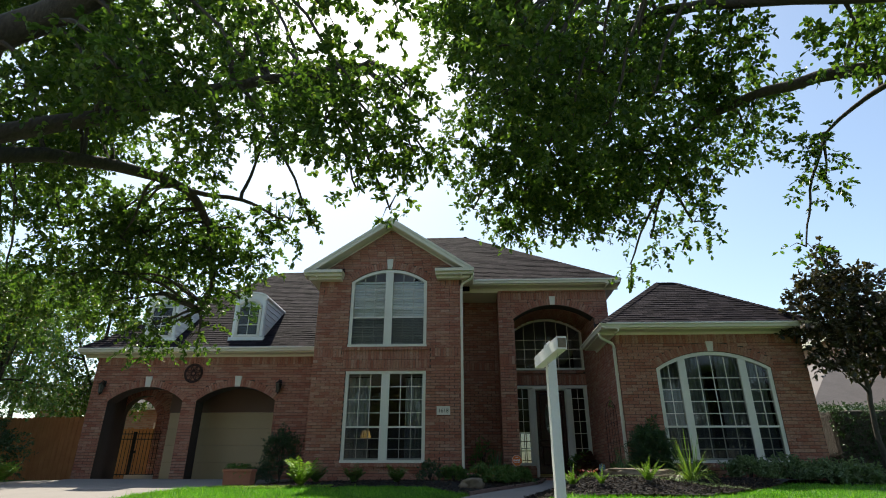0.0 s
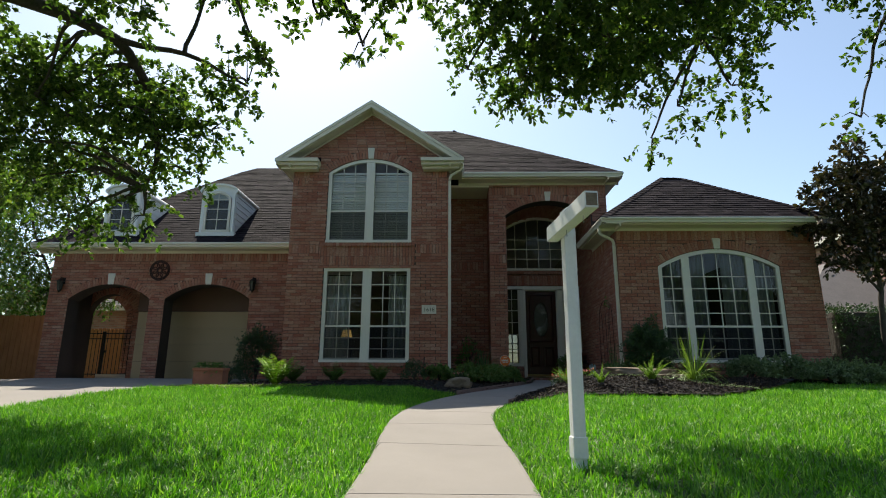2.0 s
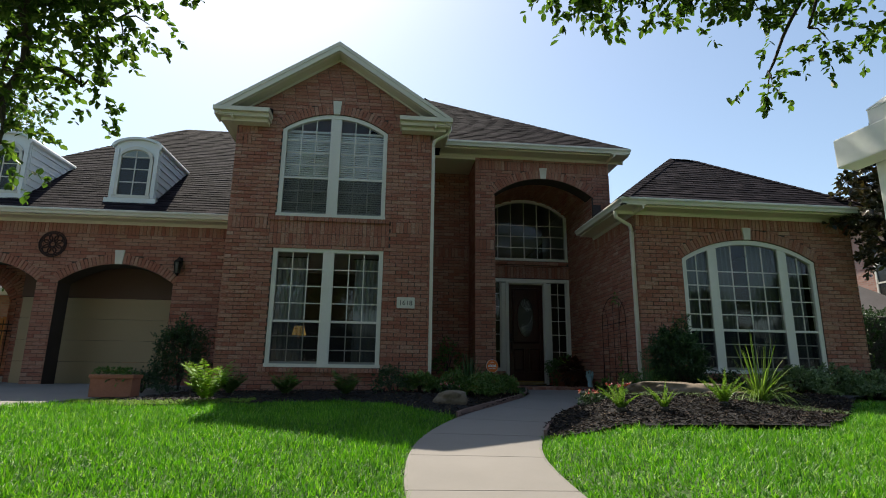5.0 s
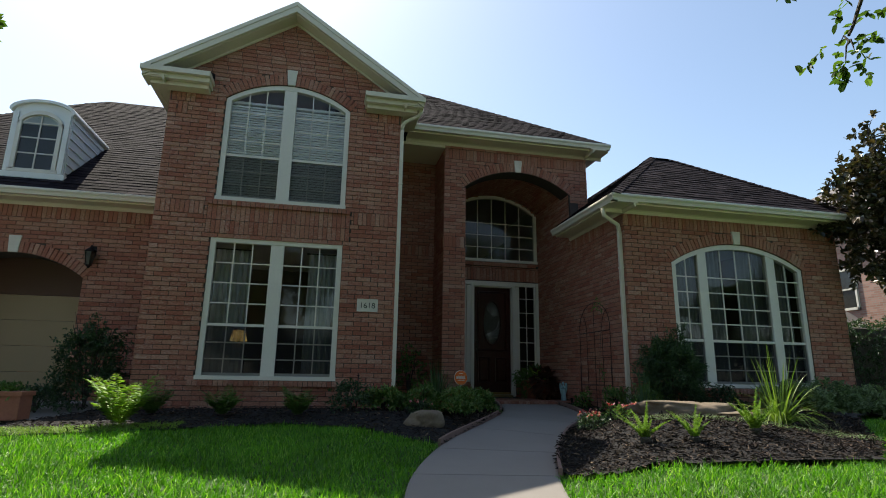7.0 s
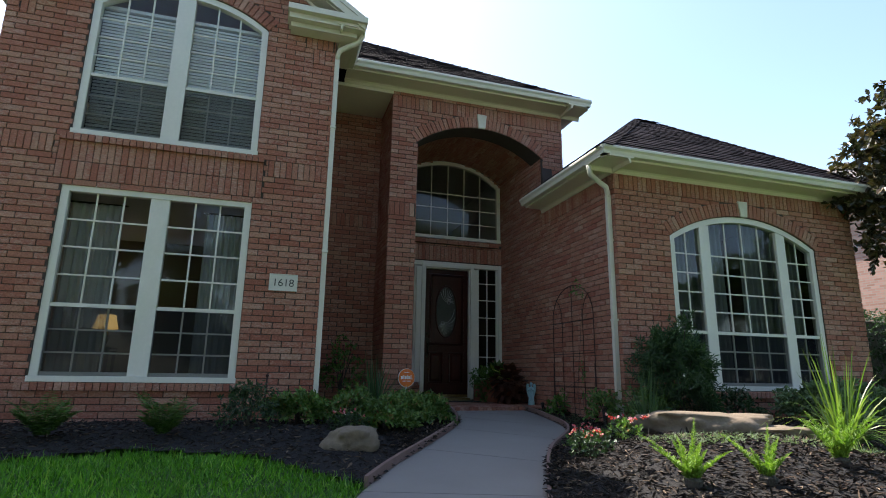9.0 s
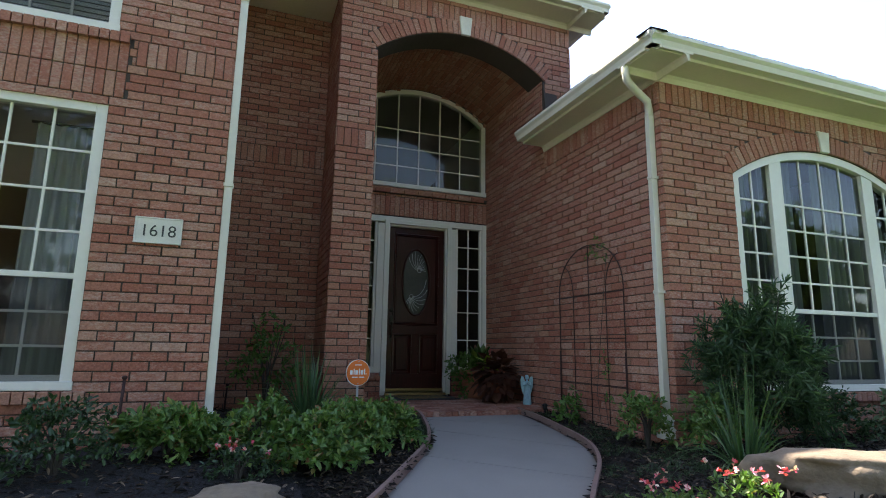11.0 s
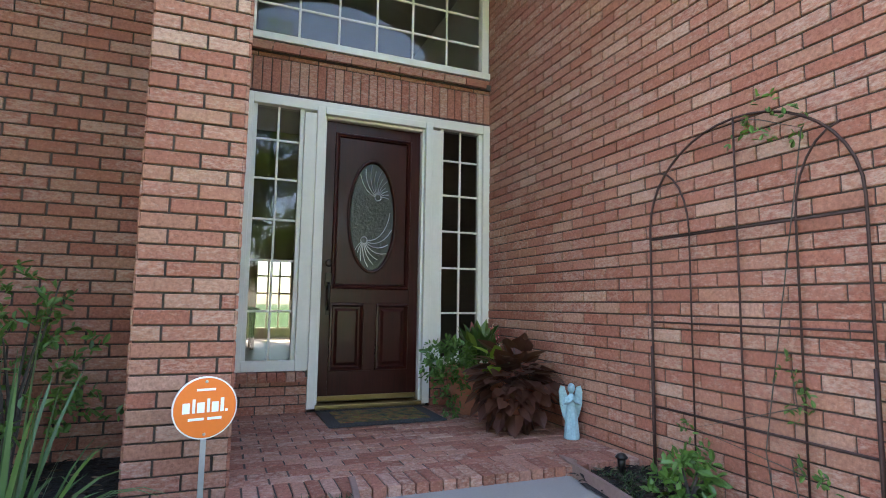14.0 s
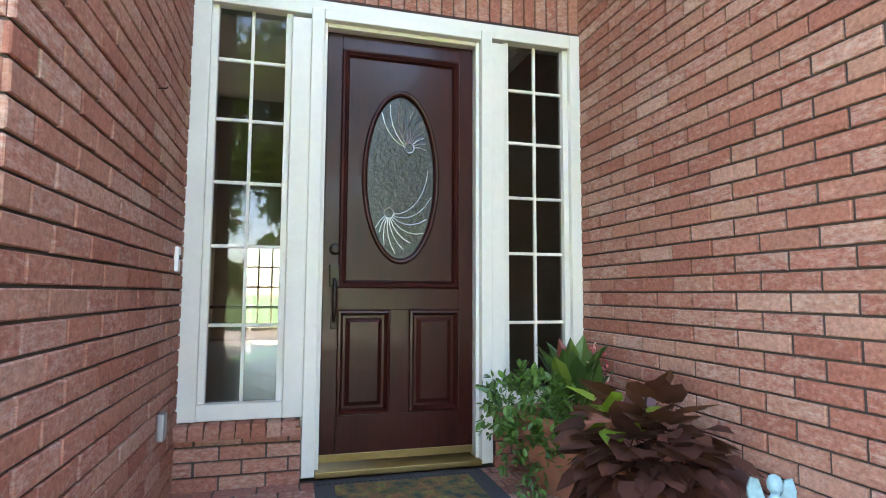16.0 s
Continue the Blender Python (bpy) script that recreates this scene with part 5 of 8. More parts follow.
# front edge: bricks on end
x = X_PR + 0.03
while x < X_SIDE - 0.03:
    paver(pf, x, 15.60 + 0.05, PZ + 0.002, 0.066, 0.22, 0.11)
    x += 0.075
y = 15.60 + 0.165 + 0.055
while y < Y_DOOR - 0.02:
    x = X_PR + (0.105 if row % 2 else 0.0)
    if row % 2:
        paver(pf, X_PR + 0.0475, y, PZ + random.uniform(-0.002, 0.003), 0.09, 0.096, 0.05)
    while x < X_SIDE - 0.02:
        ln = min(0.20, X_SIDE - 0.012 - x)
        if ln > 0.03:
            paver(pf, x + ln / 2, y, PZ + random.uniform(-0.002, 0.003), ln, 0.096, 0.05)
        x += 0.21
    y += 0.105
    row += 1
# sills of bricks on edge under the sidelights
for name_, xa, xb in (("brick_sill_west", X_PR, 1.945), ("brick_sill_east", 3.04, X_SIDE)):
    sill = plain(name_, xa + 0.002, xb, Y_DOOR - 0.05, Y_DOOR + 0.05, 1.0, 1.30, M_MORTAR_SHADED, "brick sill below a sidelight", "sill")
    x = xa + 0.04
    while x < xb - 0.02:
        paver(sill, x, Y_DOOR - 0.02, 1.372, 0.066, 0.15, 0.075, M_BRICK_P)
        x += 0.075
    for k in range(4):
        z = 1.04 + 0.0745 * (k + 1) - 0.01
        x = xa + (0.11 if k % 2 else 0.0)
        if k % 2:
            paver(sill, xa + 0.05, Y_DOOR - 0.03, z, 0.09, 0.06, 0.064, M_BRICK_P)
        while x < xb - 0.02:
            ln = min(0.219, xb - x)
            if ln > 0.03:
                paver(sill, x + ln / 2, Y_DOOR - 0.03, z, ln, 0.06, 0.064, M_BRICK_P)
            x += 0.229
# the row of bricks on edge under the transom window
lint = plain("brick_ledge", X_PR + 0.002, X_SIDE - 0.002, Y_DOOR - 0.045, Y_DOOR - 0.004, 4.075, 4.13, M_MORTAR_SHADED, "projecting brick ledge under the transom window", "sill")
x = X_PR + 0.115
while x < X_SIDE - 0.05:
    paver(lint, x, Y_DOOR - 0.03, 4.145, 0.215, 0.09, 0.062, M_BRICK_P)
    x += 0.226
steel = plain("trim_lintel", X_PR + 0.002, X_SIDE - 0.002, Y_DOOR - 0.012, Y_DOOR + 0.05, 3.722, 3.742, M_RUST, "rusty steel lintel over the door", "lintel")

# brick sills below the house windows
for nm, xa, xb, yy, zz in (("brick_sill_1", -3.40, -1.06, Y_TOWER, 1.38), ("brick_sill_2", -3.40, -1.06, Y_TOWER, 4.307), ("brick_sill_3", 4.46, 7.32, Y_RIGHT, 1.362)):
    sill = plain(nm, xa, xb, yy - 0.03, yy - 0.0005, zz - 0.085, zz - 0.02, M_MORTAR_SHADED, "brick sill under a window", "sill")
    x = xa + 0.04
    while x < xb:
        paver(sill, x, yy - 0.02, zz - 0.006, 0.066, 0.075, 0.085, M_BRICK_P)
        x += 0.0755


# keystones
def keystone(x, y, z, h, w0=0.13, w1=0.18):
    bm = bmesh.new()
    prism(bm, [(-w0 / 2, 0), (w0 / 2, 0), (w1 / 2, h), (-w1 / 2, h)], "y", -0.035, 0.02)
    bmesh.ops.bevel(bm, geom=bm.edges[:], offset=0.006, segments=1, affect="EDGES")
    ob = part("keystone", bm, M_STONE)
    ob.location = (x, y, z)
    tagged(ob, "pale cast stone keystone in a brick arch", "keystone", "keystones of the house")


keystone(X_TL + 1.97, Y_TOWER, 6.545, 0.30)
keystone(X_PL + 1.605, Y_PORCH, 5.785, 0.26)
keystone(X_SIDE + 2.24, Y_RIGHT, 3.915, 0.24)
keystone(X_GL + 1.67, Y_GARAGE, 3.475, 0.30, 0.15, 0.20)
keystone(X_GL + 4.35, Y_GARAGE, 3.475, 0.30, 0.15, 0.20)

# ---------------------------------------------------------------- fixtures on the walls
def downspout(name, x, y, z0, z1, top_pts, foot):
    d = group(name, "cream painted square downspout with a white boot", "downspout", (x, y, z0))
    bm = bmesh.new()
    soft_box(bm, -0.034, 0.034, -0.028, 0.028, 0.16, z1 - z0, 0.007)
    part("pipe", bm, M_SPOUT, d)
    bm = bmesh.new()
    tube(bm, [Vector(p) for p in top_pts], 0.037, 8)
    part("elbow", bm, M_SPOUT, d, smooth=True)
    for zz in (0.42, 0.78):
        bm = bmesh.new()
        h = z0 + (z1 - z0) * zz - z0
        soft_box(bm, -0.042, 0.042, -0.040, 0.032, h, h + 0.03, 0.004)
        part("strap", bm, M_SPOUT, d)
    bm = bmesh.new()
    soft_box(bm, -0.06, 0.06, -0.05, 0.045, 0.06, 0.20, 0.012)
    soft_box(bm, -0.075, 0.075, -0.065, 0.05, 0.0, 0.09, 0.012)
    part("boot", bm, M_LETTER, d)


downspout("downspout", X_TR + 0.045, Y_TOWER + 0.03, 1.0, 5.95, [(0, 0, 4.93), (0, -0.01, 5.0), (0.03, -0.04, 5.07), (0.14, -0.10, 5.12), (0.27, -0.18, 5.16), (0.32, -0.22, 5.24), (0.325, -0.23, 5.40)], None)
downspout("downspout", X_SIDE - 0.05, Y_RIGHT + 0.09, 0.98, 4.03, [(0, 0, 3.02), (0, 0, 3.08), (-0.04, -0.03, 3.16), (-0.2, -0.06, 3.23), (-0.33, -0.10, 3.29), (-0.35, -0.10, 3.42)], None)

pq = group("house_number_plaque", "cream stone plaque with the house number 1618", "plaque", (-0.69, Y_TOWER - 0.012, 2.53))
bm = bmesh.new()
soft_box(bm, -0.175, 0.175, -0.02, 0.0, 0.0, 0.215, 0.006)
part("plate", bm, M_STONE, pq)
bm = bmesh.new()
for c in ((-0.165, 0.165, 0.0, 0.012), (-0.165, 0.165, 0.203, 0.215)):
    soft_box(bm, c[0], c[1], -0.026, -0.018, c[2], c[3], 0.003)
for c in ((-0.175, -0.163), (0.163, 0.175)):
    soft_box(bm, c[0], c[1], -0.026, -0.018, 0.0, 0.215, 0.003)
part("border", bm, M_STONE, pq)


def words(parent, name, text, size, at, mat, turn=(90, 0, 0), depth=0.002):
    cu = bpy.data.curves.new(name, "FONT")
    cu.body, cu.size, cu.extrude, cu.align_x, cu.align_y = text, size, depth, "CENTER", "CENTER"
    tmp = bpy.data.objects.new(name, cu)
    me = bpy.data.meshes.new_from_object(tmp)
    bpy.data.objects.remove(tmp)
    ob = link_mesh(name, me, mat, parent)
    ob.matrix_local = pose(*at, *turn)
    return ob


words(pq, "number", "1618", 0.135, (0, -0.022, 0.10), M_INK_AND_SHADE)


def wall_lantern(x, y, z):
    g = group("wall_lantern", "black iron carriage lantern on the brick wall", "lantern", (x, y, z), grp="lanterns by the garage")
    bm = bmesh.new()
    soft_box(bm, -0.05, 0.05, -0.015, 0.0, -0.02, 0.16, 0.006)
    part("backplate", bm, M_IRON, g)
    bm = bmesh.new()
    tube(bm, [(0, -0.01, 0.10), (0, -0.06, 0.16), (0, -0.11, 0.15), (0, -0.12, 0.10)], 0.009, 6)
    part("arm", bm, M_IRON, g)
    bm = bmesh.new()
    lathe(bm, [(0.015, 0.12), (0.03, 0.105), (0.10, 0.05), (0.105, 0.04), (0.09, 0.04)], 6, (0, -0.12, 0))
    part("roof", bm, M_IRON, g)
    bm = bmesh.new()
    lathe(bm, [(0.05, -0.20), (0.055, -0.19), (0.085, 0.03), (0.07, 0.035)], 6, (0, -0.12, 0))
    part("glass", bm, M_OVAL, g)
    for k in range(6):
        a = 2 * math.pi * k / 6
        bm = bmesh.new()
        tube(bm, [(0.055 * math.cos(a), -0.12 + 0.055 * math.sin(a), -0.19), (0.088 * math.cos(a), -0.12 + 0.088 * math.sin(a), 0.035)], 0.006, 5)
        part("cage_bar", bm, M_IRON, g)
    bm = bmesh.new()
    lathe(bm, [(0.012, -0.26), (0.02, -0.24), (0.06, -0.205), (0.05, -0.195)], 6, (0, -0.12, 0))
    part("finial", bm, M_IRON, g)


wall_lantern(-5.50, Y_GARAGE - 0.008, 3.50)
wall_lantern(-10.75, Y_GARAGE - 0.008, 3.50)

md = group("wall_medallion", "round openwork iron medallion on the brick", "medallion", (-8.12, Y_GARAGE - 0.03, 3.86))
bm = bmesh.new()
for r in (0.27, 0.24):
    tube(bm, [(r * math.cos(a), 0, r * math.sin(a)) for a in [2 * math.pi * k / 40 for k in range(41)]], 0.014, 6)
part("rim", bm, M_RUST, md)
bm = bmesh.new()
for k in range(8):
    a = 2 * math.pi * k / 8
    cx, cz = 0.145 * math.cos(a), 0.145 * math.sin(a)
    tube(bm, [(cx + 0.085 * math.cos(b), 0, cz + 0.085 * math.sin(b)) for b in [2 * math.pi * j / 18 for j in range(19)]], 0.013, 5)
tube(bm, [(0.06 * math.cos(b), 0, 0.06 * math.sin(b)) for b in [2 * math.pi * j / 18 for j in range(19)]], 0.016, 5)
part("scrollwork", bm, M_RUST, md)


# ---------------------------------------------------------------- dormers
def dormer(x, z, y):
    """A white sided dormer with an arched window, on the garage roof."""
    g = group("dormer", "white sided dormer with an arched window on the roof", "dormer", (x, y, z), grp="dormers")
    W, H, R = 0.48, 1.27, 0.19
    bm = bmesh.new()
    front = [(-W, 0), (W, 0), (W, H)] + [(W * math.cos(t), H + R * math.sin(t)) for t in [math.pi * k / 12 for k in range(1, 12)]] + [(-W, H)]
    prism(bm, front, "y", 0.0, 0.05)
    part("front", bm, M_SIDING, g)
    for s in (-1, 1):
        for k in range(8):
            z0 = 0.0 + 0.165 * k
            y1 = 0.15 + (z0 + 0.17) / 0.78
            y0 = 0.051
            bm = bmesh.new()
            vs = [(s * (W - 0.002), y0, z0), (s * (W + 0.02), y0, z0), (s * (W + 0.02), y1, z0), (s * (W - 0.002), y1, z0),
                  (s * (W - 0.002), y0, z0 + 0.163), (s * (W + 0.004), y0, z0 + 0.163), (s * (W + 0.004), y1, z0 + 0.163), (s * (W - 0.002), y1, z0 + 0.163)]
            v = [bm.verts.new(c) for c in vs]
            for f in ((0, 3, 2, 1), (4, 5, 6, 7), (0, 1, 5, 4), (1, 2, 6, 5), (2, 3, 7, 6), (3, 0, 4, 7)):
                bm.faces.new([v[i] for i in f])
            part("siding_board", bm, M_SIDING, g)
    bm = bmesh.new()
    arc = [((W + 0.06) * math.cos(t), H + 0.02 + (R + 0.03) * math.sin(t)) for t in [math.pi * k / 14 for k in range(15)]]
    prism(bm, arc + [(p[0] * 0.93, p[1] - 0.05) for p in arc[::-1]], "y", -0.06, (H + 0.5) / 0.78)
    part("roof", bm, M_SIDING, g)
    o = dict(u0=-0.30, u1=0.30, z0=0.20, z1=1.02, rise=0.18)
    m = wall_frame((0, -0.002), (1, 0))
    m4 = pose(0, 0, 0)
    wn_ = new("window")
    wn_.parent = g
    head_strip(wn_, "window_frame", m, dict(o, u0=-0.37, u1=0.37, z1=1.06, rise=0.23), 0, 0.075, 0.0, 0.05, M_WHITE)
    for u0, u1, z0, z1 in ((-0.37, -0.30, 0.13, 1.06), (0.30, 0.37, 0.13, 1.06), (-0.40, 0.40, 0.09, 0.16)):
        bar(wn_, "window_frame", m, u0, u1, 0.0, 0.05, z0, z1, M_WHITE)
    glass_sheet(wn_, m, o, -0.30, 0.30, 0.16, None, 0.012, 0.0)
    bar(wn_, "muntin", m, -0.011, 0.011, 0.010, 0.03, 0.16, 1.19, M_WHITE, 0.003)
    for z_ in (0.46, 0.76, 1.04):
        bar(wn_, "muntin", m, -0.30, 0.30, 0.010, 0.028, z_ - 0.011, z_ + 0.011, M_WHITE, 0.003)
    # Flat dark plate on the solid front: the unlit room's shade as colour.
    bm = bmesh.new()
    box(bm, -0.30, 0.30, -0.0015, 0.0, 0.16, 1.02)
    part("painted_dark_room", bm, M_INK_AND_SHADE, wn_)
    for s in (-1, 1):
        bar(g, "pilaster", m, s * 0.425 - 0.045, s * 0.425 + 0.045, 0.0, 0.03, 0.10, H - 0.02, M_SIDING)
    bar(g, "base_board", m, -W - 0.06, W + 0.06, -0.05, 0.06, -0.03, 0.085, M_SIDING)
    return g


DORM_Y = GY0 + 0.40
dormer(-6.69, GZ + 0.78 * 0.40 - 0.02, DORM_Y)
dormer(-9.40, GZ + 0.78 * 0.40 - 0.02, DORM_Y)

# ---------------------------------------------------------------- porch things
mt = group("doormat", "black rubber doormat with a faded floral field", "doormat", (2.475, 17.19, PZ + 0.006), turn=0)
bm = bmesh.new()
soft_box(bm, -0.46, 0.46, -0.32, 0.32, 0.0, 0.010, 0.004)
part("rubber_border", bm, M_MAT_EDGE, mt)
m_, nt_, b_ = nodes_of("floral_mat")
v_ = place(nt_, (1, 1, 1), "World")
vor = nt_.nodes.new("ShaderNodeTexVoronoi")
vor.inputs["Scale"].default_value = 16
nt_.links.new(v_, vor.inputs["Vector"])
c_ = ramp(nt_, noise_tex(nt_, v_, 13, 4), [(0.34, (0.025, 0.03, 0.03)), (0.46, (0.10, 0.095, 0.025)), (0.54, (0.20, 0.075, 0.03)), (0.60, (0.22, 0.17, 0.03)), (0.70, (0.04, 0.06, 0.03))])
nt_.links.new(mix(nt_, 0.25, c_, vor.outputs["Color"], "MULTIPLY"), b_.inputs["Base Color"])
b_.inputs["Roughness"].default_value = 0.95
bump(nt_, b_, noise_tex(nt_, v_, 300, 2), 0.8, 0.003)
bm = bmesh.new()
soft_box(bm, -0.36, 0.36, -0.22, 0.22, 0.008, 0.015, 0.003)
part("floral_field", bm, m_, mt, "faded floral carpet field")
for sy in (-0.275, 0.275):
    bm = bmesh.new()
    for k in range(30):
        soft_box(bm, -0.44 + 0.0303 * k - 0.009, -0.44 + 0.0303 * k + 0.009, sy - 0.028, sy + 0.028, 0.010, 0.014, 0.002)
    part("stud_band", bm, M_MAT_EDGE, mt)

# trellis of bent rod, leaning on the side wall
tg = group("trellis", "rusty iron rod garden trellis with an arched top", "trellis", (X_SIDE - 0.05, 14.78, 1.0))
TH, TW = 1.40, 0.59


def rod(name, pts, r=0.007):
    bm = bmesh.new()
    tube(bm, pts, r, 6)
    part(name, bm, M_RUST, tg, smooth=True)


rod("arch_rod", [(0, -TW, 0)] + [(0, -TW, TH * k / 4) for k in range(1, 4)] + [(0, -TW * math.cos(t), TH + 0.50 * math.sin(t)) for t in [math.pi * k / 20 for k in range(21)]] + [(0, TW, TH * k / 4) for k in (3, 2, 1)] + [(0, TW, 0)], 0.0068)
for yy in (-0.30, 0.30):
    s_ = 1 if yy > 0 else -1
    rod("upright", [(0, yy, 0), (0, yy, TH - 0.05)] + [(0, yy + s_ * 0.23 * (1 - math.cos(t)), TH - 0.05 + 0.38 * math.sin(t)) for t in [0.25 * k for k in range(1, 7)]], 0.0056)
rod("upright", [(0, 0, 0), (0, 0, TH + 0.50)], 0.0056)
for zz in (0.38, 0.86, 1.34):
    rod("crossbar", [(0, -TW, zz), (0, TW, zz)], 0.0056)
for yy in (-TW, TW):
    rod("stake", [(-0.008, yy, -0.05), (-0.008, yy, 0.72)], 0.0085)

# garden statue: a small robed angel, one plain mesh
bm = bmesh.new()
lathe(bm, [(0.062, 0), (0.066, 0.01), (0.055, 0.08), (0.046, 0.18), (0.038, 0.26), (0.043, 0.31), (0.040, 0.34), (0.018, 0.365), (0.016, 0.375), (0.030, 0.395), (0.032, 0.42), (0.024, 0.445), (0.008, 0.455)], 20)
for s in (-1, 1):
    tube(bm, [(s * 0.04, -0.005, 0.335), (s * 0.055, -0.03, 0.29), (s * 0.02, -0.055, 0.31), (0, -0.06, 0.335)], [0.016, 0.015, 0.012, 0.01], 8)
    w_pts = [(0.015, 0.30), (0.05, 0.42), (0.085, 0.43), (0.10, 0.38), (0.095, 0.28), (0.07, 0.18), (0.05, 0.14), (0.03, 0.2)]
    prism(bm, [(s * a, b) for a, b in w_pts], "y", 0.03, 0.048)
for k in range(10):
    a = 2 * math.pi * k / 10
    tube(bm, [(0.06 * math.cos(a), 0.06 * math.sin(a), 0.005), (0.052 * math.cos(a + 0.1), 0.052 * math.sin(a + 0.1), 0.12), (0.038 * math.cos(a), 0.038 * math.sin(a), 0.25)], [0.009, 0.007, 0.003], 6)
an = part("angel_statue", bm, M_STATUE, smooth=True)
fuse = an.modifiers.new("fuse", "REMESH")
fuse.mode, fuse.voxel_size, fuse.use_smooth_shade = "VOXEL", 0.005, True
an.matrix_world = pose(3.53, 16.08, PZ + 0.002, 0, 0, -25) @ Matrix.Scale(0.82, 4)
tagged(an, "pale blue-green glazed garden angel statue on the porch", "statue")

# round yard sign on a steel stake, lettering as plain bars
sg = group("yard_sign", "round orange security yard sign on a steel stake", "sign", (1.21, 15.56, ground_z(1.2, 15.5) + 0.0), turn=12)
bm = bmesh.new()
soft_box(bm, -0.012, 0.012, -0.004, 0.004, -0.1, 0.62, 0.001)
part("stake", bm, M_GALV, sg)
for nm, r, y0, y1, mt_ in (("rim", 0.137, -0.008, 0.004, M_LETTER), ("face", 0.131, -0.0105, -0.0082, M_ORANGE)):
    bm = bmesh.new()
    prism(bm, [(r * math.cos(2 * math.pi * k / 40), 0.50 + r * math.sin(2 * math.pi * k / 40)) for k in range(40)], "y", y0, y1)
    part(nm, bm, mt_, sg)
for x0, x1, z0, z1 in ((-0.095, -0.065, 0.48, 0.525), (-0.055, -0.043, 0.48, 0.54), (-0.035, -0.004, 0.48, 0.525), (0.006, 0.018, 0.48, 0.54), (0.026, 0.055, 0.48, 0.525), (0.063, 0.078, 0.48, 0.54), (0.084, 0.095, 0.48, 0.49)):
    bm = bmesh.new()
    box(bm, x0, x1, -0.0125, -0.0107, z0, z1)
    part("white_bar", bm, M_LETTER, sg)
for x0, x1, z0, z1 in ((-0.04, 0.04, 0.575, 0.585), (-0.07, -0.005, 0.447, 0.458), (0.01, 0.07, 0.447, 0.458)):
    bm = bmesh.new()
    box(bm, x0, x1, -0.0125, -0.0107, z0, z1)
    part("small_mark", bm, M_LETTER, sg)
for zz in (0.615, 0.385):
    bm = bmesh.new()
    lathe(bm, [(0.007, 0), (0.005, 0.004)], 10)
    bm.transform(pose(0, -0.0105, zz, 90))
    part("bolt", bm, M_GALV, sg)

# doorbell and small things on the inner wall
db = group("doorbell", "small white doorbell on the brick", "doorbell", (X_PR + 0.010, 17.38, 2.20))
bm = bmesh.new()
soft_box(bm, 0, 0.02, -0.03, 0.03, -0.06, 0.06, 0.006)
part("plate", bm, M_LETTER, db)
bm = bmesh.new()
lathe(bm, [(0.012, 0), (0.010, 0.006)], 12)
bm.transform(pose(0.02, 0, 0.01, 0, 90))
part("button", bm, M_BRONZE, db)
ob_ = group("outlet_cover", "grey weatherproof outlet cover on the brick", "outlet", (X_PR + 0.010, 17.18, 1.45))
bm = bmesh.new()
soft_box(bm, 0, 0.03, -0.035, 0.035, -0.06, 0.06, 0.008)
part("cover", bm, M_GALV, ob_)
hk = group("wall_nail", "bent nail in the brick joint", "nail", (X_PR + 0.008, 16.90, 2.875))
bm = bmesh.new()
tube(bm, [(0, 0, 0), (0.035, 0, 0.003), (0.038, 0, 0.01)], 0.003, 6)
part("shank", bm, M_RUST, hk)

# sign post in the lawn
PX, PY = 0.82, 5.58
sp = group("sign_post", "white painted timber sign post with an empty arm", "post", (PX, PY, 0.50), turn=6)
bm = bmesh.new()
soft_box(bm, -0.046, 0.046, -0.046, 0.046, -0.2, 1.80, 0.006)
part("post", bm, M_POST, sp)
bm = bmesh.new()
lathe(bm, [(0.066, 1.80), (0.066, 1.805), (0.003, 1.845)], 4)
bm.transform(pose(0, 0, 0, 0, 0, 45))
part("cap", bm, M_POST, sp)
bm = bmesh.new()
soft_box(bm, -0.138, -0.048, -0.80, 0.12, 1.585, 1.70, 0.006)
part("arm", bm, M_POST, sp)
bm = bmesh.new()
soft_box(bm, -0.13, -0.056, -0.803, -0.799, 1.60, 1.685, 0.001)
part("end_grain", bm, M_ROCK, sp, "weathered bare end grain")
for y_ in (-0.25, -0.62):
    bm = bmesh.new()
    tube(bm, [(-0.09, y_, 1.585), (-0.09, y_, 1.565), (-0.09, y_ + 0.012, 1.55), (-0.09, y_, 1.535), (-0.09, y_ - 0.012, 1.545)], 0.003, 6)
    part("eye_hook", bm, M_GALV, sp)
bm = bmesh.new()
soft_box(bm, -0.054, 0.054, -0.054, 0.054, -0.05, 0.10, 0.006)
part("base_sleeve", bm, M_POST, sp)


# ---------------------------------------------------------------- planting helpers
rng = np.random.default_rng(7)


def unit(a):
    return a / np.maximum(np.linalg.norm(a, axis=1, keepdims=True), 1e-9)


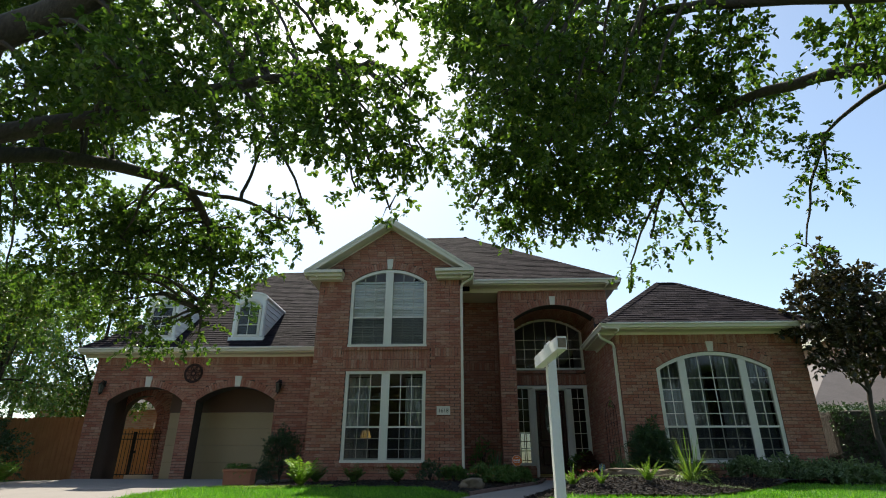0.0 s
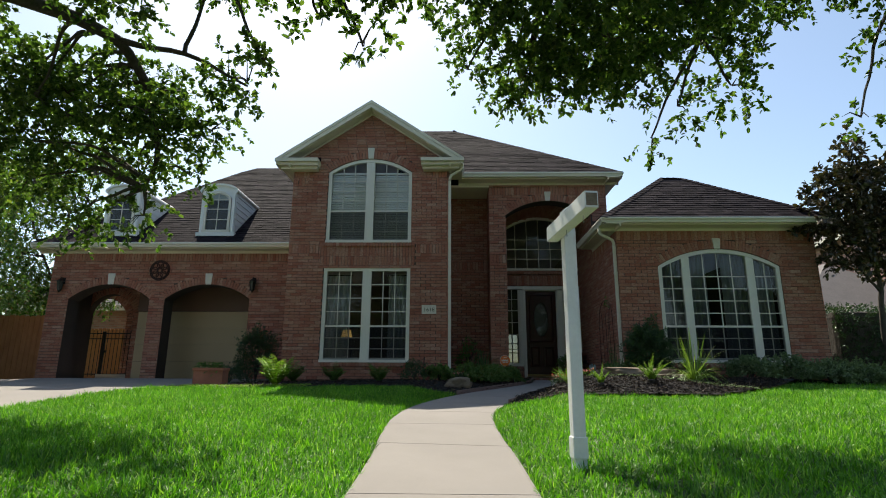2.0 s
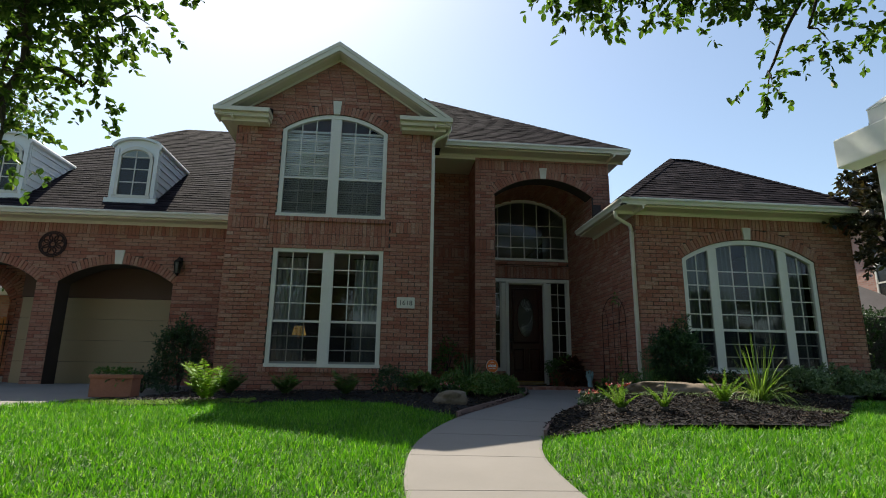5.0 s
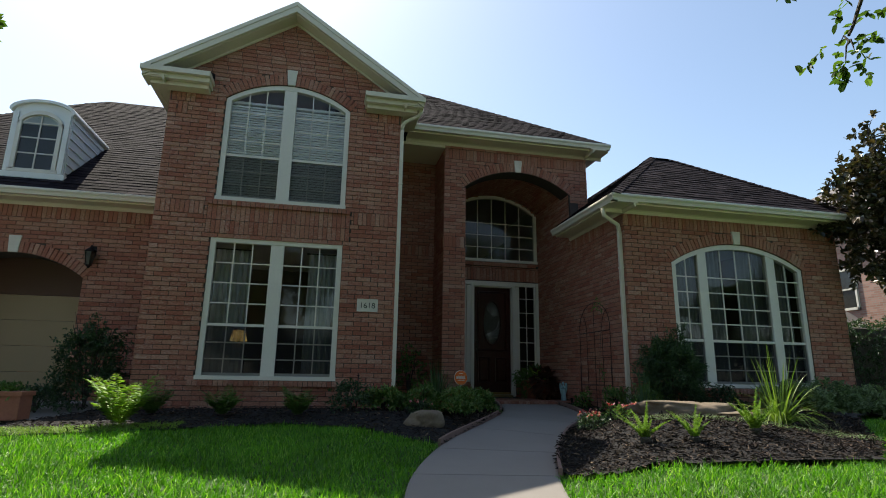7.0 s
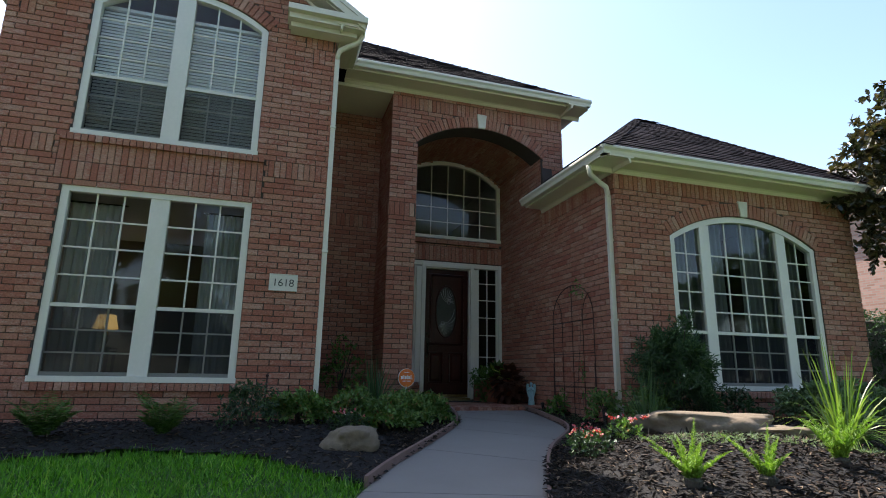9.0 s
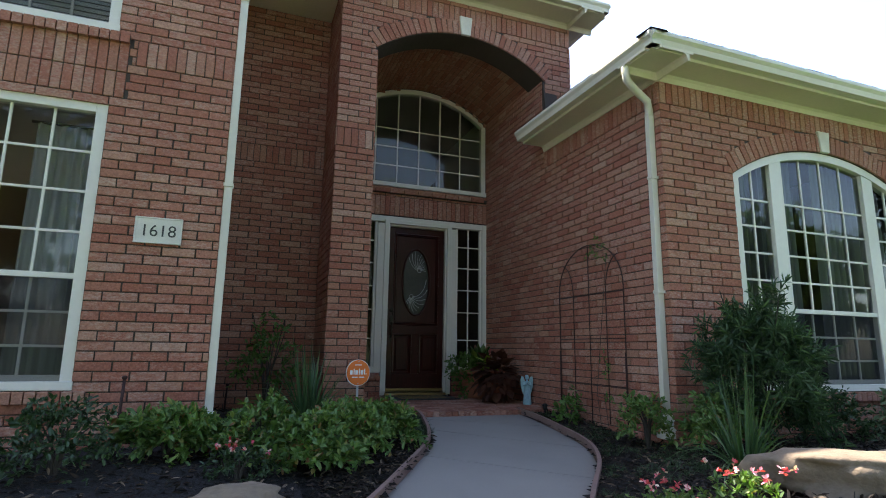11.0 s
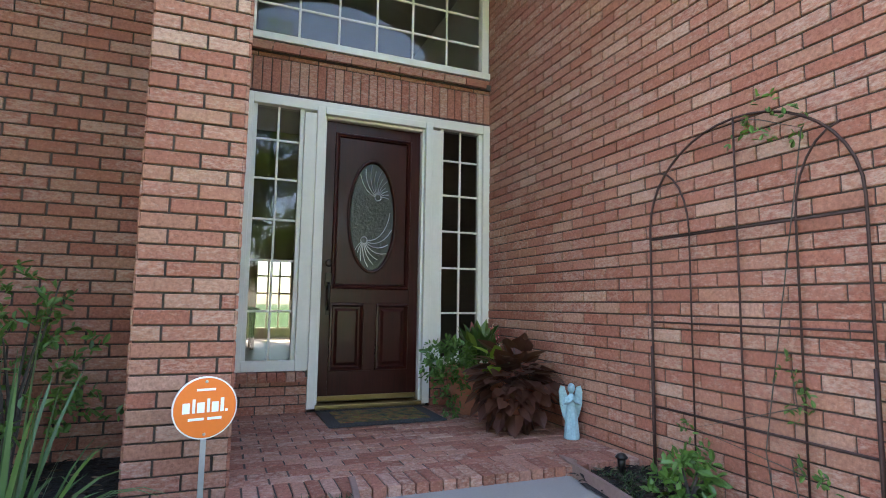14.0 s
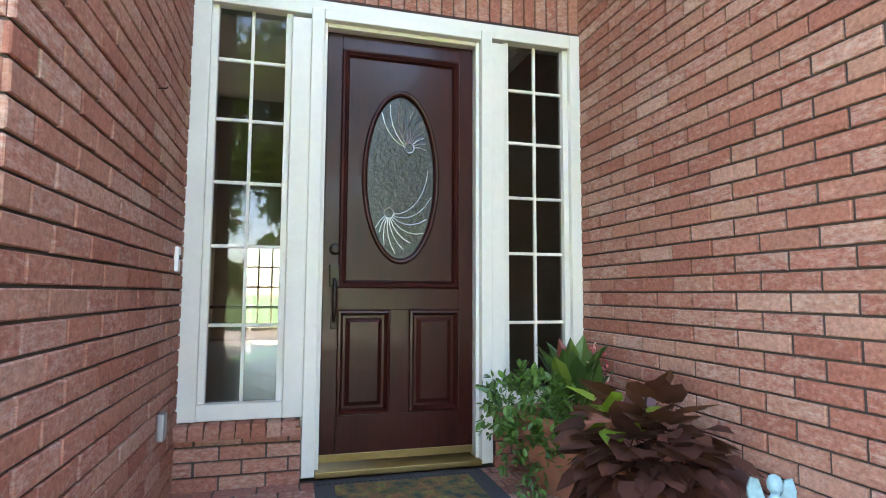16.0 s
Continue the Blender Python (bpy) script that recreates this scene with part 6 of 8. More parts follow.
def leaf_arrays(p, d, size, ratio=0.45, fold=0.12, seed_up=(0, 0, 1), twist=1.0, outline=(0.34, 0.86, 0.72, 0.80)):
    """Folded six-cornered leaves at p, pointing along d, of lengths size; outline: place and width of the two shoulders."""
    n = len(p)
    d = unit(d)
    up = np.asarray(seed_up, float)[None, :] + rng.normal(0, 0.5 * twist, (n, 3))
    s = unit(np.cross(d, up))
    nn = np.cross(s, d)
    L = np.asarray(size).reshape(-1, 1) * np.ones((n, 1))
    a0, w0, a1, w1 = outline
    lift, half = nn * L * fold, s * L * ratio * 0.5
    v = np.stack([p, p + d * L * a0 + half * w0 + lift, p + d * L * a1 + half * w1 + lift, p + d * L, p + d * L * a1 - half * w1 + lift, p + d * L * a0 - half * w0 + lift], 1)
    base = np.arange(n)[:, None] * 6
    f = np.concatenate([base + np.array([[0, 1, 2, 3]]), base + np.array([[0, 3, 4, 5]])], 0)
    return v.reshape(-1, 3), f


def blade_arrays(p, d, length, width, droop, seg=3):
    """Tapering strap leaves that rise along d and bow over."""
    n = len(p)
    d = unit(d)
    side = unit(np.cross(d, np.array([[0, 0, 1.0]]) + rng.normal(0, 0.2, (n, 3))))
    L, W, D = [np.asarray(a).reshape(-1, 1) * np.ones((n, 1)) for a in (length, width, droop)]
    rows = []
    for k in range(seg + 1):
        t = k / seg
        c = p + d * L * t + np.array([[0, 0, -1.0]]) * D * L * t * t
        w = W * (1 - t) ** 0.6 * 0.5 + 0.0004
        rows += [c - side * w, c + side * w]
    v = np.stack(rows, 1)
    m = 2 * (seg + 1)
    base = np.arange(n)[:, None] * m
    f = np.concatenate([base + np.array([[2 * k, 2 * k + 1, 2 * k + 3, 2 * k + 2]]) for k in range(seg)], 0)
    return v.reshape(-1, 3), f


def merge(parts):
    V, F, k = [], [], 0
    for v, f in parts:
        V.append(v)
        F.append(f + k)
        k += len(v)
    return np.concatenate(V), np.concatenate(F)


def sprigs(q, d, length, leaves, leaf, droop=0.6, ratio=0.52):
    """Twigs at q along d, each with a number of leaves round it."""
    n = len(q)
    d = unit(d)
    t = rng.uniform(0.05, 1.0, (n, leaves, 1))
    L = np.asarray(length).reshape(-1, 1, 1) * np.ones((n, 1, 1))
    c = q[:, None, :] + d[:, None, :] * L * t + np.array([0, 0, -1.0]) * L * droop * t * t
    ld = unit((d[:, None, :] * 0.6 + rng.normal(0, 0.75, (n, leaves, 3)) + np.array([0, 0, -0.2])).reshape(-1, 3))
    size = leaf * rng.uniform(0.6, 1.25, n * leaves)
    return leaf_arrays(c.reshape(-1, 3), ld, size, ratio, 0.10)


# ---------------------------------------------------------------- drive, beds, lawn
def drive_z(x, y):
    return ground_z(x, y) + 0.015


dv = group("pavement_drive", "pale concrete driveway leading to the carport arches", "driveway", kind="structure")
DRIVE_E = spline([(-6.0, -14.0), (-6.0, 6.0), (-6.0, 8.6), (-6.15, 11.2), (-5.7, 12.2), (-4.9, 13.0), (-4.6, 14.2), (-4.6, 15.88)], 6)
ys_ = [p[1] for p in DRIVE_E]
xs_ = [p[0] for p in DRIVE_E]


def drive_edge(y):
    return float(np.interp(y, ys_, xs_))


for y0, y1 in ((-14, -8), (-8, -2), (-2, 3.5), (3.5, 8.5), (8.5, 12.6), (12.6, 15.85), (15.85, 21.0)):
    for s0, s1 in ((0.0, 0.5), (0.5, 1.0)):
        bm = bmesh.new()
        rows = []
        for k in range(9):
            y = y0 + 0.006 + (y1 - y0 - 0.012) * k / 8
            xr = drive_edge(min(y, 15.8)) if y < 15.86 else -4.7
            xl = -11.9 if y < 15.0 else -10.95
            xa, xb = xl + (xr - xl) * s0 + 0.005, xl + (xr - xl) * s1 - 0.005
            rows.append([bm.verts.new((xa + (xb - xa) * i / 4, y, drive_z(0, y))) for i in range(5)])
        for r0, r1 in zip(rows, rows[1:]):
            for i in range(4):
                bm.faces.new((r0[i], r0[i + 1], r1[i + 1], r1[i]))
        ext = bmesh.ops.extrude_face_region(bm, geom=bm.faces[:])
        for v in ext["geom"]:
            if isinstance(v, bmesh.types.BMVert):
                v.co.z -= 0.1
        part("slab", bm, M_CONC, dv)

LWX, LWY = [p[0] for p in WALK_L], [p[1] for p in WALK_L]
RWX, RWY = [p[0] for p in WALK_R], [p[1] for p in WALK_R]


def bed_front_left(x):
    return np.interp(x, [-7, -5.6, -4.5, -3.3, -1.8, -0.8, -0.2, 0.2], [13.4, 12.35, 11.9, 12.25, 12.7, 12.35, 11.75, 11.4])


def bed_front_right(x):
    return np.interp(x, [0.6, 1.2, 2.2, 3.0, 3.8, 4.6, 6.2, 8.9, 12], [10.2, 9.7, 9.6, 9.6, 9.65, 10.3, 12.0, 13.5, 14.5])


def zone(x, y):
    """Where a point lies: 0 walk or drive or house, 1 lawn, 2 bed."""
    wl, wr = np.interp(y, LWY, LWX), np.interp(y, RWY, RWX)
    on_walk = (x > wl - 0.01) & (x < wr + 0.01) & (y < 15.7)
    on_drive = (x < np.interp(y, ys_, xs_)) & (x > -11.95)
    left, right = x <= wl, x >= wr
    house = (y > 13.55) & (x > X_SIDE) & (x < X_RR) | (y > 14.55) & (x > X_TL) & (x < X_TR) | (y > 15.55) & (x > 1.25) & (x < X_SIDE) | (y > 17.1)
    bed = (left & (x > -6) & (y > bed_front_left(x)) | right & (x < 9.5) & (y > bed_front_right(x))) & ~on_drive
    z = np.where(on_walk | on_drive | house, 0, np.where(bed, 2, 1))
    return z


def cells(name, x0, x1, y0, y1, step, zf, mat, label, cat, which, parent=None):
    xs, ys = np.arange(x0, x1, step), np.arange(y0, y1, step)
    bm, vs = bmesh.new(), {}
    X, Y = np.meshgrid(xs + step / 2, ys + step / 2)
    Z = zone(X, Y)
    for j, y in enumerate(ys):
        for i, x in enumerate(xs):
            if Z[j, i] != which:
                continue
            q = []
            for a, b in ((i, j), (i + 1, j), (i + 1, j + 1), (i, j + 1)):
                if (a, b) not in vs:
                    px, py = x0 + a * step, y0 + b * step
                    vs[(a, b)] = bm.verts.new((px, py, zf(px, py)))
                q.append(vs[(a, b)])
            bm.faces.new(q)
    ob = part(name, bm, mat, smooth=True)
    return tagged(ob, label, cat, kind="structure")


cells("ground_bed_left", -6.0, 2.0, 11.0, 17.3, 0.1, bed_z, M_MULCH, "dark mulched garden bed in front of the house", "garden bed", 2)
cells("ground_bed_right", 0.4, 9.6, 9.0, 15.8, 0.1, bed_z, M_MULCH, "dark mulched garden bed beside the walk", "garden bed", 2)


def lawn_z(x, y):
    return lawn_lift(x, y) + ground_z(x, y)


cells("ground_lawn_right", 0.2, 12.0, -4.0, 14.6, 0.1, lambda x, y: lawn_z(x, y) - 0.005, M_SOIL, "green lawn rising beside the walk", "lawn", 1)
cells("ground_lawn_left", -6.2, 0.2, -4.0, 13.2, 0.1, lambda x, y: lawn_z(x, y) - 0.005, M_SOIL, "green lawn between the walk and the drive", "lawn", 1)


def scatter(n, x0, x1, y0, y1, which, margin=0.0):
    x, y = rng.uniform(x0, x1, n), rng.uniform(y0, y1, n)
    k = zone(x, y) == which
    return x[k], y[k]


def lawn(name, n, x0, x1, y0, y1, hgt, wid):
    x, y = scatter(n, x0, x1, y0, y1, 1)
    bedward = np.abs(rng.normal(0, 0.05, len(y)))
    y = np.where(zone(x, y + bedward) > 0, y + bedward, y)
    wl, wr = np.interp(y, LWY, LWX), np.interp(y, RWY, RWX)
    tt = np.where(x > (wl + wr) / 2, np.clip(x - wr, 0, 1), np.clip((wl - x) / 1.2, 0, 1) * 0.45)
    up = np.clip((y - 14.6) / 2, 0, 1)
    z = (-0.03 + 0.064 * y) * (1 - up) + 0.97 * up + 0.17 * tt * tt * (3 - 2 * tt) * np.clip((14.0 - y) / 2, 0, 1) - 0.01
    p = np.stack([x, y, z], 1)
    tuft = np.sin(x * 5.1 + 1.3 * np.sin(y * 3.7)) * np.sin(y * 4.3 + np.sin(x * 2.9))
    d = np.stack([rng.normal(0, 0.5, len(x)), rng.normal(0, 0.5, len(x)), np.ones(len(x))], 1)
    v, f = blade_arrays(p, d, hgt * rng.uniform(0.6, 1.3, len(x)) * (1 + 0.25 * tuft), wid, rng.uniform(0.1, 0.45, len(x)), 2)
    ob = mesh_np(name, v, f, M_GRASS)
    tagged(ob, "bright green lawn grass, freshly grown", "grass", kind="stuff")


lawn("grass", 190000, -6.3, 0.2, 1.5, 13.0, 0.095, 0.0095)
lawn("grass", 165000, 0.3, 7.0, 1.5, 12.5, 0.095, 0.0095)
lawn("grass", 30000, 7.0, 13.0, 3.0, 14.5, 0.09, 0.012)
lawn("grass", 16000, -16.0, -11.9, 4.0, 15.0, 0.09, 0.012)


def chips(name, n, x0, x1, y0, y1):
    x, y = scatter(n, x0, x1, y0, y1, 2)
    z = np.array([bed_z(a, b) for a, b in zip(x, y)])
    p = np.stack([x, y, z + rng.uniform(0.0, 0.014, len(x))], 1)
    d = np.stack([rng.normal(0, 1, len(x)), rng.normal(0, 1, len(x)), rng.normal(0, 0.25, len(x))], 1)
    v, f = leaf_arrays(p, d, rng.uniform(0.02, 0.075, len(x)), 0.28, 0.08)
    tagged(mesh_np(name, v, f, M_CHIP), "shredded bark mulch strewn over the bed", "mulch", kind="stuff")


chips("mulch", 60000, 0.5, 6.0, 9.4, 15.6)
chips("mulch", 26000, -6.0, 2.0, 11.4, 17.0)


def edging(name, pts, h=0.085, t=0.035):
    """A low edging strip that follows the bed."""
    bm, rows = bmesh.new(), []
    for i, (x, y) in enumerate(pts):
        a, b = pts[max(i - 1, 0)], pts[min(i + 1, len(pts) - 1)]
        d = Vector((b[0] - a[0], b[1] - a[1], 0)).normalized()
        s = Vector((-d.y, d.x, 0)) * t / 2
        z = ground_z(x, y)
        c = Vector((x, y, 0))
        rows.append([bm.verts.new(q) for q in (c - s + Vector((0, 0, z - 0.05)), c - s * 0.85 + Vector((0, 0, z + h)), c + s * 0.85 + Vector((0, 0, z + h + 0.002)), c + s + Vector((0, 0, z - 0.05)))])
    for a, b in zip(rows, rows[1:]):
        for k in range(3):
            bm.faces.new((a[k], a[k + 1], b[k + 1], b[k]))
    bm.faces.new(rows[0])
    bm.faces.new(rows[-1][::-1])
    tagged(part(name, bm, M_EDGE), "weathered reddish-brown garden edging along the bed", "edging")


edging("bed_edging", [(x - 0.02, y) for x, y in WALK_L[46:]])
edging("bed_edging", [(x + 0.02, y) for x, y in WALK_R[37:]] + [(3.2, 15.58)])


# ---------------------------------------------------------------- plants
def plant(name, label, cat, x, y, grp="", z=None):
    return group(name, label, cat, (x, y, bed_z(x, y) if z is None else z), grp=grp)


def foxtail_fern(x, y, s=1.0, n=9):
    g = plant("foxtail_fern", "bright green foxtail fern with upright plumes", "fern", x, y, "foxtail ferns in the bed")
    parts_ = []
    for k in range(n):
        a = 2 * math.pi * k / n + rng.uniform(-0.35, 0.35)
        lean = 0.12 if k == 0 else rng.uniform(0.3, 1.0)
        L = s * (0.50 if k == 0 else rng.uniform(0.28, 0.46))
        m = 340
        t = np.linspace(0.04, 1, m)
        stem = np.stack([np.cos(a) * lean * L * t ** 1.2, np.sin(a) * lean * L * t ** 1.2, L * t * (1 - 0.22 * lean * t)], 1)
        ang = rng.uniform(0, 2 * np.pi, m)
        d = np.stack([np.cos(ang), np.sin(ang), rng.uniform(0.5, 1.3, m)], 1)
        parts_.append(leaf_arrays(stem, d, (s * 0.062 * (1.02 - t) ** 0.75 + 0.006) * rng.uniform(0.7, 1.1, m), 0.17, 0.02))
    mesh_np("foliage", *merge(parts_), M_FERN, g)
    bm = bmesh.new()
    lathe(bm, [(0.05, -0.02), (0.06, 0.03), (0.02, 0.06)], 8)
    part("crown", bm, M_BARK, g)


def sword_fern(x, y, s=1.0, n=22, mat=None, label="large arching sword fern, sunlit green"):
    g = plant("sword_fern", label, "fern", x, y, "sword ferns")
    parts_, bm = [], bmesh.new()
    for k in range(n):
        a = 2 * math.pi * k / n + rng.uniform(-0.2, 0.2)
        L, up = s * rng.uniform(0.55, 0.85), rng.uniform(0.75, 1.6)
        m = 26
        t = np.linspace(0.08, 1, m)
        c = np.stack([np.cos(a) * L * t * 0.62, np.sin(a) * L * t * 0.62, L * (up * t - 0.42 * up * t * t)], 1)
        tube(bm, [tuple(c[i]) for i in (0, 8, 16, 25)], [0.004, 0.003, 0.002, 0.001], 4, False)
        side = np.array([-np.sin(a), np.cos(a), 0.0])
        fwd = np.array([np.cos(a), np.sin(a), 0.0])
        for sg_ in (-1, 1):
            d = side[None] * sg_ + fwd[None] * 0.45 + np.array([[0, 0, 0.15]]) + rng.normal(0, 0.12, (m, 3))
            parts_.append(leaf_arrays(c, d, s * 0.125 * np.sin(np.pi * np.clip(t * 0.9 + 0.12, 0, 1)) + 0.01, 0.33, 0.05, twist=0.3))
    part("woody_base", bm, mat or M_FERN, g)
    mesh_np("foliage", *merge(parts_), mat or M_FERN, g)


def shrub(name, label, x, y, rx, rz, mat, n, leaf, z=None, ratio=0.5, grp="", lift=0.12, stems=7, twig=0.16, leaves=9):
    """A bush: stems that fork from the ground, and leafy twigs over an uneven crown."""
    g = plant(name, label, "shrub", x, y, grp, z)
    bm = bmesh.new()
    for k in range(stems):
        a = 2 * math.pi * k / stems + rng.uniform(-0.4, 0.4)
        r = rx * rng.uniform(0.35, 0.75)
        tube(bm, [(0, 0, -0.03), (r * 0.3 * math.cos(a), r * 0.3 * math.sin(a), lift + rz * 0.5), (r * math.cos(a), r * math.sin(a), lift + rz * rng.uniform(0.9, 1.5))], [0.012, 0.008, 0.004], 5)
    part("woody_base", bm, M_BARK, g)["kind"] = "stuff"
    u = unit(rng.normal(0, 1, (n, 3)))
    u[:, 2] = np.abs(u[:, 2]) * 1.3 - 0.35
    lump = 1 + 0.22 * np.sin(u[:, 0] * 5 + x) * np.sin(u[:, 1] * 5 + y) + 0.15 * np.sin(u[:, 2] * 7 + x * 3)
    r = rng.uniform(0.55, 1.0, (n, 1)) * lump[:, None]
    q = u * r * np.array([[rx, rx, rz]]) + np.array([[0, 0, lift + rz * 0.4]])
    q[:, 2] = np.maximum(q[:, 2], 0.02)
    d = u + np.array([[0, 0, 0.35]]) + rng.normal(0, 0.35, (n, 3))
    v, f = sprigs(q, d, twig * rng.uniform(0.6, 1.2, n), leaves, leaf, 0.3, ratio)
    mesh_np("foliage", v, f, mat, g)
    return g


def strap_clump(label, x, y, n, L, mat, w=0.014, z=None, droop=0.75, name="strap_leaf_clump"):
    g = plant(name, label, "plant", x, y, "strap-leaved clumps", z)
    a = rng.uniform(0, 2 * np.pi, n)
    lean = rng.uniform(0.05, 1.15, n)
    p = np.stack([np.cos(a) * 0.07 * rng.uniform(0, 1, n), np.sin(a) * 0.07 * rng.uniform(0, 1, n), np.zeros(n) - 0.01], 1)
    d = np.stack([np.cos(a) * lean, np.sin(a) * lean, np.ones(n)], 1)
    mesh_np("leaf_tuft", *blade_arrays(p, d, L * rng.uniform(0.55, 1.15, n), w, droop * lean, 6), mat, g)
    bm = bmesh.new()
    lathe(bm, [(0.07, -0.03), (0.08, 0.01), (0.03, 0.05)], 8)
    part("crown", bm, mat, g)


def rock(x, y, sx, sy, sz, turn, label):
    bm = bmesh.new()
    bmesh.ops.create_icosphere(bm, subdivisions=4, radius=1)
    off = Vector((x * 3.1, y * 1.7, 0))
    for v in bm.verts:
        n1 = noise.noise(v.co * 1.1 + off) * 0.45 + noise.noise(v.co * 2.9 + off) * 0.22 + noise.noise(v.co * 8 + off) * 0.05
        v.co *= 1 + n1
        if v.co.z > 0.45:
            v.co.z = 0.45 + (v.co.z - 0.45) * 0.3
        v.co = Vector((v.co.x * sx, v.co.y * sy, v.co.z * sz))
    ob = part("garden_rock", bm, M_ROCK, smooth=True)
    ob.matrix_world = pose(x, y, bed_z(x, y) + sz * 0.25, 0, 0, turn)
    tagged(ob, label, "rock", "rocks in the beds")


foxtail_fern(1.73, 10.27, 0.80, 9)
foxtail_fern(2.20, 10.17, 0.72, 8)
foxtail_fern(3.05, 10.35, 0.95, 11)
sword_fern(-3.65, 12.5, 0.9, 26)
sword_fern(-11.4, 13.8, 0.9)
for fx, fy in ((-3.55, 13.4), (-2.62, 13.15), (-1.66, 13.1)):
    sword_fern(fx, fy, 0.62, 20, M_POTLEAF, "dark green fern in the shade below the window")
rock(0.02, 12.75, 0.26, 0.19, 0.21, 10, "tan field rock lying in the mulch beside the walk")
rock(3.25, 11.75, 0.62, 0.30, 0.24, -8, "large flat tan field rock behind the ferns")
rock(3.85, 11.5, 0.45, 0.24, 0.13, 12, "low tan field rock behind the ferns")

for i, (x, y, r, h) in enumerate(((-0.42, 14.0, 0.28, 0.19), (0.20, 13.95, 0.33, 0.20), (0.80, 14.0, 0.30, 0.19), (1.16, 14.3, 0.26, 0.17), (0.50, 13.6, 0.26, 0.16))):
    shrub("nandina_bush", "low green nandina bush with reddish tips", x, y, r, h, M_NANDINA, 230, 0.058, grp="nandina bushes", stems=9, twig=0.13, leaves=11, lift=0.06)
shrub("nandina_bush", "small green nandina bush beside the downspout", 3.38, 13.68, 0.18, 0.20, M_NANDINA, 90, 0.055, grp="nandina bushes")
shrub("nandina_bush", "yellow-green nandina bush at the house corner", 3.60, 13.05, 0.25, 0.22, M_NANDINA, 170, 0.055, grp="nandina bushes", leaves=11)
shrub("young_holly", "thin dark green shrub against the brick recess", 0.32, 16.2, 0.34, 0.62, M_POTLEAF, 95, 0.06, lift=0.15, stems=7, twig=0.15)
shrub("podocarpus_bush", "tall dark green needle-leaved bush before the window", 3.98, 13.02, 0.36, 0.86, M_PODO, 400, 0.085, ratio=0.15, lift=0.08, stems=9, twig=0.24, leaves=30)
shrub("clipped_bush", "rounded dark green bush beside the garage", -4.85, 14.75, 0.46, 0.88, M_DARKLEAF, 900, 0.05, lift=0.1, stems=12)
shrub("low_bush", "dark low bush at the foot of the wall", -5.3, 14.3, 0.42, 0.18, M_DARKLEAF, 220, 0.05, lift=0.05)
shrub("low_bush", "dark low bush under the front window", -0.95, 13.55, 0.26, 0.22, M_DARKLEAF, 150, 0.045, lift=0.05)
shrub("low_bush", "small dark bush under the arched window", 4.95, 13.15, 0.28, 0.22, M_DARKLEAF, 170, 0.045, lift=0.06)
shrub("seedling", "small green seedling against the trellis", 3.42, 14.95, 0.14, 0.14, M_POTLEAF, 26, 0.07, lift=0.03, stems=4, twig=0.1)
for x, y, r in ((5.9, 12.75, 0.42), (6.8, 12.95, 0.45), (7.6, 13.0, 0.42), (8.3, 13.1, 0.4)):
    shrub("grey_bush", "grey-green grassy bush under the arched window", x, y, r, 0.26, M_GREYLEAF, 240, 0.07, grp="grey bushes", lift=0.04, twig=0.2, leaves=12)
strap_clump("dark green strap-leaved clump beside the entry pillar", 0.64, 14.95, 190, 1.0, M_LIRIOPE, 0.022, droop=1.2)
strap_clump("dark green strap-leaved clump in the mulched bed", 3.14, 12.48, 110, 0.8, M_LIRIOPE, 0.014, droop=0.9)
strap_clump("bright sunlit strap-leaved clump in the bed", 4.02, 11.05, 150, 0.95, M_YELLOWGRASS, 0.016, droop=0.9)
for x, y, m_ in ((2.05, 12.0, M_NANDINA), (1.85, 11.55, M_DARKLEAF), (0.05, 13.35, M_DARKLEAF), (2.3, 11.75, M_NANDINA)):
    g_ = shrub("flowering_annual", "small bedding plant with red and pink flowers", x, y, 0.18, 0.10, m_, 60, 0.035, grp="bedding flowers", lift=0.02, stems=4, twig=0.07)
    n_ = 14
    q_ = np.stack([rng.uniform(-0.17, 0.17, n_), rng.uniform(-0.17, 0.17, n_), rng.uniform(0.16, 0.22, n_)], 1)
    parts_ = [leaf_arrays(np.repeat(q_, 5, 0), rng.normal(0, 1, (n_ * 5, 3)) + np.array([[0, 0, 0.4]]), 0.024, 0.8, 0.1)]
    mesh_np("blossom", *merge(parts_), M_PETAL, g_)


def tufts(name, n, x0, x1, y0, y1, mat, h, per, label, keep):
    x, y = scatter(n, x0, x1, y0, y1, 2)
    k = keep(x, y)
    x, y = x[k], y[k]
    z = np.array([bed_z(a, b) for a, b in zip(x, y)])
    p = np.repeat(np.stack([x, y, z], 1), per, 0) + np.concatenate([rng.normal(0, 0.02, (len(x) * per, 2)), np.zeros((len(x) * per, 1))], 1)
    d = np.stack([rng.normal(0, 0.6, len(p)), rng.normal(0, 0.6, len(p)), np.ones(len(p))], 1)
    v, f = blade_arrays(p, d, h * rng.uniform(0.6, 1.2, len(p)), 0.004, rng.uniform(0.3, 0.8, len(p)), 3)
    tagged(mesh_np(name, v, f, mat), label, "groundcover", kind="stuff")


tufts("mondo_grass", 900, 1.9, 3.6, 12.6, 15.6, M_DARKLEAF, 0.10, 14, "dark green mondo grass tufts in the mulch", lambda x, y: (x > np.interp(y, RWY, RWX) + 0.1) & (np.sin(x * 7) * np.sin(y * 6) > -0.2))
tufts("mondo_grass", 600, 0.9, 2.0, 14.3, 15.6, M_DARKLEAF, 0.10, 16, "dark green mondo grass beside the porch", lambda x, y: x > 1.35)
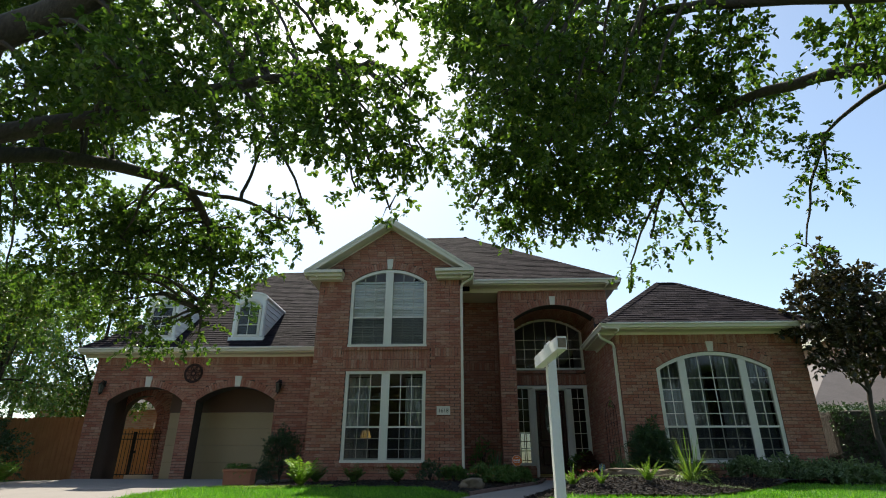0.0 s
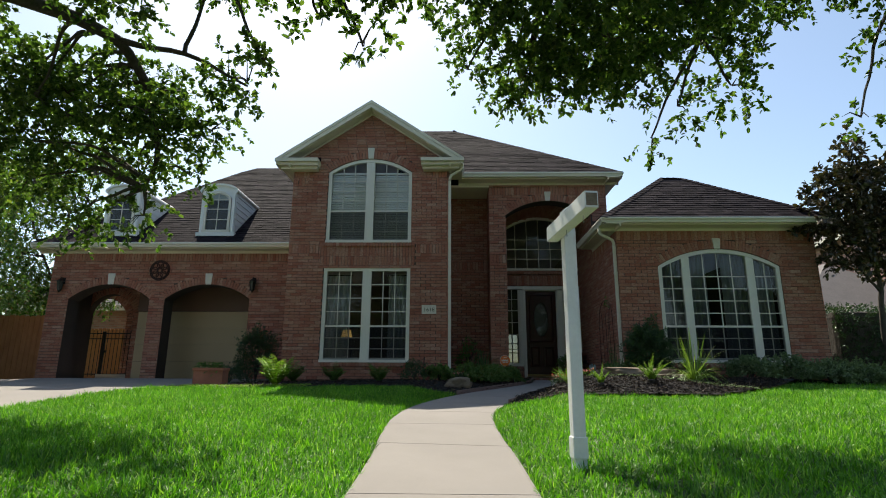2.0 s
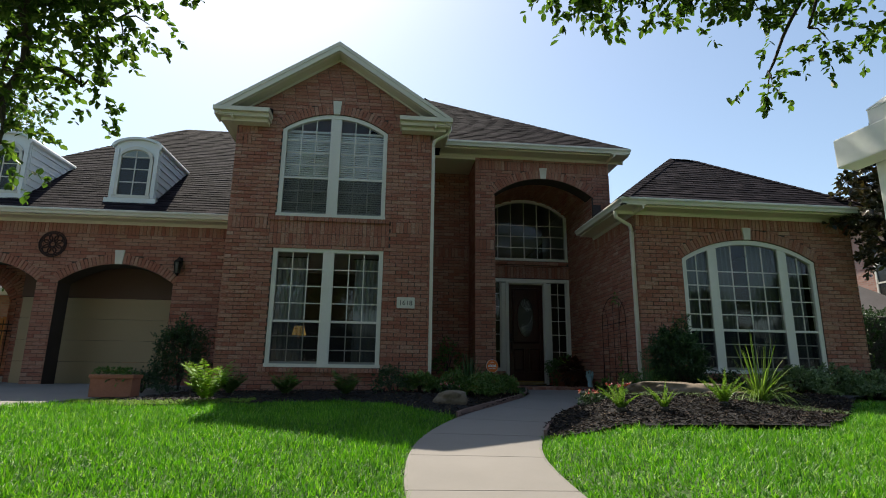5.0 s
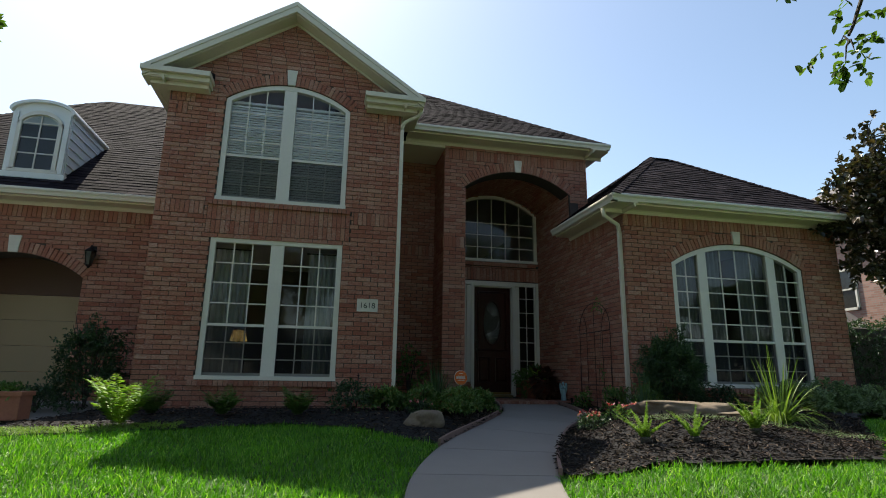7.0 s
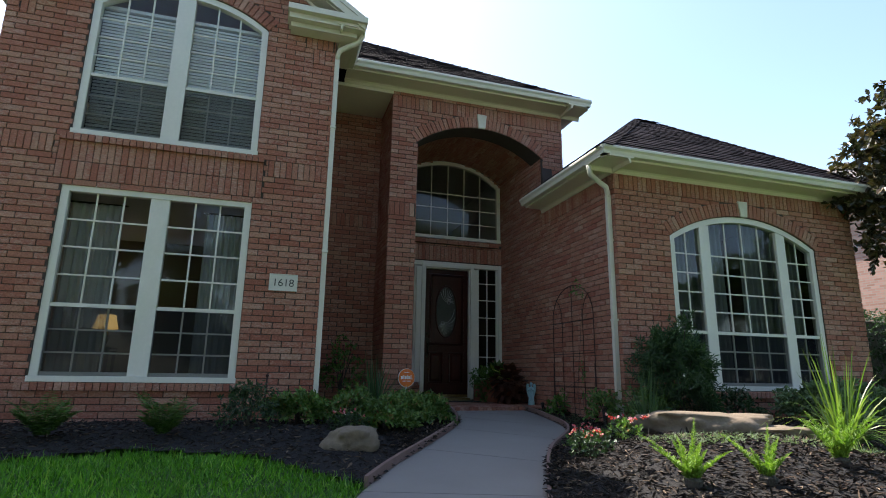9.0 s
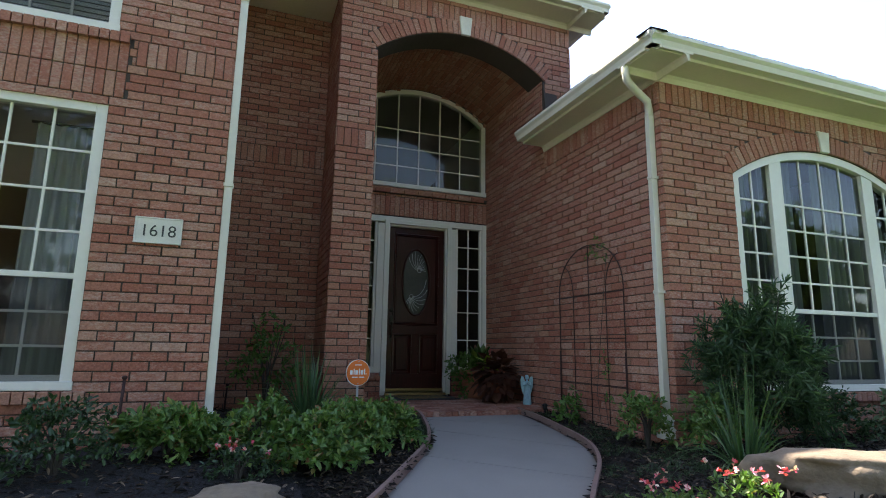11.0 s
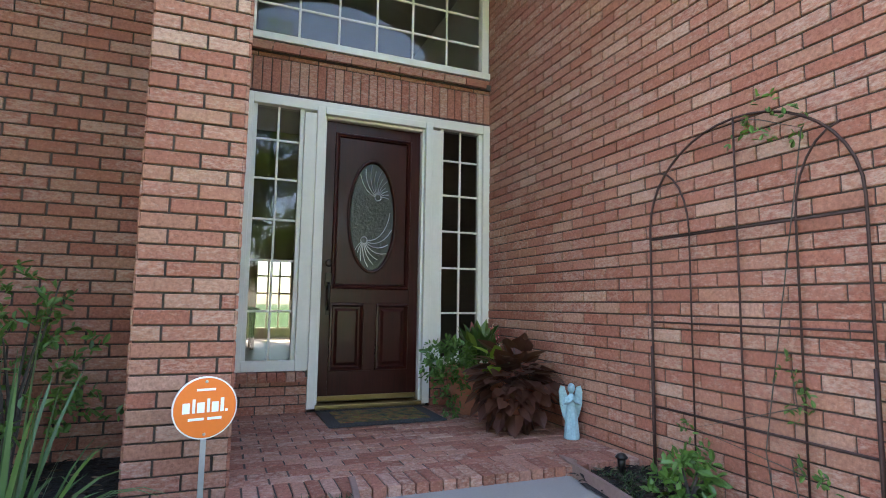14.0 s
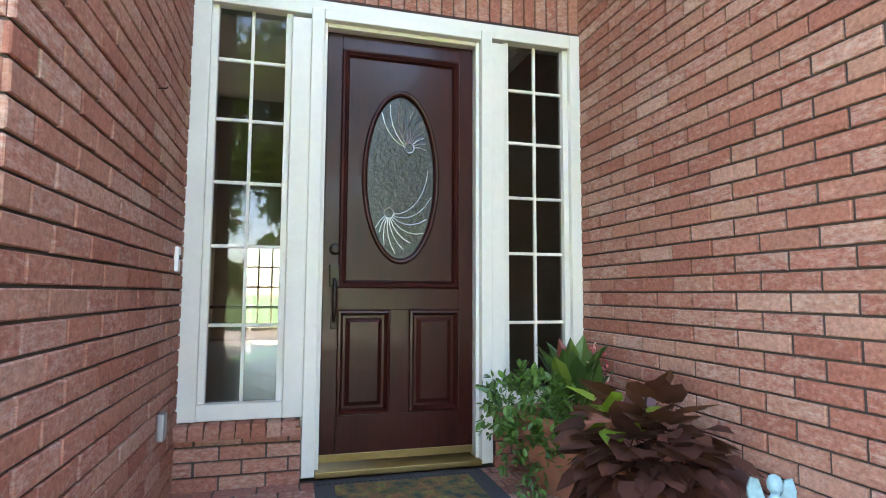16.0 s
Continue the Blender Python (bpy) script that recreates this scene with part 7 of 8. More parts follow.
tufts("groundcover", 1500, 2.2, 5.2, 10.4, 11.6, M_GREYLEAF, 0.07, 10, "grey-green creeping groundcover over the mound", lambda x, y: np.abs(y - (11.15 - 0.12 * (x - 2.2) ** 2)) < 0.28)
tufts("groundcover", 1600, -5.8, -3.0, 11.9, 12.9, M_FERN, 0.08, 10, "green creeping groundcover at the edge of the bed", lambda x, y: y < bed_front_left(x) + 0.45)

# two rusty stakes in the bed, and a small black path light at the porch's corner
for kx, ky, kh in ((-0.80, 14.42, 0.52), (-0.10, 16.58, 0.28)):
    gs = group("garden_stake", "short rusty iron stake standing in the mulch", "stake", (kx, ky, bed_z(kx, ky)), grp="garden stakes")
    bm = bmesh.new()
    tube(bm, [(0, 0, -0.05), (0.004, 0, kh * 0.5), (0.012, 0, kh)], 0.011, 7)
    part("shaft", bm, M_RUST, gs, smooth=True)
    bm = bmesh.new()
    lathe(bm, [(0.012, kh - 0.01), (0.019, kh), (0.019, kh + 0.012), (0.008, kh + 0.02)], 10, (0.012, 0, 0))
    part("head", bm, M_RUST, gs)
pl = group("path_light", "small black path light beside the porch step", "light", (3.40, 15.42, bed_z(3.40, 15.42)))
bm = bmesh.new()
lathe(bm, [(0.012, -0.05), (0.012, 0.05), (0.022, 0.055), (0.024, 0.10)], 12)
part("stem", bm, M_IRON, pl, smooth=True)
bm = bmesh.new()
lathe(bm, [(0.034, 0.10), (0.036, 0.108), (0.020, 0.125), (0.004, 0.13)], 14)
part("cap", bm, M_IRON, pl, smooth=True)

# thin climbing sprigs on the trellis
for nm_, spots in (("top", ((14.62, 2.84), (14.72, 2.87), (14.42, 2.74))), ("low", ((14.50, 1.52), (14.47, 1.24), (15.07, 1.32), (14.52, 1.68)))):
    cv = group("climbing_vine", "thin green climbing vine sprigs wound on the trellis", "vine", (X_SIDE - 0.06, 14.6, 1.0), grp="vines on the trellis")
    parts_ = []
    for vy, vz in spots:
        q, d = np.array([[-0.01, vy - 14.6, vz - 1.0]]) + rng.normal(0, 0.025, (5, 3)) * np.array([[0.3, 1.6, 1.6]]), rng.normal(0, 1, (5, 3)) * np.array([[0.4, 1, 1]])
        parts_.append(sprigs(q, d, 0.07, 5, 0.038, 0.3))
    mesh_np("foliage", *merge(parts_), M_POTLEAF, cv)
    bm = bmesh.new()
    tube(bm, [(0.0, spots[0][0] - 14.6, -0.02), (-0.008, spots[0][0] - 14.6 + 0.04, 0.3)] + [(-0.01, vy - 14.6, vz - 1.0) for vy, vz in sorted(spots, key=lambda q: q[1])], 0.003, 5)
    part("runner", bm, M_BARK, cv)

# brick-red planter box by the garage
pb = group("planter_box", "reddish-brown rectangular planter box by the garage", "planter", (-5.35, 13.42, bed_z(-5.35, 13.42)))
bm = bmesh.new()
soft_box(bm, -0.32, 0.32, -0.16, 0.16, -0.02, 0.30, 0.015)
part("box", bm, M_TERRA, pb)
bm = bmesh.new()
soft_box(bm, -0.34, 0.34, -0.18, 0.18, 0.27, 0.33, 0.012)
part("rim", bm, M_TERRA, pb)
v, f = sprigs(np.stack([rng.uniform(-0.25, 0.25, 50), rng.uniform(-0.1, 0.1, 50), np.full(50, 0.33)], 1), rng.normal(0, 0.5, (50, 3)) + np.array([[0, 0, 1]]), 0.22, 10, 0.05)
mesh_np("foliage", v, f, M_POTLEAF, pb)


# ---------------------------------------------------------------- pots on the porch
def pot(name, label, x, y, r, h):
    g = group(name, label, "flowerpot", (x, y, PZ + 0.003))
    bm = bmesh.new()
    lathe(bm, [(r * 0.62, 0), (r * 0.66, 0.01), (r * 0.95, h * 0.55), (r * 1.0, h * 0.78), (r * 0.93, h * 0.83), (r * 1.04, h * 0.85), (r * 1.06, h * 0.97), (r * 1.0, h), (r * 0.92, h), (r * 0.9, h * 0.9)], 32)
    part("pot", bm, M_TERRA, g, smooth=True)
    bm = bmesh.new()
    lathe(bm, [(r * 0.92, h * 0.88), (r * 0.5, h * 0.9)], 24)
    part("soil", bm, M_MULCH, g)
    return g


def cloud(n, c, r, out=0.5):
    u = unit(rng.normal(0, 1, (n, 3)))
    return np.array([c]) + u * rng.uniform(0.4, 1, (n, 1)) * np.array([r]), u + np.array([[0, 0, out]])


p1 = pot("flowerpot", "terracotta pot with croton and trailing greenery", 3.28, 17.12, 0.235, 0.39)
q, d = cloud(130, (-0.22, -0.02, 0.42), (0.19, 0.17, 0.17))
v, f = sprigs(q, d, 0.12, 10, 0.05, 0.5)
mesh_np("trailing_foliage", v, f, M_POTLEAF, p1, "small bright trailing leaves")
q, d = cloud(26, (-0.27, -0.10, 0.18), (0.06, 0.09, 0.18))
v, f = sprigs(q, d + np.array([[0, 0, -0.8]]), 0.1, 8, 0.04, 0.8)
mesh_np("hanging_foliage", v, f, M_POTLEAF, p1)
a = rng.uniform(0, 2 * np.pi, 44)
dd = np.stack([np.cos(a) * rng.uniform(0.15, 0.9, 44), np.sin(a) * rng.uniform(0.15, 0.9, 44), np.ones(44)], 1)
v, f = leaf_arrays(np.stack([0.04 + 0.05 * np.cos(a), 0.05 * np.sin(a), 0.38 + rng.uniform(0, 0.14, 44)], 1), dd, rng.uniform(0.2, 0.32, 44), 0.34, 0.07, twist=0.3)
mesh_np("croton_foliage", v, f, M_CROTON, p1, "variegated green and yellow croton leaves")
q, d = cloud(9, (0.16, 0.0, 0.60), (0.06, 0.08, 0.08))
v, f = sprigs(q, d, 0.08, 6, 0.03, 0.1)
mesh_np("blossom", v, f, M_PETAL, p1, "red blossoms")
p2 = pot("flowerpot", "terracotta pot under a burgundy sweet potato vine", 3.32, 16.52, 0.17, 0.30)
q, d = cloud(240, (-0.06, -0.08, 0.31), (0.28, 0.33, 0.30), 0.2)
q[:, 2] = np.maximum(q[:, 2], 0.05)
q[:, 0] = np.minimum(q[:, 0], 0.20)
v, f = leaf_arrays(q, d + np.array([[-0.3, -0.4, -0.75]]), rng.uniform(0.10, 0.18, len(q)), 0.88, 0.08, twist=0.5, outline=(0.10, 0.95, 0.5, 0.82))
mesh_np("vine_foliage", v, f, M_POTATO, p2, "burgundy heart-shaped leaves")
q, d = cloud(11, (-0.12, 0.02, 0.46), (0.14, 0.16, 0.12), 0.2)
v, f = leaf_arrays(q, d + np.array([[-0.3, -0.4, -0.5]]), rng.uniform(0.09, 0.15, len(q)), 0.85, 0.08, twist=0.5, outline=(0.10, 0.95, 0.5, 0.82))
mesh_np("lime_foliage", v, f, M_LIME, p2, "lime green leaves")
bm = bmesh.new()
for k in range(10):
    aa = 2 * math.pi * k / 10
    tube(bm, [(0, 0, 0.28), (0.14 * math.cos(aa), 0.14 * math.sin(aa), 0.38), (0.26 * math.cos(aa), 0.28 * math.sin(aa), 0.2)], 0.004, 4)
part("vine_runner", bm, M_POTATO, p2)


# ---------------------------------------------------------------- trees
def limb(bm, pts, r0, r1, n=9):
    P = [Vector(p) for p in pts]
    out = []
    for i in range(len(P) - 1):
        a, b, c, d = P[max(i - 1, 0)], P[i], P[i + 1], P[min(i + 2, len(P) - 1)]
        for k in range(6):
            t = k / 6
            out.append(0.5 * ((2 * b) + (c - a) * t + (2 * a - 5 * b + 4 * c - d) * t * t + (3 * b - a - 3 * c + d) * t ** 3))
    out.append(P[-1])
    m = len(out)
    out = [p + Vector((noise.noise(p * 2.3), noise.noise(p * 2.3 + Vector((9, 0, 0))), noise.noise(p * 2.3 + Vector((0, 9, 0))))) * 0.06 * (i > 0) for i, p in enumerate(out)]
    tube(bm, out, [r0 + (r1 - r0) * (i / (m - 1)) ** 0.8 for i in range(m)], n)
    return out


def tree(name, label, trunk, limbs, blobs, mat, leaf, per_m3, grp="", twig=0.30, leaves=12, droop=0.75, bark=None):
    """trunk: (points, r0, r1); limbs: the same; blobs: leafy masses (centre, radii) fed by branches from the nearest limb."""
    base = Vector(trunk[0][0])
    g = group(name, label, "tree", tuple(base), grp=grp)
    rel = lambda pts: [Vector(p) - base for p in pts]
    bm = bmesh.new()
    nodes = limb(bm, rel(trunk[0]), trunk[1], trunk[2], 14)
    part("trunk", bm, bark or M_BARK, g, smooth=True)
    nodes = nodes[len(nodes) // 2:]
    for pts, r0, r1 in limbs:
        bm = bmesh.new()
        nodes = nodes + limb(bm, rel(pts), r0, r1)
        part("limb", bm, bark or M_BARK, g, smooth=True)
    bm = bmesh.new()
    Q, D = [], []
    for c, r in blobs:
        c = Vector(c) - base
        near = min(nodes, key=lambda q: (q - c).length)
        mid = near.lerp(c, 0.5) + Vector((0, 0, 0.12 * (c - near).length))
        if (c - near).length > 0.15:
            limb(bm, [near, mid, c], 0.035, 0.012, 5)
        vol = 4.19 * r[0] * r[1] * r[2]
        n = max(8, int(vol * per_m3))
        u = unit(rng.normal(0, 1, (n, 3))) * rng.uniform(0, 1, (n, 1)) ** 0.45
        q = u * np.array([r]) + np.array([tuple(c)])
        for k in range(min(9, max(3, n // 40))):
            e = Vector(q[int(rng.integers(n))])
            tube(bm, [c, c.lerp(e, 0.5) + Vector((0, 0, 0.06)), e], [0.012, 0.007, 0.003], 4, False)
        Q.append(q)
        D.append(u * 0.8 + rng.normal(0, 0.5, (n, 3)) + np.array([[0, 0, -0.1]]))
    part("twig_work", bm, bark or M_BARK, g)["kind"] = "stuff"
    q, d = np.concatenate(Q), np.concatenate(D)
    v, f = sprigs(q, d, twig * rng.uniform(0.6, 1.3, len(q)), leaves, leaf, droop, 0.62)
    mesh_np("crown", v, f, mat, g)
    return g


def blobs_in(n, lo, hi, rlo, rhi, keep=lambda p: True):
    out = []
    while len(out) < n:
        c = [rng.uniform(a, b) for a, b in zip(lo, hi)]
        if keep(c):
            r = rng.uniform(rlo, rhi)
            out.append((c, (r * rng.uniform(0.9, 1.3), r * rng.uniform(0.9, 1.3), r * rng.uniform(0.6, 0.9))))
    return out


def toward(blobs, eye, k, keep):
    """Draws the leafy masses that keep() picks nearer to a spot."""
    return [((tuple(e + k * (a - e) for a, e in zip(c, eye)), tuple(q * k for q in r)) if keep(c) else (c, r)) for c, r in blobs]


def shift(blobs, dx):
    return [((c[0] + dx, c[1], c[2]), r) for c, r in blobs]


def oak_left():
    bl = blobs_in(28, (-3.9, 6.0, 5.5), (-0.5, 8.4, 9.2), 0.42, 0.7, lambda p: p[2] > 5.35 + 0.35 * max(0, p[0] + 2.2) and p[2] < 9.5)
    bl += blobs_in(16, (-5.9, 7.5, 3.7), (-3.5, 9.0, 5.9), 0.32, 0.55, lambda p: p[2] > 3.6 + 0.75 * max(0, p[0] + 4.7))
    bl += blobs_in(24, (-8.0, 4.6, 5.2), (-3.6, 7.4, 8.0), 0.45, 0.75)
    bl += blobs_in(7, (-3.4, 3.8, 6.6), (-0.5, 6.0, 8.6), 0.4, 0.6)
    bl += blobs_in(7, (-6.6, 3.4, 5.2), (-2.9, 5.6, 7.4), 0.4, 0.6)
    bl += blobs_in(14, (-8.2, 7.4, 3.6), (-5.4, 9.8, 6.2), 0.4, 0.65)
    bl += [((-3.7, 8.9, 3.9), (0.45, 0.35, 0.4)), ((-3.4, 8.8, 4.6), (0.4, 0.35, 0.4)), ((-4.3, 8.9, 3.3), (0.45, 0.35, 0.3)), ((-5.2, 9.0, 3.1), (0.5, 0.4, 0.3)), ((-3.9, 8.8, 5.2), (0.5, 0.4, 0.4)), ((-4.6, 9.1, 4.4), (0.5, 0.4, 0.5)), ((-2.9, 8.7, 5.3), (0.35, 0.3, 0.5))]
    bl += [((-1.6, 8.2, 5.6), (0.4, 0.35, 0.35)), ((-3.0, 8.3, 5.1), (0.45, 0.35, 0.4)), ((-0.45, 8.0, 6.3), (0.4, 0.35, 0.45)), ((-1.05, 8.35, 5.35), (0.28, 0.28, 0.5)), ((-2.35, 8.3, 5.0), (0.22, 0.22, 0.42)), ((-0.95, 8.2, 6.0), (0.4, 0.35, 0.4)), ((-4.9, 8.6, 3.35), (0.5, 0.35, 0.3)), ((-4.2, 8.6, 3.9), (0.4, 0.3, 0.35)), ((-5.4, 8.7, 3.9), (0.45, 0.35, 0.4))]
    bl = toward(shift(bl, -0.28), (0.0, 0.0, 1.05), 0.72, lambda c: c[0] > -2.9)
    bl += blobs_in(11, (-4.4, 3.8, 4.5), (-1.9, 5.2, 5.8), 0.32, 0.5)
    tree("oak_tree", "large live oak with spreading limbs and dense green leaves", ([(-7.6, 3.0, -0.1), (-7.5, 3.1, 1.6), (-7.2, 3.3, 3.2)], 0.42, 0.30),
         [([(-7.2, 3.3, 3.2), (-5.6, 4.9, 4.5), (-3.6, 5.9, 5.9), (-1.4, 6.7, 7.0)], 0.17, 0.05),
          ([(-7.2, 3.3, 3.1), (-5.6, 6.0, 5.0), (-4.7, 7.9, 5.5), (-4.4, 8.6, 4.6), (-4.55, 8.8, 3.7)], 0.14, 0.025),
          ([(-7.2, 3.3, 3.2), (-4.8, 4.1, 5.2), (-2.7, 4.5, 7.2), (-1.0, 5.2, 8.4)], 0.22, 0.08),
          ([(-4.7, 7.9, 5.5), (-3.7, 8.2, 5.4), (-3.0, 8.3, 5.0)], 0.05, 0.015),
          ([(-7.2, 3.3, 3.2), (-7.6, 5.6, 5.2), (-7.4, 7.4, 6.4)], 0.15, 0.04)], bl, M_OAK, 0.08, 118, "street oaks", 0.22, 14, 0.35)


def oak_right():
    bl = blobs_in(38, (0.35, 6.0, 5.0), (4.5, 8.1, 9.0), 0.42, 0.72, lambda p: p[2] > 5.0 + 0.25 * abs(p[0] - 2.4) - 0.0)
    bl += blobs_in(15, (4.4, 4.2, 5.7), (8.2, 7.4, 8.4), 0.4, 0.65, lambda p: p[2] > 5.7 + 0.2 * (p[0] - 4))
    bl += blobs_in(6, (0.4, 4.0, 7.0), (3.4, 6.0, 9.0), 0.4, 0.65)
    bl += blobs_in(12, (0.9, 7.5, 4.75), (4.4, 8.4, 5.5), 0.32, 0.5)
    bl += blobs_in(12, (2.2, 7.0, 5.3), (5.0, 8.2, 7.4), 0.4, 0.6)
    bl += [((1.35, 8.3, 4.75), (0.28, 0.25, 0.32)), ((2.2, 8.3, 4.95), (0.4, 0.3, 0.3)), ((3.4, 8.2, 4.62), (0.4, 0.3, 0.34)), ((4.0, 7.9, 4.75), (0.5, 0.35, 0.38)), ((0.55, 8.2, 5.2), (0.3, 0.3, 0.35)),
           ((2.8, 8.2, 4.9), (0.3, 0.3, 0.3)), ((5.6, 7.6, 5.3), (0.4, 0.35, 0.35)), ((5.2, 7.2, 5.6), (0.45, 0.4, 0.35)), ((3.1, 8.4, 4.2), (0.16, 0.16, 0.22)), ((5.3, 8.0, 4.35), (0.22, 0.2, 0.3))]
    bl = [((c[0] - (0.45 if c[0] < 4.6 else 0.1), c[1], c[2]), r) for c, r in bl]
    bl += blobs_in(11, (0.0, 4.4, 4.8), (2.2, 6.0, 6.4), 0.34, 0.5)
    tree("oak_tree", "large live oak arching over the lawn with dense leaves", ([(8.2, 2.2, 0.0), (8.1, 2.3, 1.8), (7.7, 2.6, 3.4)], 0.45, 0.32),
         [([(7.7, 2.6, 3.4), (5.6, 3.7, 4.9), (3.5, 4.3, 5.9), (1.4, 5.2, 7.2)], 0.21, 0.07),
          ([(5.6, 3.7, 4.9), (3.9, 5.6, 6.9), (2.7, 6.5, 7.5), (1.9, 6.8, 6.9), (1.2, 7.3, 6.2)], 0.12, 0.025),
          ([(7.7, 2.6, 3.4), (6.2, 5.0, 5.4), (4.8, 6.7, 6.4), (3.6, 7.5, 6.2), (3.3, 8.0, 5.4)], 0.16, 0.025),
          ([(6.2, 5.0, 5.4), (6.0, 6.4, 6.2), (5.6, 7.4, 6.0)], 0.08, 0.02)], bl, M_OAK, 0.08, 125, "street oaks", 0.22, 14, 0.35)


oak_left()
oak_right()
# magnolia at the right corner
tree("magnolia_tree", "young magnolia with bronze-backed glossy leaves", ([(9.1, 13.3, 0.9), (9.08, 13.3, 2.0), (9.15, 13.25, 3.2)], 0.06, 0.05),
     [([(9.15, 13.25, 3.2), (9.0, 13.3, 4.5), (9.0, 13.3, 6.0)], 0.045, 0.015), ([(9.1, 13.25, 2.9), (8.5, 13.2, 3.7), (8.1, 13.2, 4.3)], 0.03, 0.012), ([(9.1, 13.25, 2.9), (9.8, 13.3, 3.8), (10.2, 13.3, 4.6)], 0.03, 0.012)],
     [((8.95, 13.3, 6.25), (0.3, 0.3, 0.4)), ((8.75, 13.2, 5.6), (0.55, 0.5, 0.4)), ((9.5, 13.3, 5.5), (0.6, 0.55, 0.45)), ((8.3, 13.2, 5.0), (0.5, 0.5, 0.4)), ((9.0, 13.2, 4.9), (0.7, 0.6, 0.45)), ((9.9, 13.3, 4.8), (0.6, 0.6, 0.45)),
      ((8.2, 13.2, 4.35), (0.5, 0.5, 0.38)), ((8.9, 13.1, 4.2), (0.6, 0.6, 0.4)), ((9.7, 13.2, 4.1), (0.65, 0.6, 0.4)), ((8.5, 13.2, 3.65), (0.5, 0.5, 0.32)), ((9.3, 13.2, 3.5), (0.55, 0.5, 0.3)), ((10.2, 13.3, 3.8), (0.5, 0.5, 0.35))],
     M_MAGNOLIA, 0.13, 150, twig=0.22, leaves=11, droop=0.2)

# hedge along the right boundary, in one clipped row
hx = rng.uniform(9.0, 14.0, 1500)
hy = rng.uniform(14.6, 16.0, 1500)
hz = rng.uniform(0.95, 2.75, 1500)
front_ = rng.uniform(0, 1, 1500) < 0.7
hy = np.where(front_, 14.6 + np.abs(rng.normal(0, 0.12, 1500)), hy)
hz = np.where(front_, hz, 2.75 - np.abs(rng.normal(0, 0.1, 1500)))
hg = group("boundary_hedge", "tall clipped dark green boundary hedge", "hedge", (11.5, 15.3, 0.95))
q = np.stack([hx - 11.5, hy - 15.3, hz - 0.95], 1)
v, f = sprigs(q, rng.normal(0, 0.5, (1500, 3)) + np.array([[0, -0.6, 0.5]]), 0.22, 14, 0.05, 0.2)
mesh_np("foliage", v, f, M_DARKLEAF, hg)
bm = bmesh.new()
soft_box(bm, -2.4, 2.4, -0.55, 0.6, 0, 1.70, 0.15)
part("inner_wood", bm, M_BARK, hg)

# trees behind the drive on the left
for tx, ty, h, sd in ((-13.6, 15.2, 6.2, 1), (-12.9, 18.5, 7.5, 2), (-15.5, 13.0, 6.8, 3), (-16.5, 19.5, 8.0, 4)):
    bl = blobs_in(22, (tx - 1.7, ty - 1.5, 0.97 + h * 0.28), (tx + 1.7, ty + 1.5, 0.97 + h), 0.5, 0.85)
    tree("garden_tree", "slender leafy tree beyond the drive, light green", ([(tx, ty, 0.85), (tx + 0.1, ty, 0.97 + h * 0.4), (tx, ty, 0.97 + h * 0.75)], 0.11, 0.04),
         [([(tx + 0.1, ty, 0.97 + h * 0.35), (tx + 0.7, ty - 0.4, 0.97 + h * 0.6), (tx + 1.1, ty - 0.6, 0.97 + h * 0.85)], 0.05, 0.015),
          ([(tx + 0.1, ty, 0.97 + h * 0.35), (tx - 0.7, ty - 0.3, 0.97 + h * 0.6), (tx - 1.2, ty - 0.3, 0.97 + h * 0.8)], 0.05, 0.015)], bl, M_NANDINA, 0.095, 85, "garden trees", 0.26, 11)
for x, y in ((-12.6, 14.6), (-13.6, 14.2), (-14.8, 13.9), (-15.9, 13.4)):
    shrub("boundary_bush", "dark green bush beside the drive", x, y, 0.75, 1.2, M_DARKLEAF, 520, 0.07, z=ground_z(x, y), grp="bushes beside the drive", lift=0.1, twig=0.25, leaves=10)

# trees across the street, behind the walker
for tx, ty, h in ((-14, -17, 9), (-5, -19, 10), (4, -18, 9.5), (13, -20, 11), (22, -17, 9), (-24, -18, 10), (32, -16, 10), (42, -12, 11), (27, -5, 9), (52, -20, 12)):
    bl = blobs_in(16, (tx - 3.4, ty - 2.4, h * 0.28), (tx + 3.4, ty + 2.4, h), 1.1, 1.8)
    tree("street_tree", "broad leafy street tree across the road", ([(tx, ty, -1.0), (tx, ty, h * 0.3), (tx + 0.2, ty, h * 0.6)], 0.3, 0.12),
         [([(tx, ty, h * 0.3), (tx + 1.5, ty, h * 0.5), (tx + 2.4, ty, h * 0.7)], 0.14, 0.04), ([(tx, ty, h * 0.3), (tx - 1.5, ty, h * 0.5), (tx - 2.4, ty, h * 0.7)], 0.14, 0.04)], bl, M_OAK, 0.26, 14, "trees across the street", 0.5, 11)


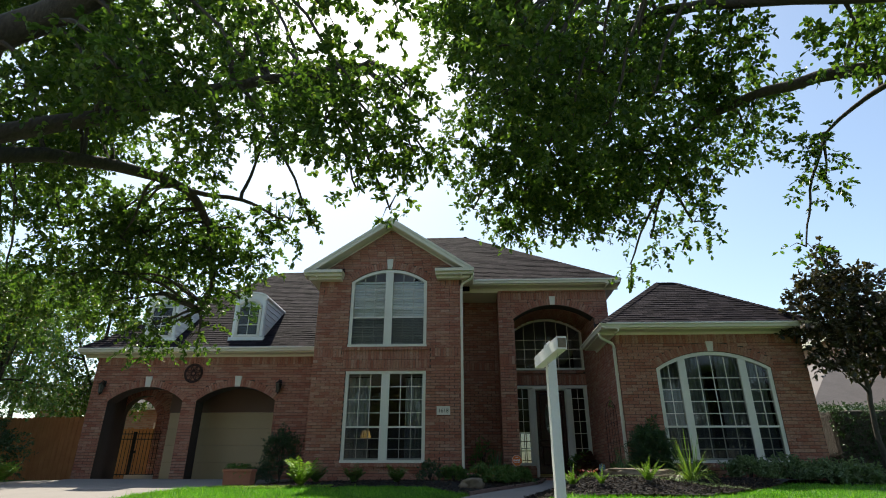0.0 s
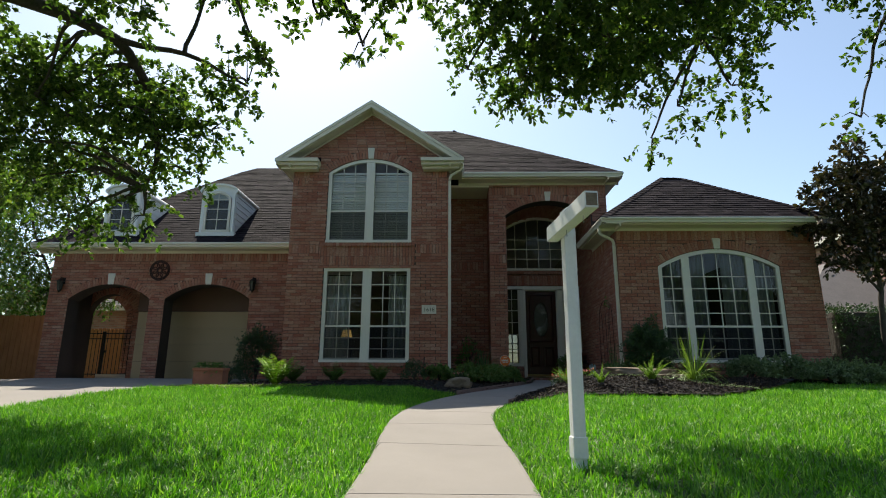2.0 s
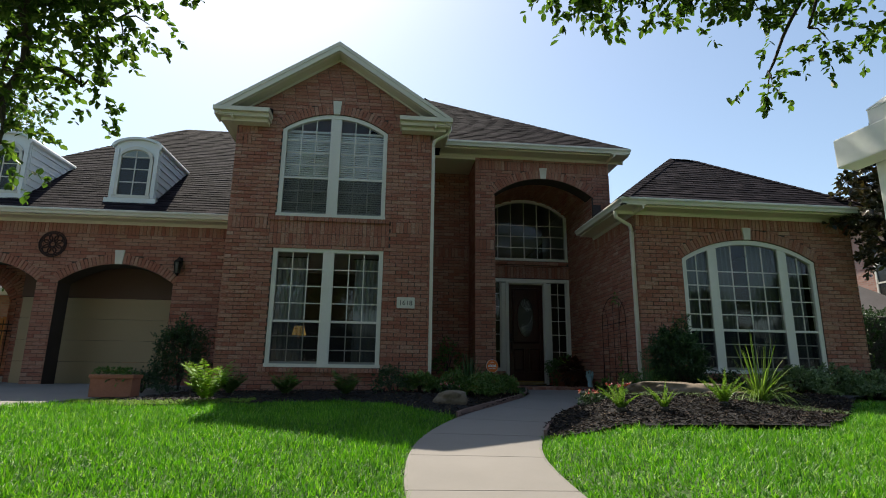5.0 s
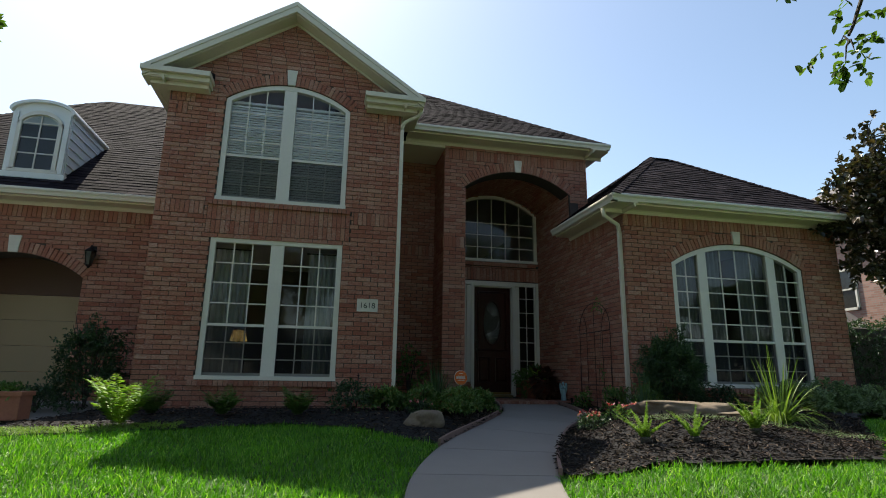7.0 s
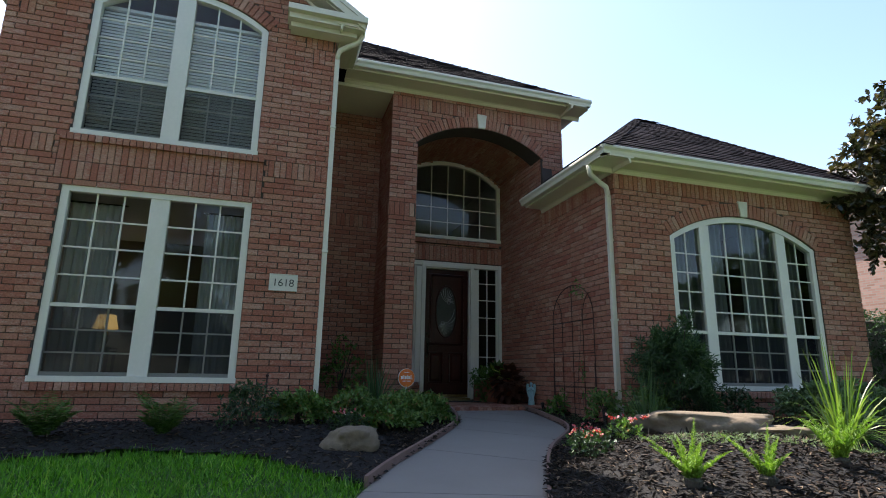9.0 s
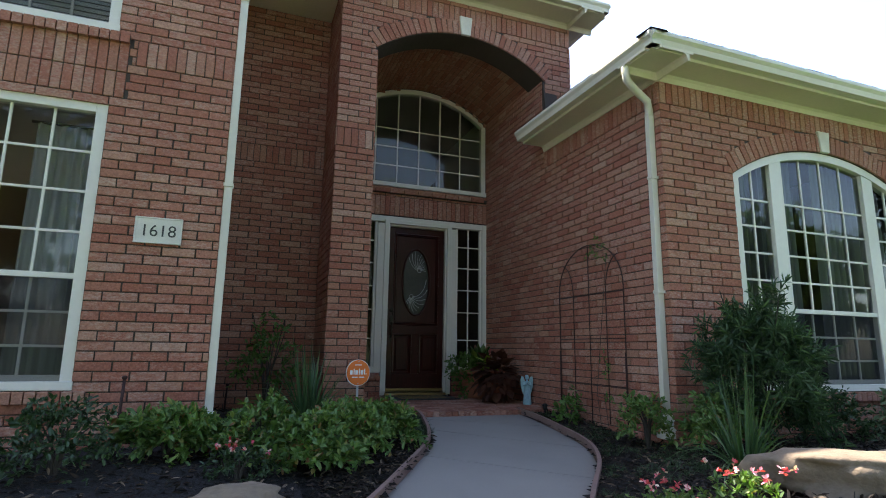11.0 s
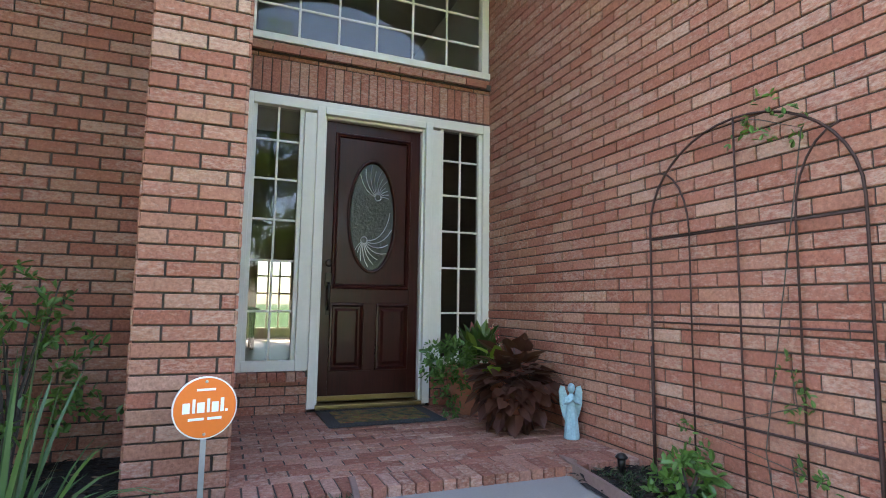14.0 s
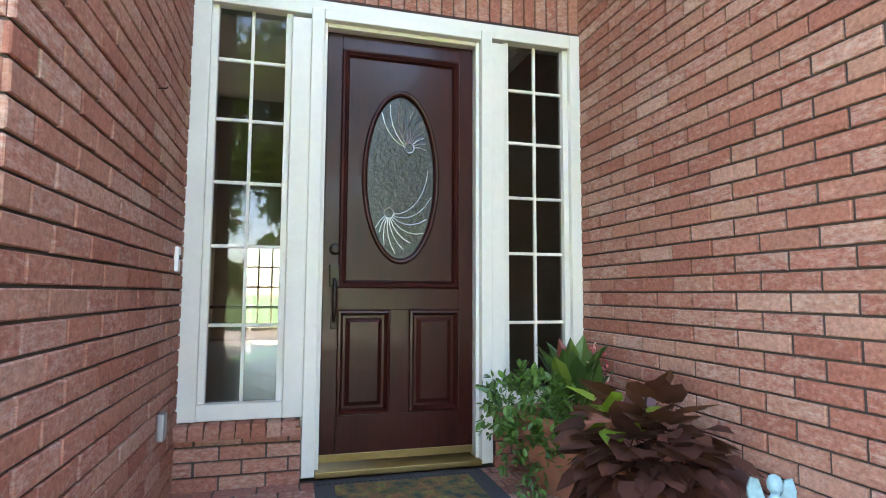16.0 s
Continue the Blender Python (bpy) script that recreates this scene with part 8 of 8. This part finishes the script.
# ---------------------------------------------------------------- fence, gate, neighbours
def fence(name, x0, x1, y0, y1, z, h):
    g = group(name, "orange-brown cedar board fence, upright boards", "fence", (x0, y0, z))
    d = Vector((x1 - x0, y1 - y0, 0))
    n = int(d.length / 0.145)
    ang = math.degrees(math.atan2(d.y, d.x))
    for k in range(n):
        bm = bmesh.new()
        hh = h + random.uniform(-0.015, 0.015)
        prism(bm, [(-0.069, 0), (0.069, 0), (0.069, hh - 0.03), (0.045, hh), (-0.045, hh), (-0.069, hh - 0.03)], "y", -0.009, 0.009)
        ob = part("board", bm, M_FENCE, g)
        ob.matrix_local = pose(d.x * (k + 0.5) / n, d.y * (k + 0.5) / n, 0, 0, 0, ang)
    for zz in (0.3, h - 0.35):
        bm = bmesh.new()
        soft_box(bm, 0, d.length, 0.012, 0.05, zz, zz + 0.09, 0.004, pose(0, 0, 0, 0, 0, ang))
        part("rail", bm, M_FENCE, g)


fence("cedar_fence", -14.6, -11.15, 16.6, 16.6, 0.95, 1.75)
fence("cedar_fence", -14.0, -8.4, 21.3, 21.3, 0.95, 1.8)

gt = group("iron_gate", "black iron picket gate across the passage, closed", "gate", (-10.85, 18.15, 0.99))
GW, GH = 1.15, 1.34
for xx in (-GW, -0.03, 0.03, GW):
    bm = bmesh.new()
    soft_box(bm, xx - 0.022, xx + 0.022, -0.022, 0.022, 0.0, GH + 0.06, 0.004)
    part("post", bm, M_IRON, gt)
for zz in (0.10, GH - 0.18, GH - 0.02):
    bm = bmesh.new()
    soft_box(bm, -GW, GW, -0.014, 0.014, zz, zz + 0.03, 0.003)
    part("rail", bm, M_IRON, gt)
for k in range(19):
    xx = -GW + 0.115 * (k + 1)
    if abs(xx) < 0.06:
        continue
    bm = bmesh.new()
    tube(bm, [(xx, 0, 0.04), (xx, 0, GH + 0.07), (xx, 0, GH + 0.12)], [0.009, 0.009, 0.001], 6)
    part("picket", bm, M_IRON, gt)
bm = bmesh.new()
soft_box(bm, 0.04, 0.12, -0.03, 0.03, 0.75, 0.83, 0.008)
part("latch", bm, M_IRON, gt)
shrub("low_bush", "green leafy bush behind the gate", -9.3, 20.2, 0.4, 0.3, M_FERN, 160, 0.06, z=0.96)


def house(name, label, x0, x1, y0, y1, zb, ze, ridge, wins, axis="x"):
    """A neighbour's house: brick walls, hipped shingle roof, windows with frames."""
    h = group(name, label, "house", ((x0 + x1) / 2, (y0 + y1) / 2, zb))
    cx, cy = (x0 + x1) / 2, (y0 + y1) / 2
    bm = bmesh.new()
    box(bm, x0 - cx, x1 - cx, y0 - cy, y1 - cy, -0.3, ze - zb)
    part("wall", bm, M_FARBRICK, h)
    o = 0.4
    bm = bmesh.new()
    w2, d2, rz = (x1 - x0) / 2 + o, (y1 - y0) / 2 + o, ridge - zb
    e = [bm.verts.new(c) for c in ((-w2, -d2, ze - zb), (w2, -d2, ze - zb), (w2, d2, ze - zb), (-w2, d2, ze - zb))]
    k = min(w2, d2) * 0.95
    r = [bm.verts.new(c) for c in ((-w2 + k, 0, rz), (w2 - k, 0, rz))] if w2 >= d2 else [bm.verts.new(c) for c in ((0, -d2 + k, rz), (0, d2 - k, rz))]
    if w2 >= d2:
        for f_ in ((e[0], e[1], r[1], r[0]), (e[1], e[2], r[1]), (e[2], e[3], r[0], r[1]), (e[3], e[0], r[0])):
            bm.faces.new(f_)
    else:
        for f_ in ((e[0], e[1], r[0]), (e[1], e[2], r[1], r[0]), (e[2], e[3], r[1]), (e[3], e[0], r[0], r[1])):
            bm.faces.new(f_)
    bm.faces.new(e[::-1])
    part("roof", bm, M_GREYROOF, h)
    bm = bmesh.new()
    box(bm, -w2, w2, -d2 - 0.02, -d2, ze - zb - 0.2, ze - zb + 0.02)
    box(bm, -w2 - 0.02, -w2, -d2, d2, ze - zb - 0.2, ze - zb + 0.02)
    box(bm, w2, w2 + 0.02, -d2, d2, ze - zb - 0.2, ze - zb + 0.02)
    part("fascia", bm, M_TRIM, h)
    for side, c, zc, w_, hh in wins:
        m = Matrix.Translation((c - cx, y0 - cy - 0.0, 0)) if side == "s" else Matrix.Translation((x0 - cx, c - cy, 0)) @ Matrix.Rotation(radians(-90), 4, "Z")
        wd = new("window")
        wd.parent = h
        wd.matrix_local = m
        for a0, a1, b0, b1 in ((-w_, -w_ + 0.08, 0, hh), (w_ - 0.08, w_, 0, hh), (-w_, w_, 0, 0.09), (-w_, w_, hh - 0.08, hh), (-w_, w_, hh / 2 - 0.03, hh / 2 + 0.03)):
            bm = bmesh.new()
            soft_box(bm, a0, a1, -0.07, 0.02, zc - zb + b0, zc - zb + b1, 0.006)
            part("frame", bm, M_WHITE, wd)
        bm = bmesh.new()
        box(bm, -w_ + 0.05, w_ - 0.05, -0.03, -0.02, zc - zb + 0.05, zc - zb + hh - 0.05)
        part("pane", bm, M_OVAL, wd)
    return h


house("neighbour_house", "two-storey pink brick neighbour house with a grey roof", 17.0, 30.0, 18.0, 32.0, 0.9, 7.2, 11.2, [("w", 21.5, 4.0, 0.7, 1.5), ("s", 19.0, 3.6, 0.9, 1.4), ("s", 19.0, 1.6, 0.9, 1.3)])
house("neighbour_wing", "single-storey brick neighbour wing with a grey roof", 12.5, 17.2, 21.0, 28.0, 0.9, 3.4, 5.6, [("s", 14.8, 1.6, 0.7, 1.3)])
house("neighbour_house", "brick neighbour house with a brown roof behind the fence", -19.0, -11.0, 24.0, 34.0, 0.9, 3.9, 7.4, [("s", -13.0, 2.0, 0.6, 1.2)])
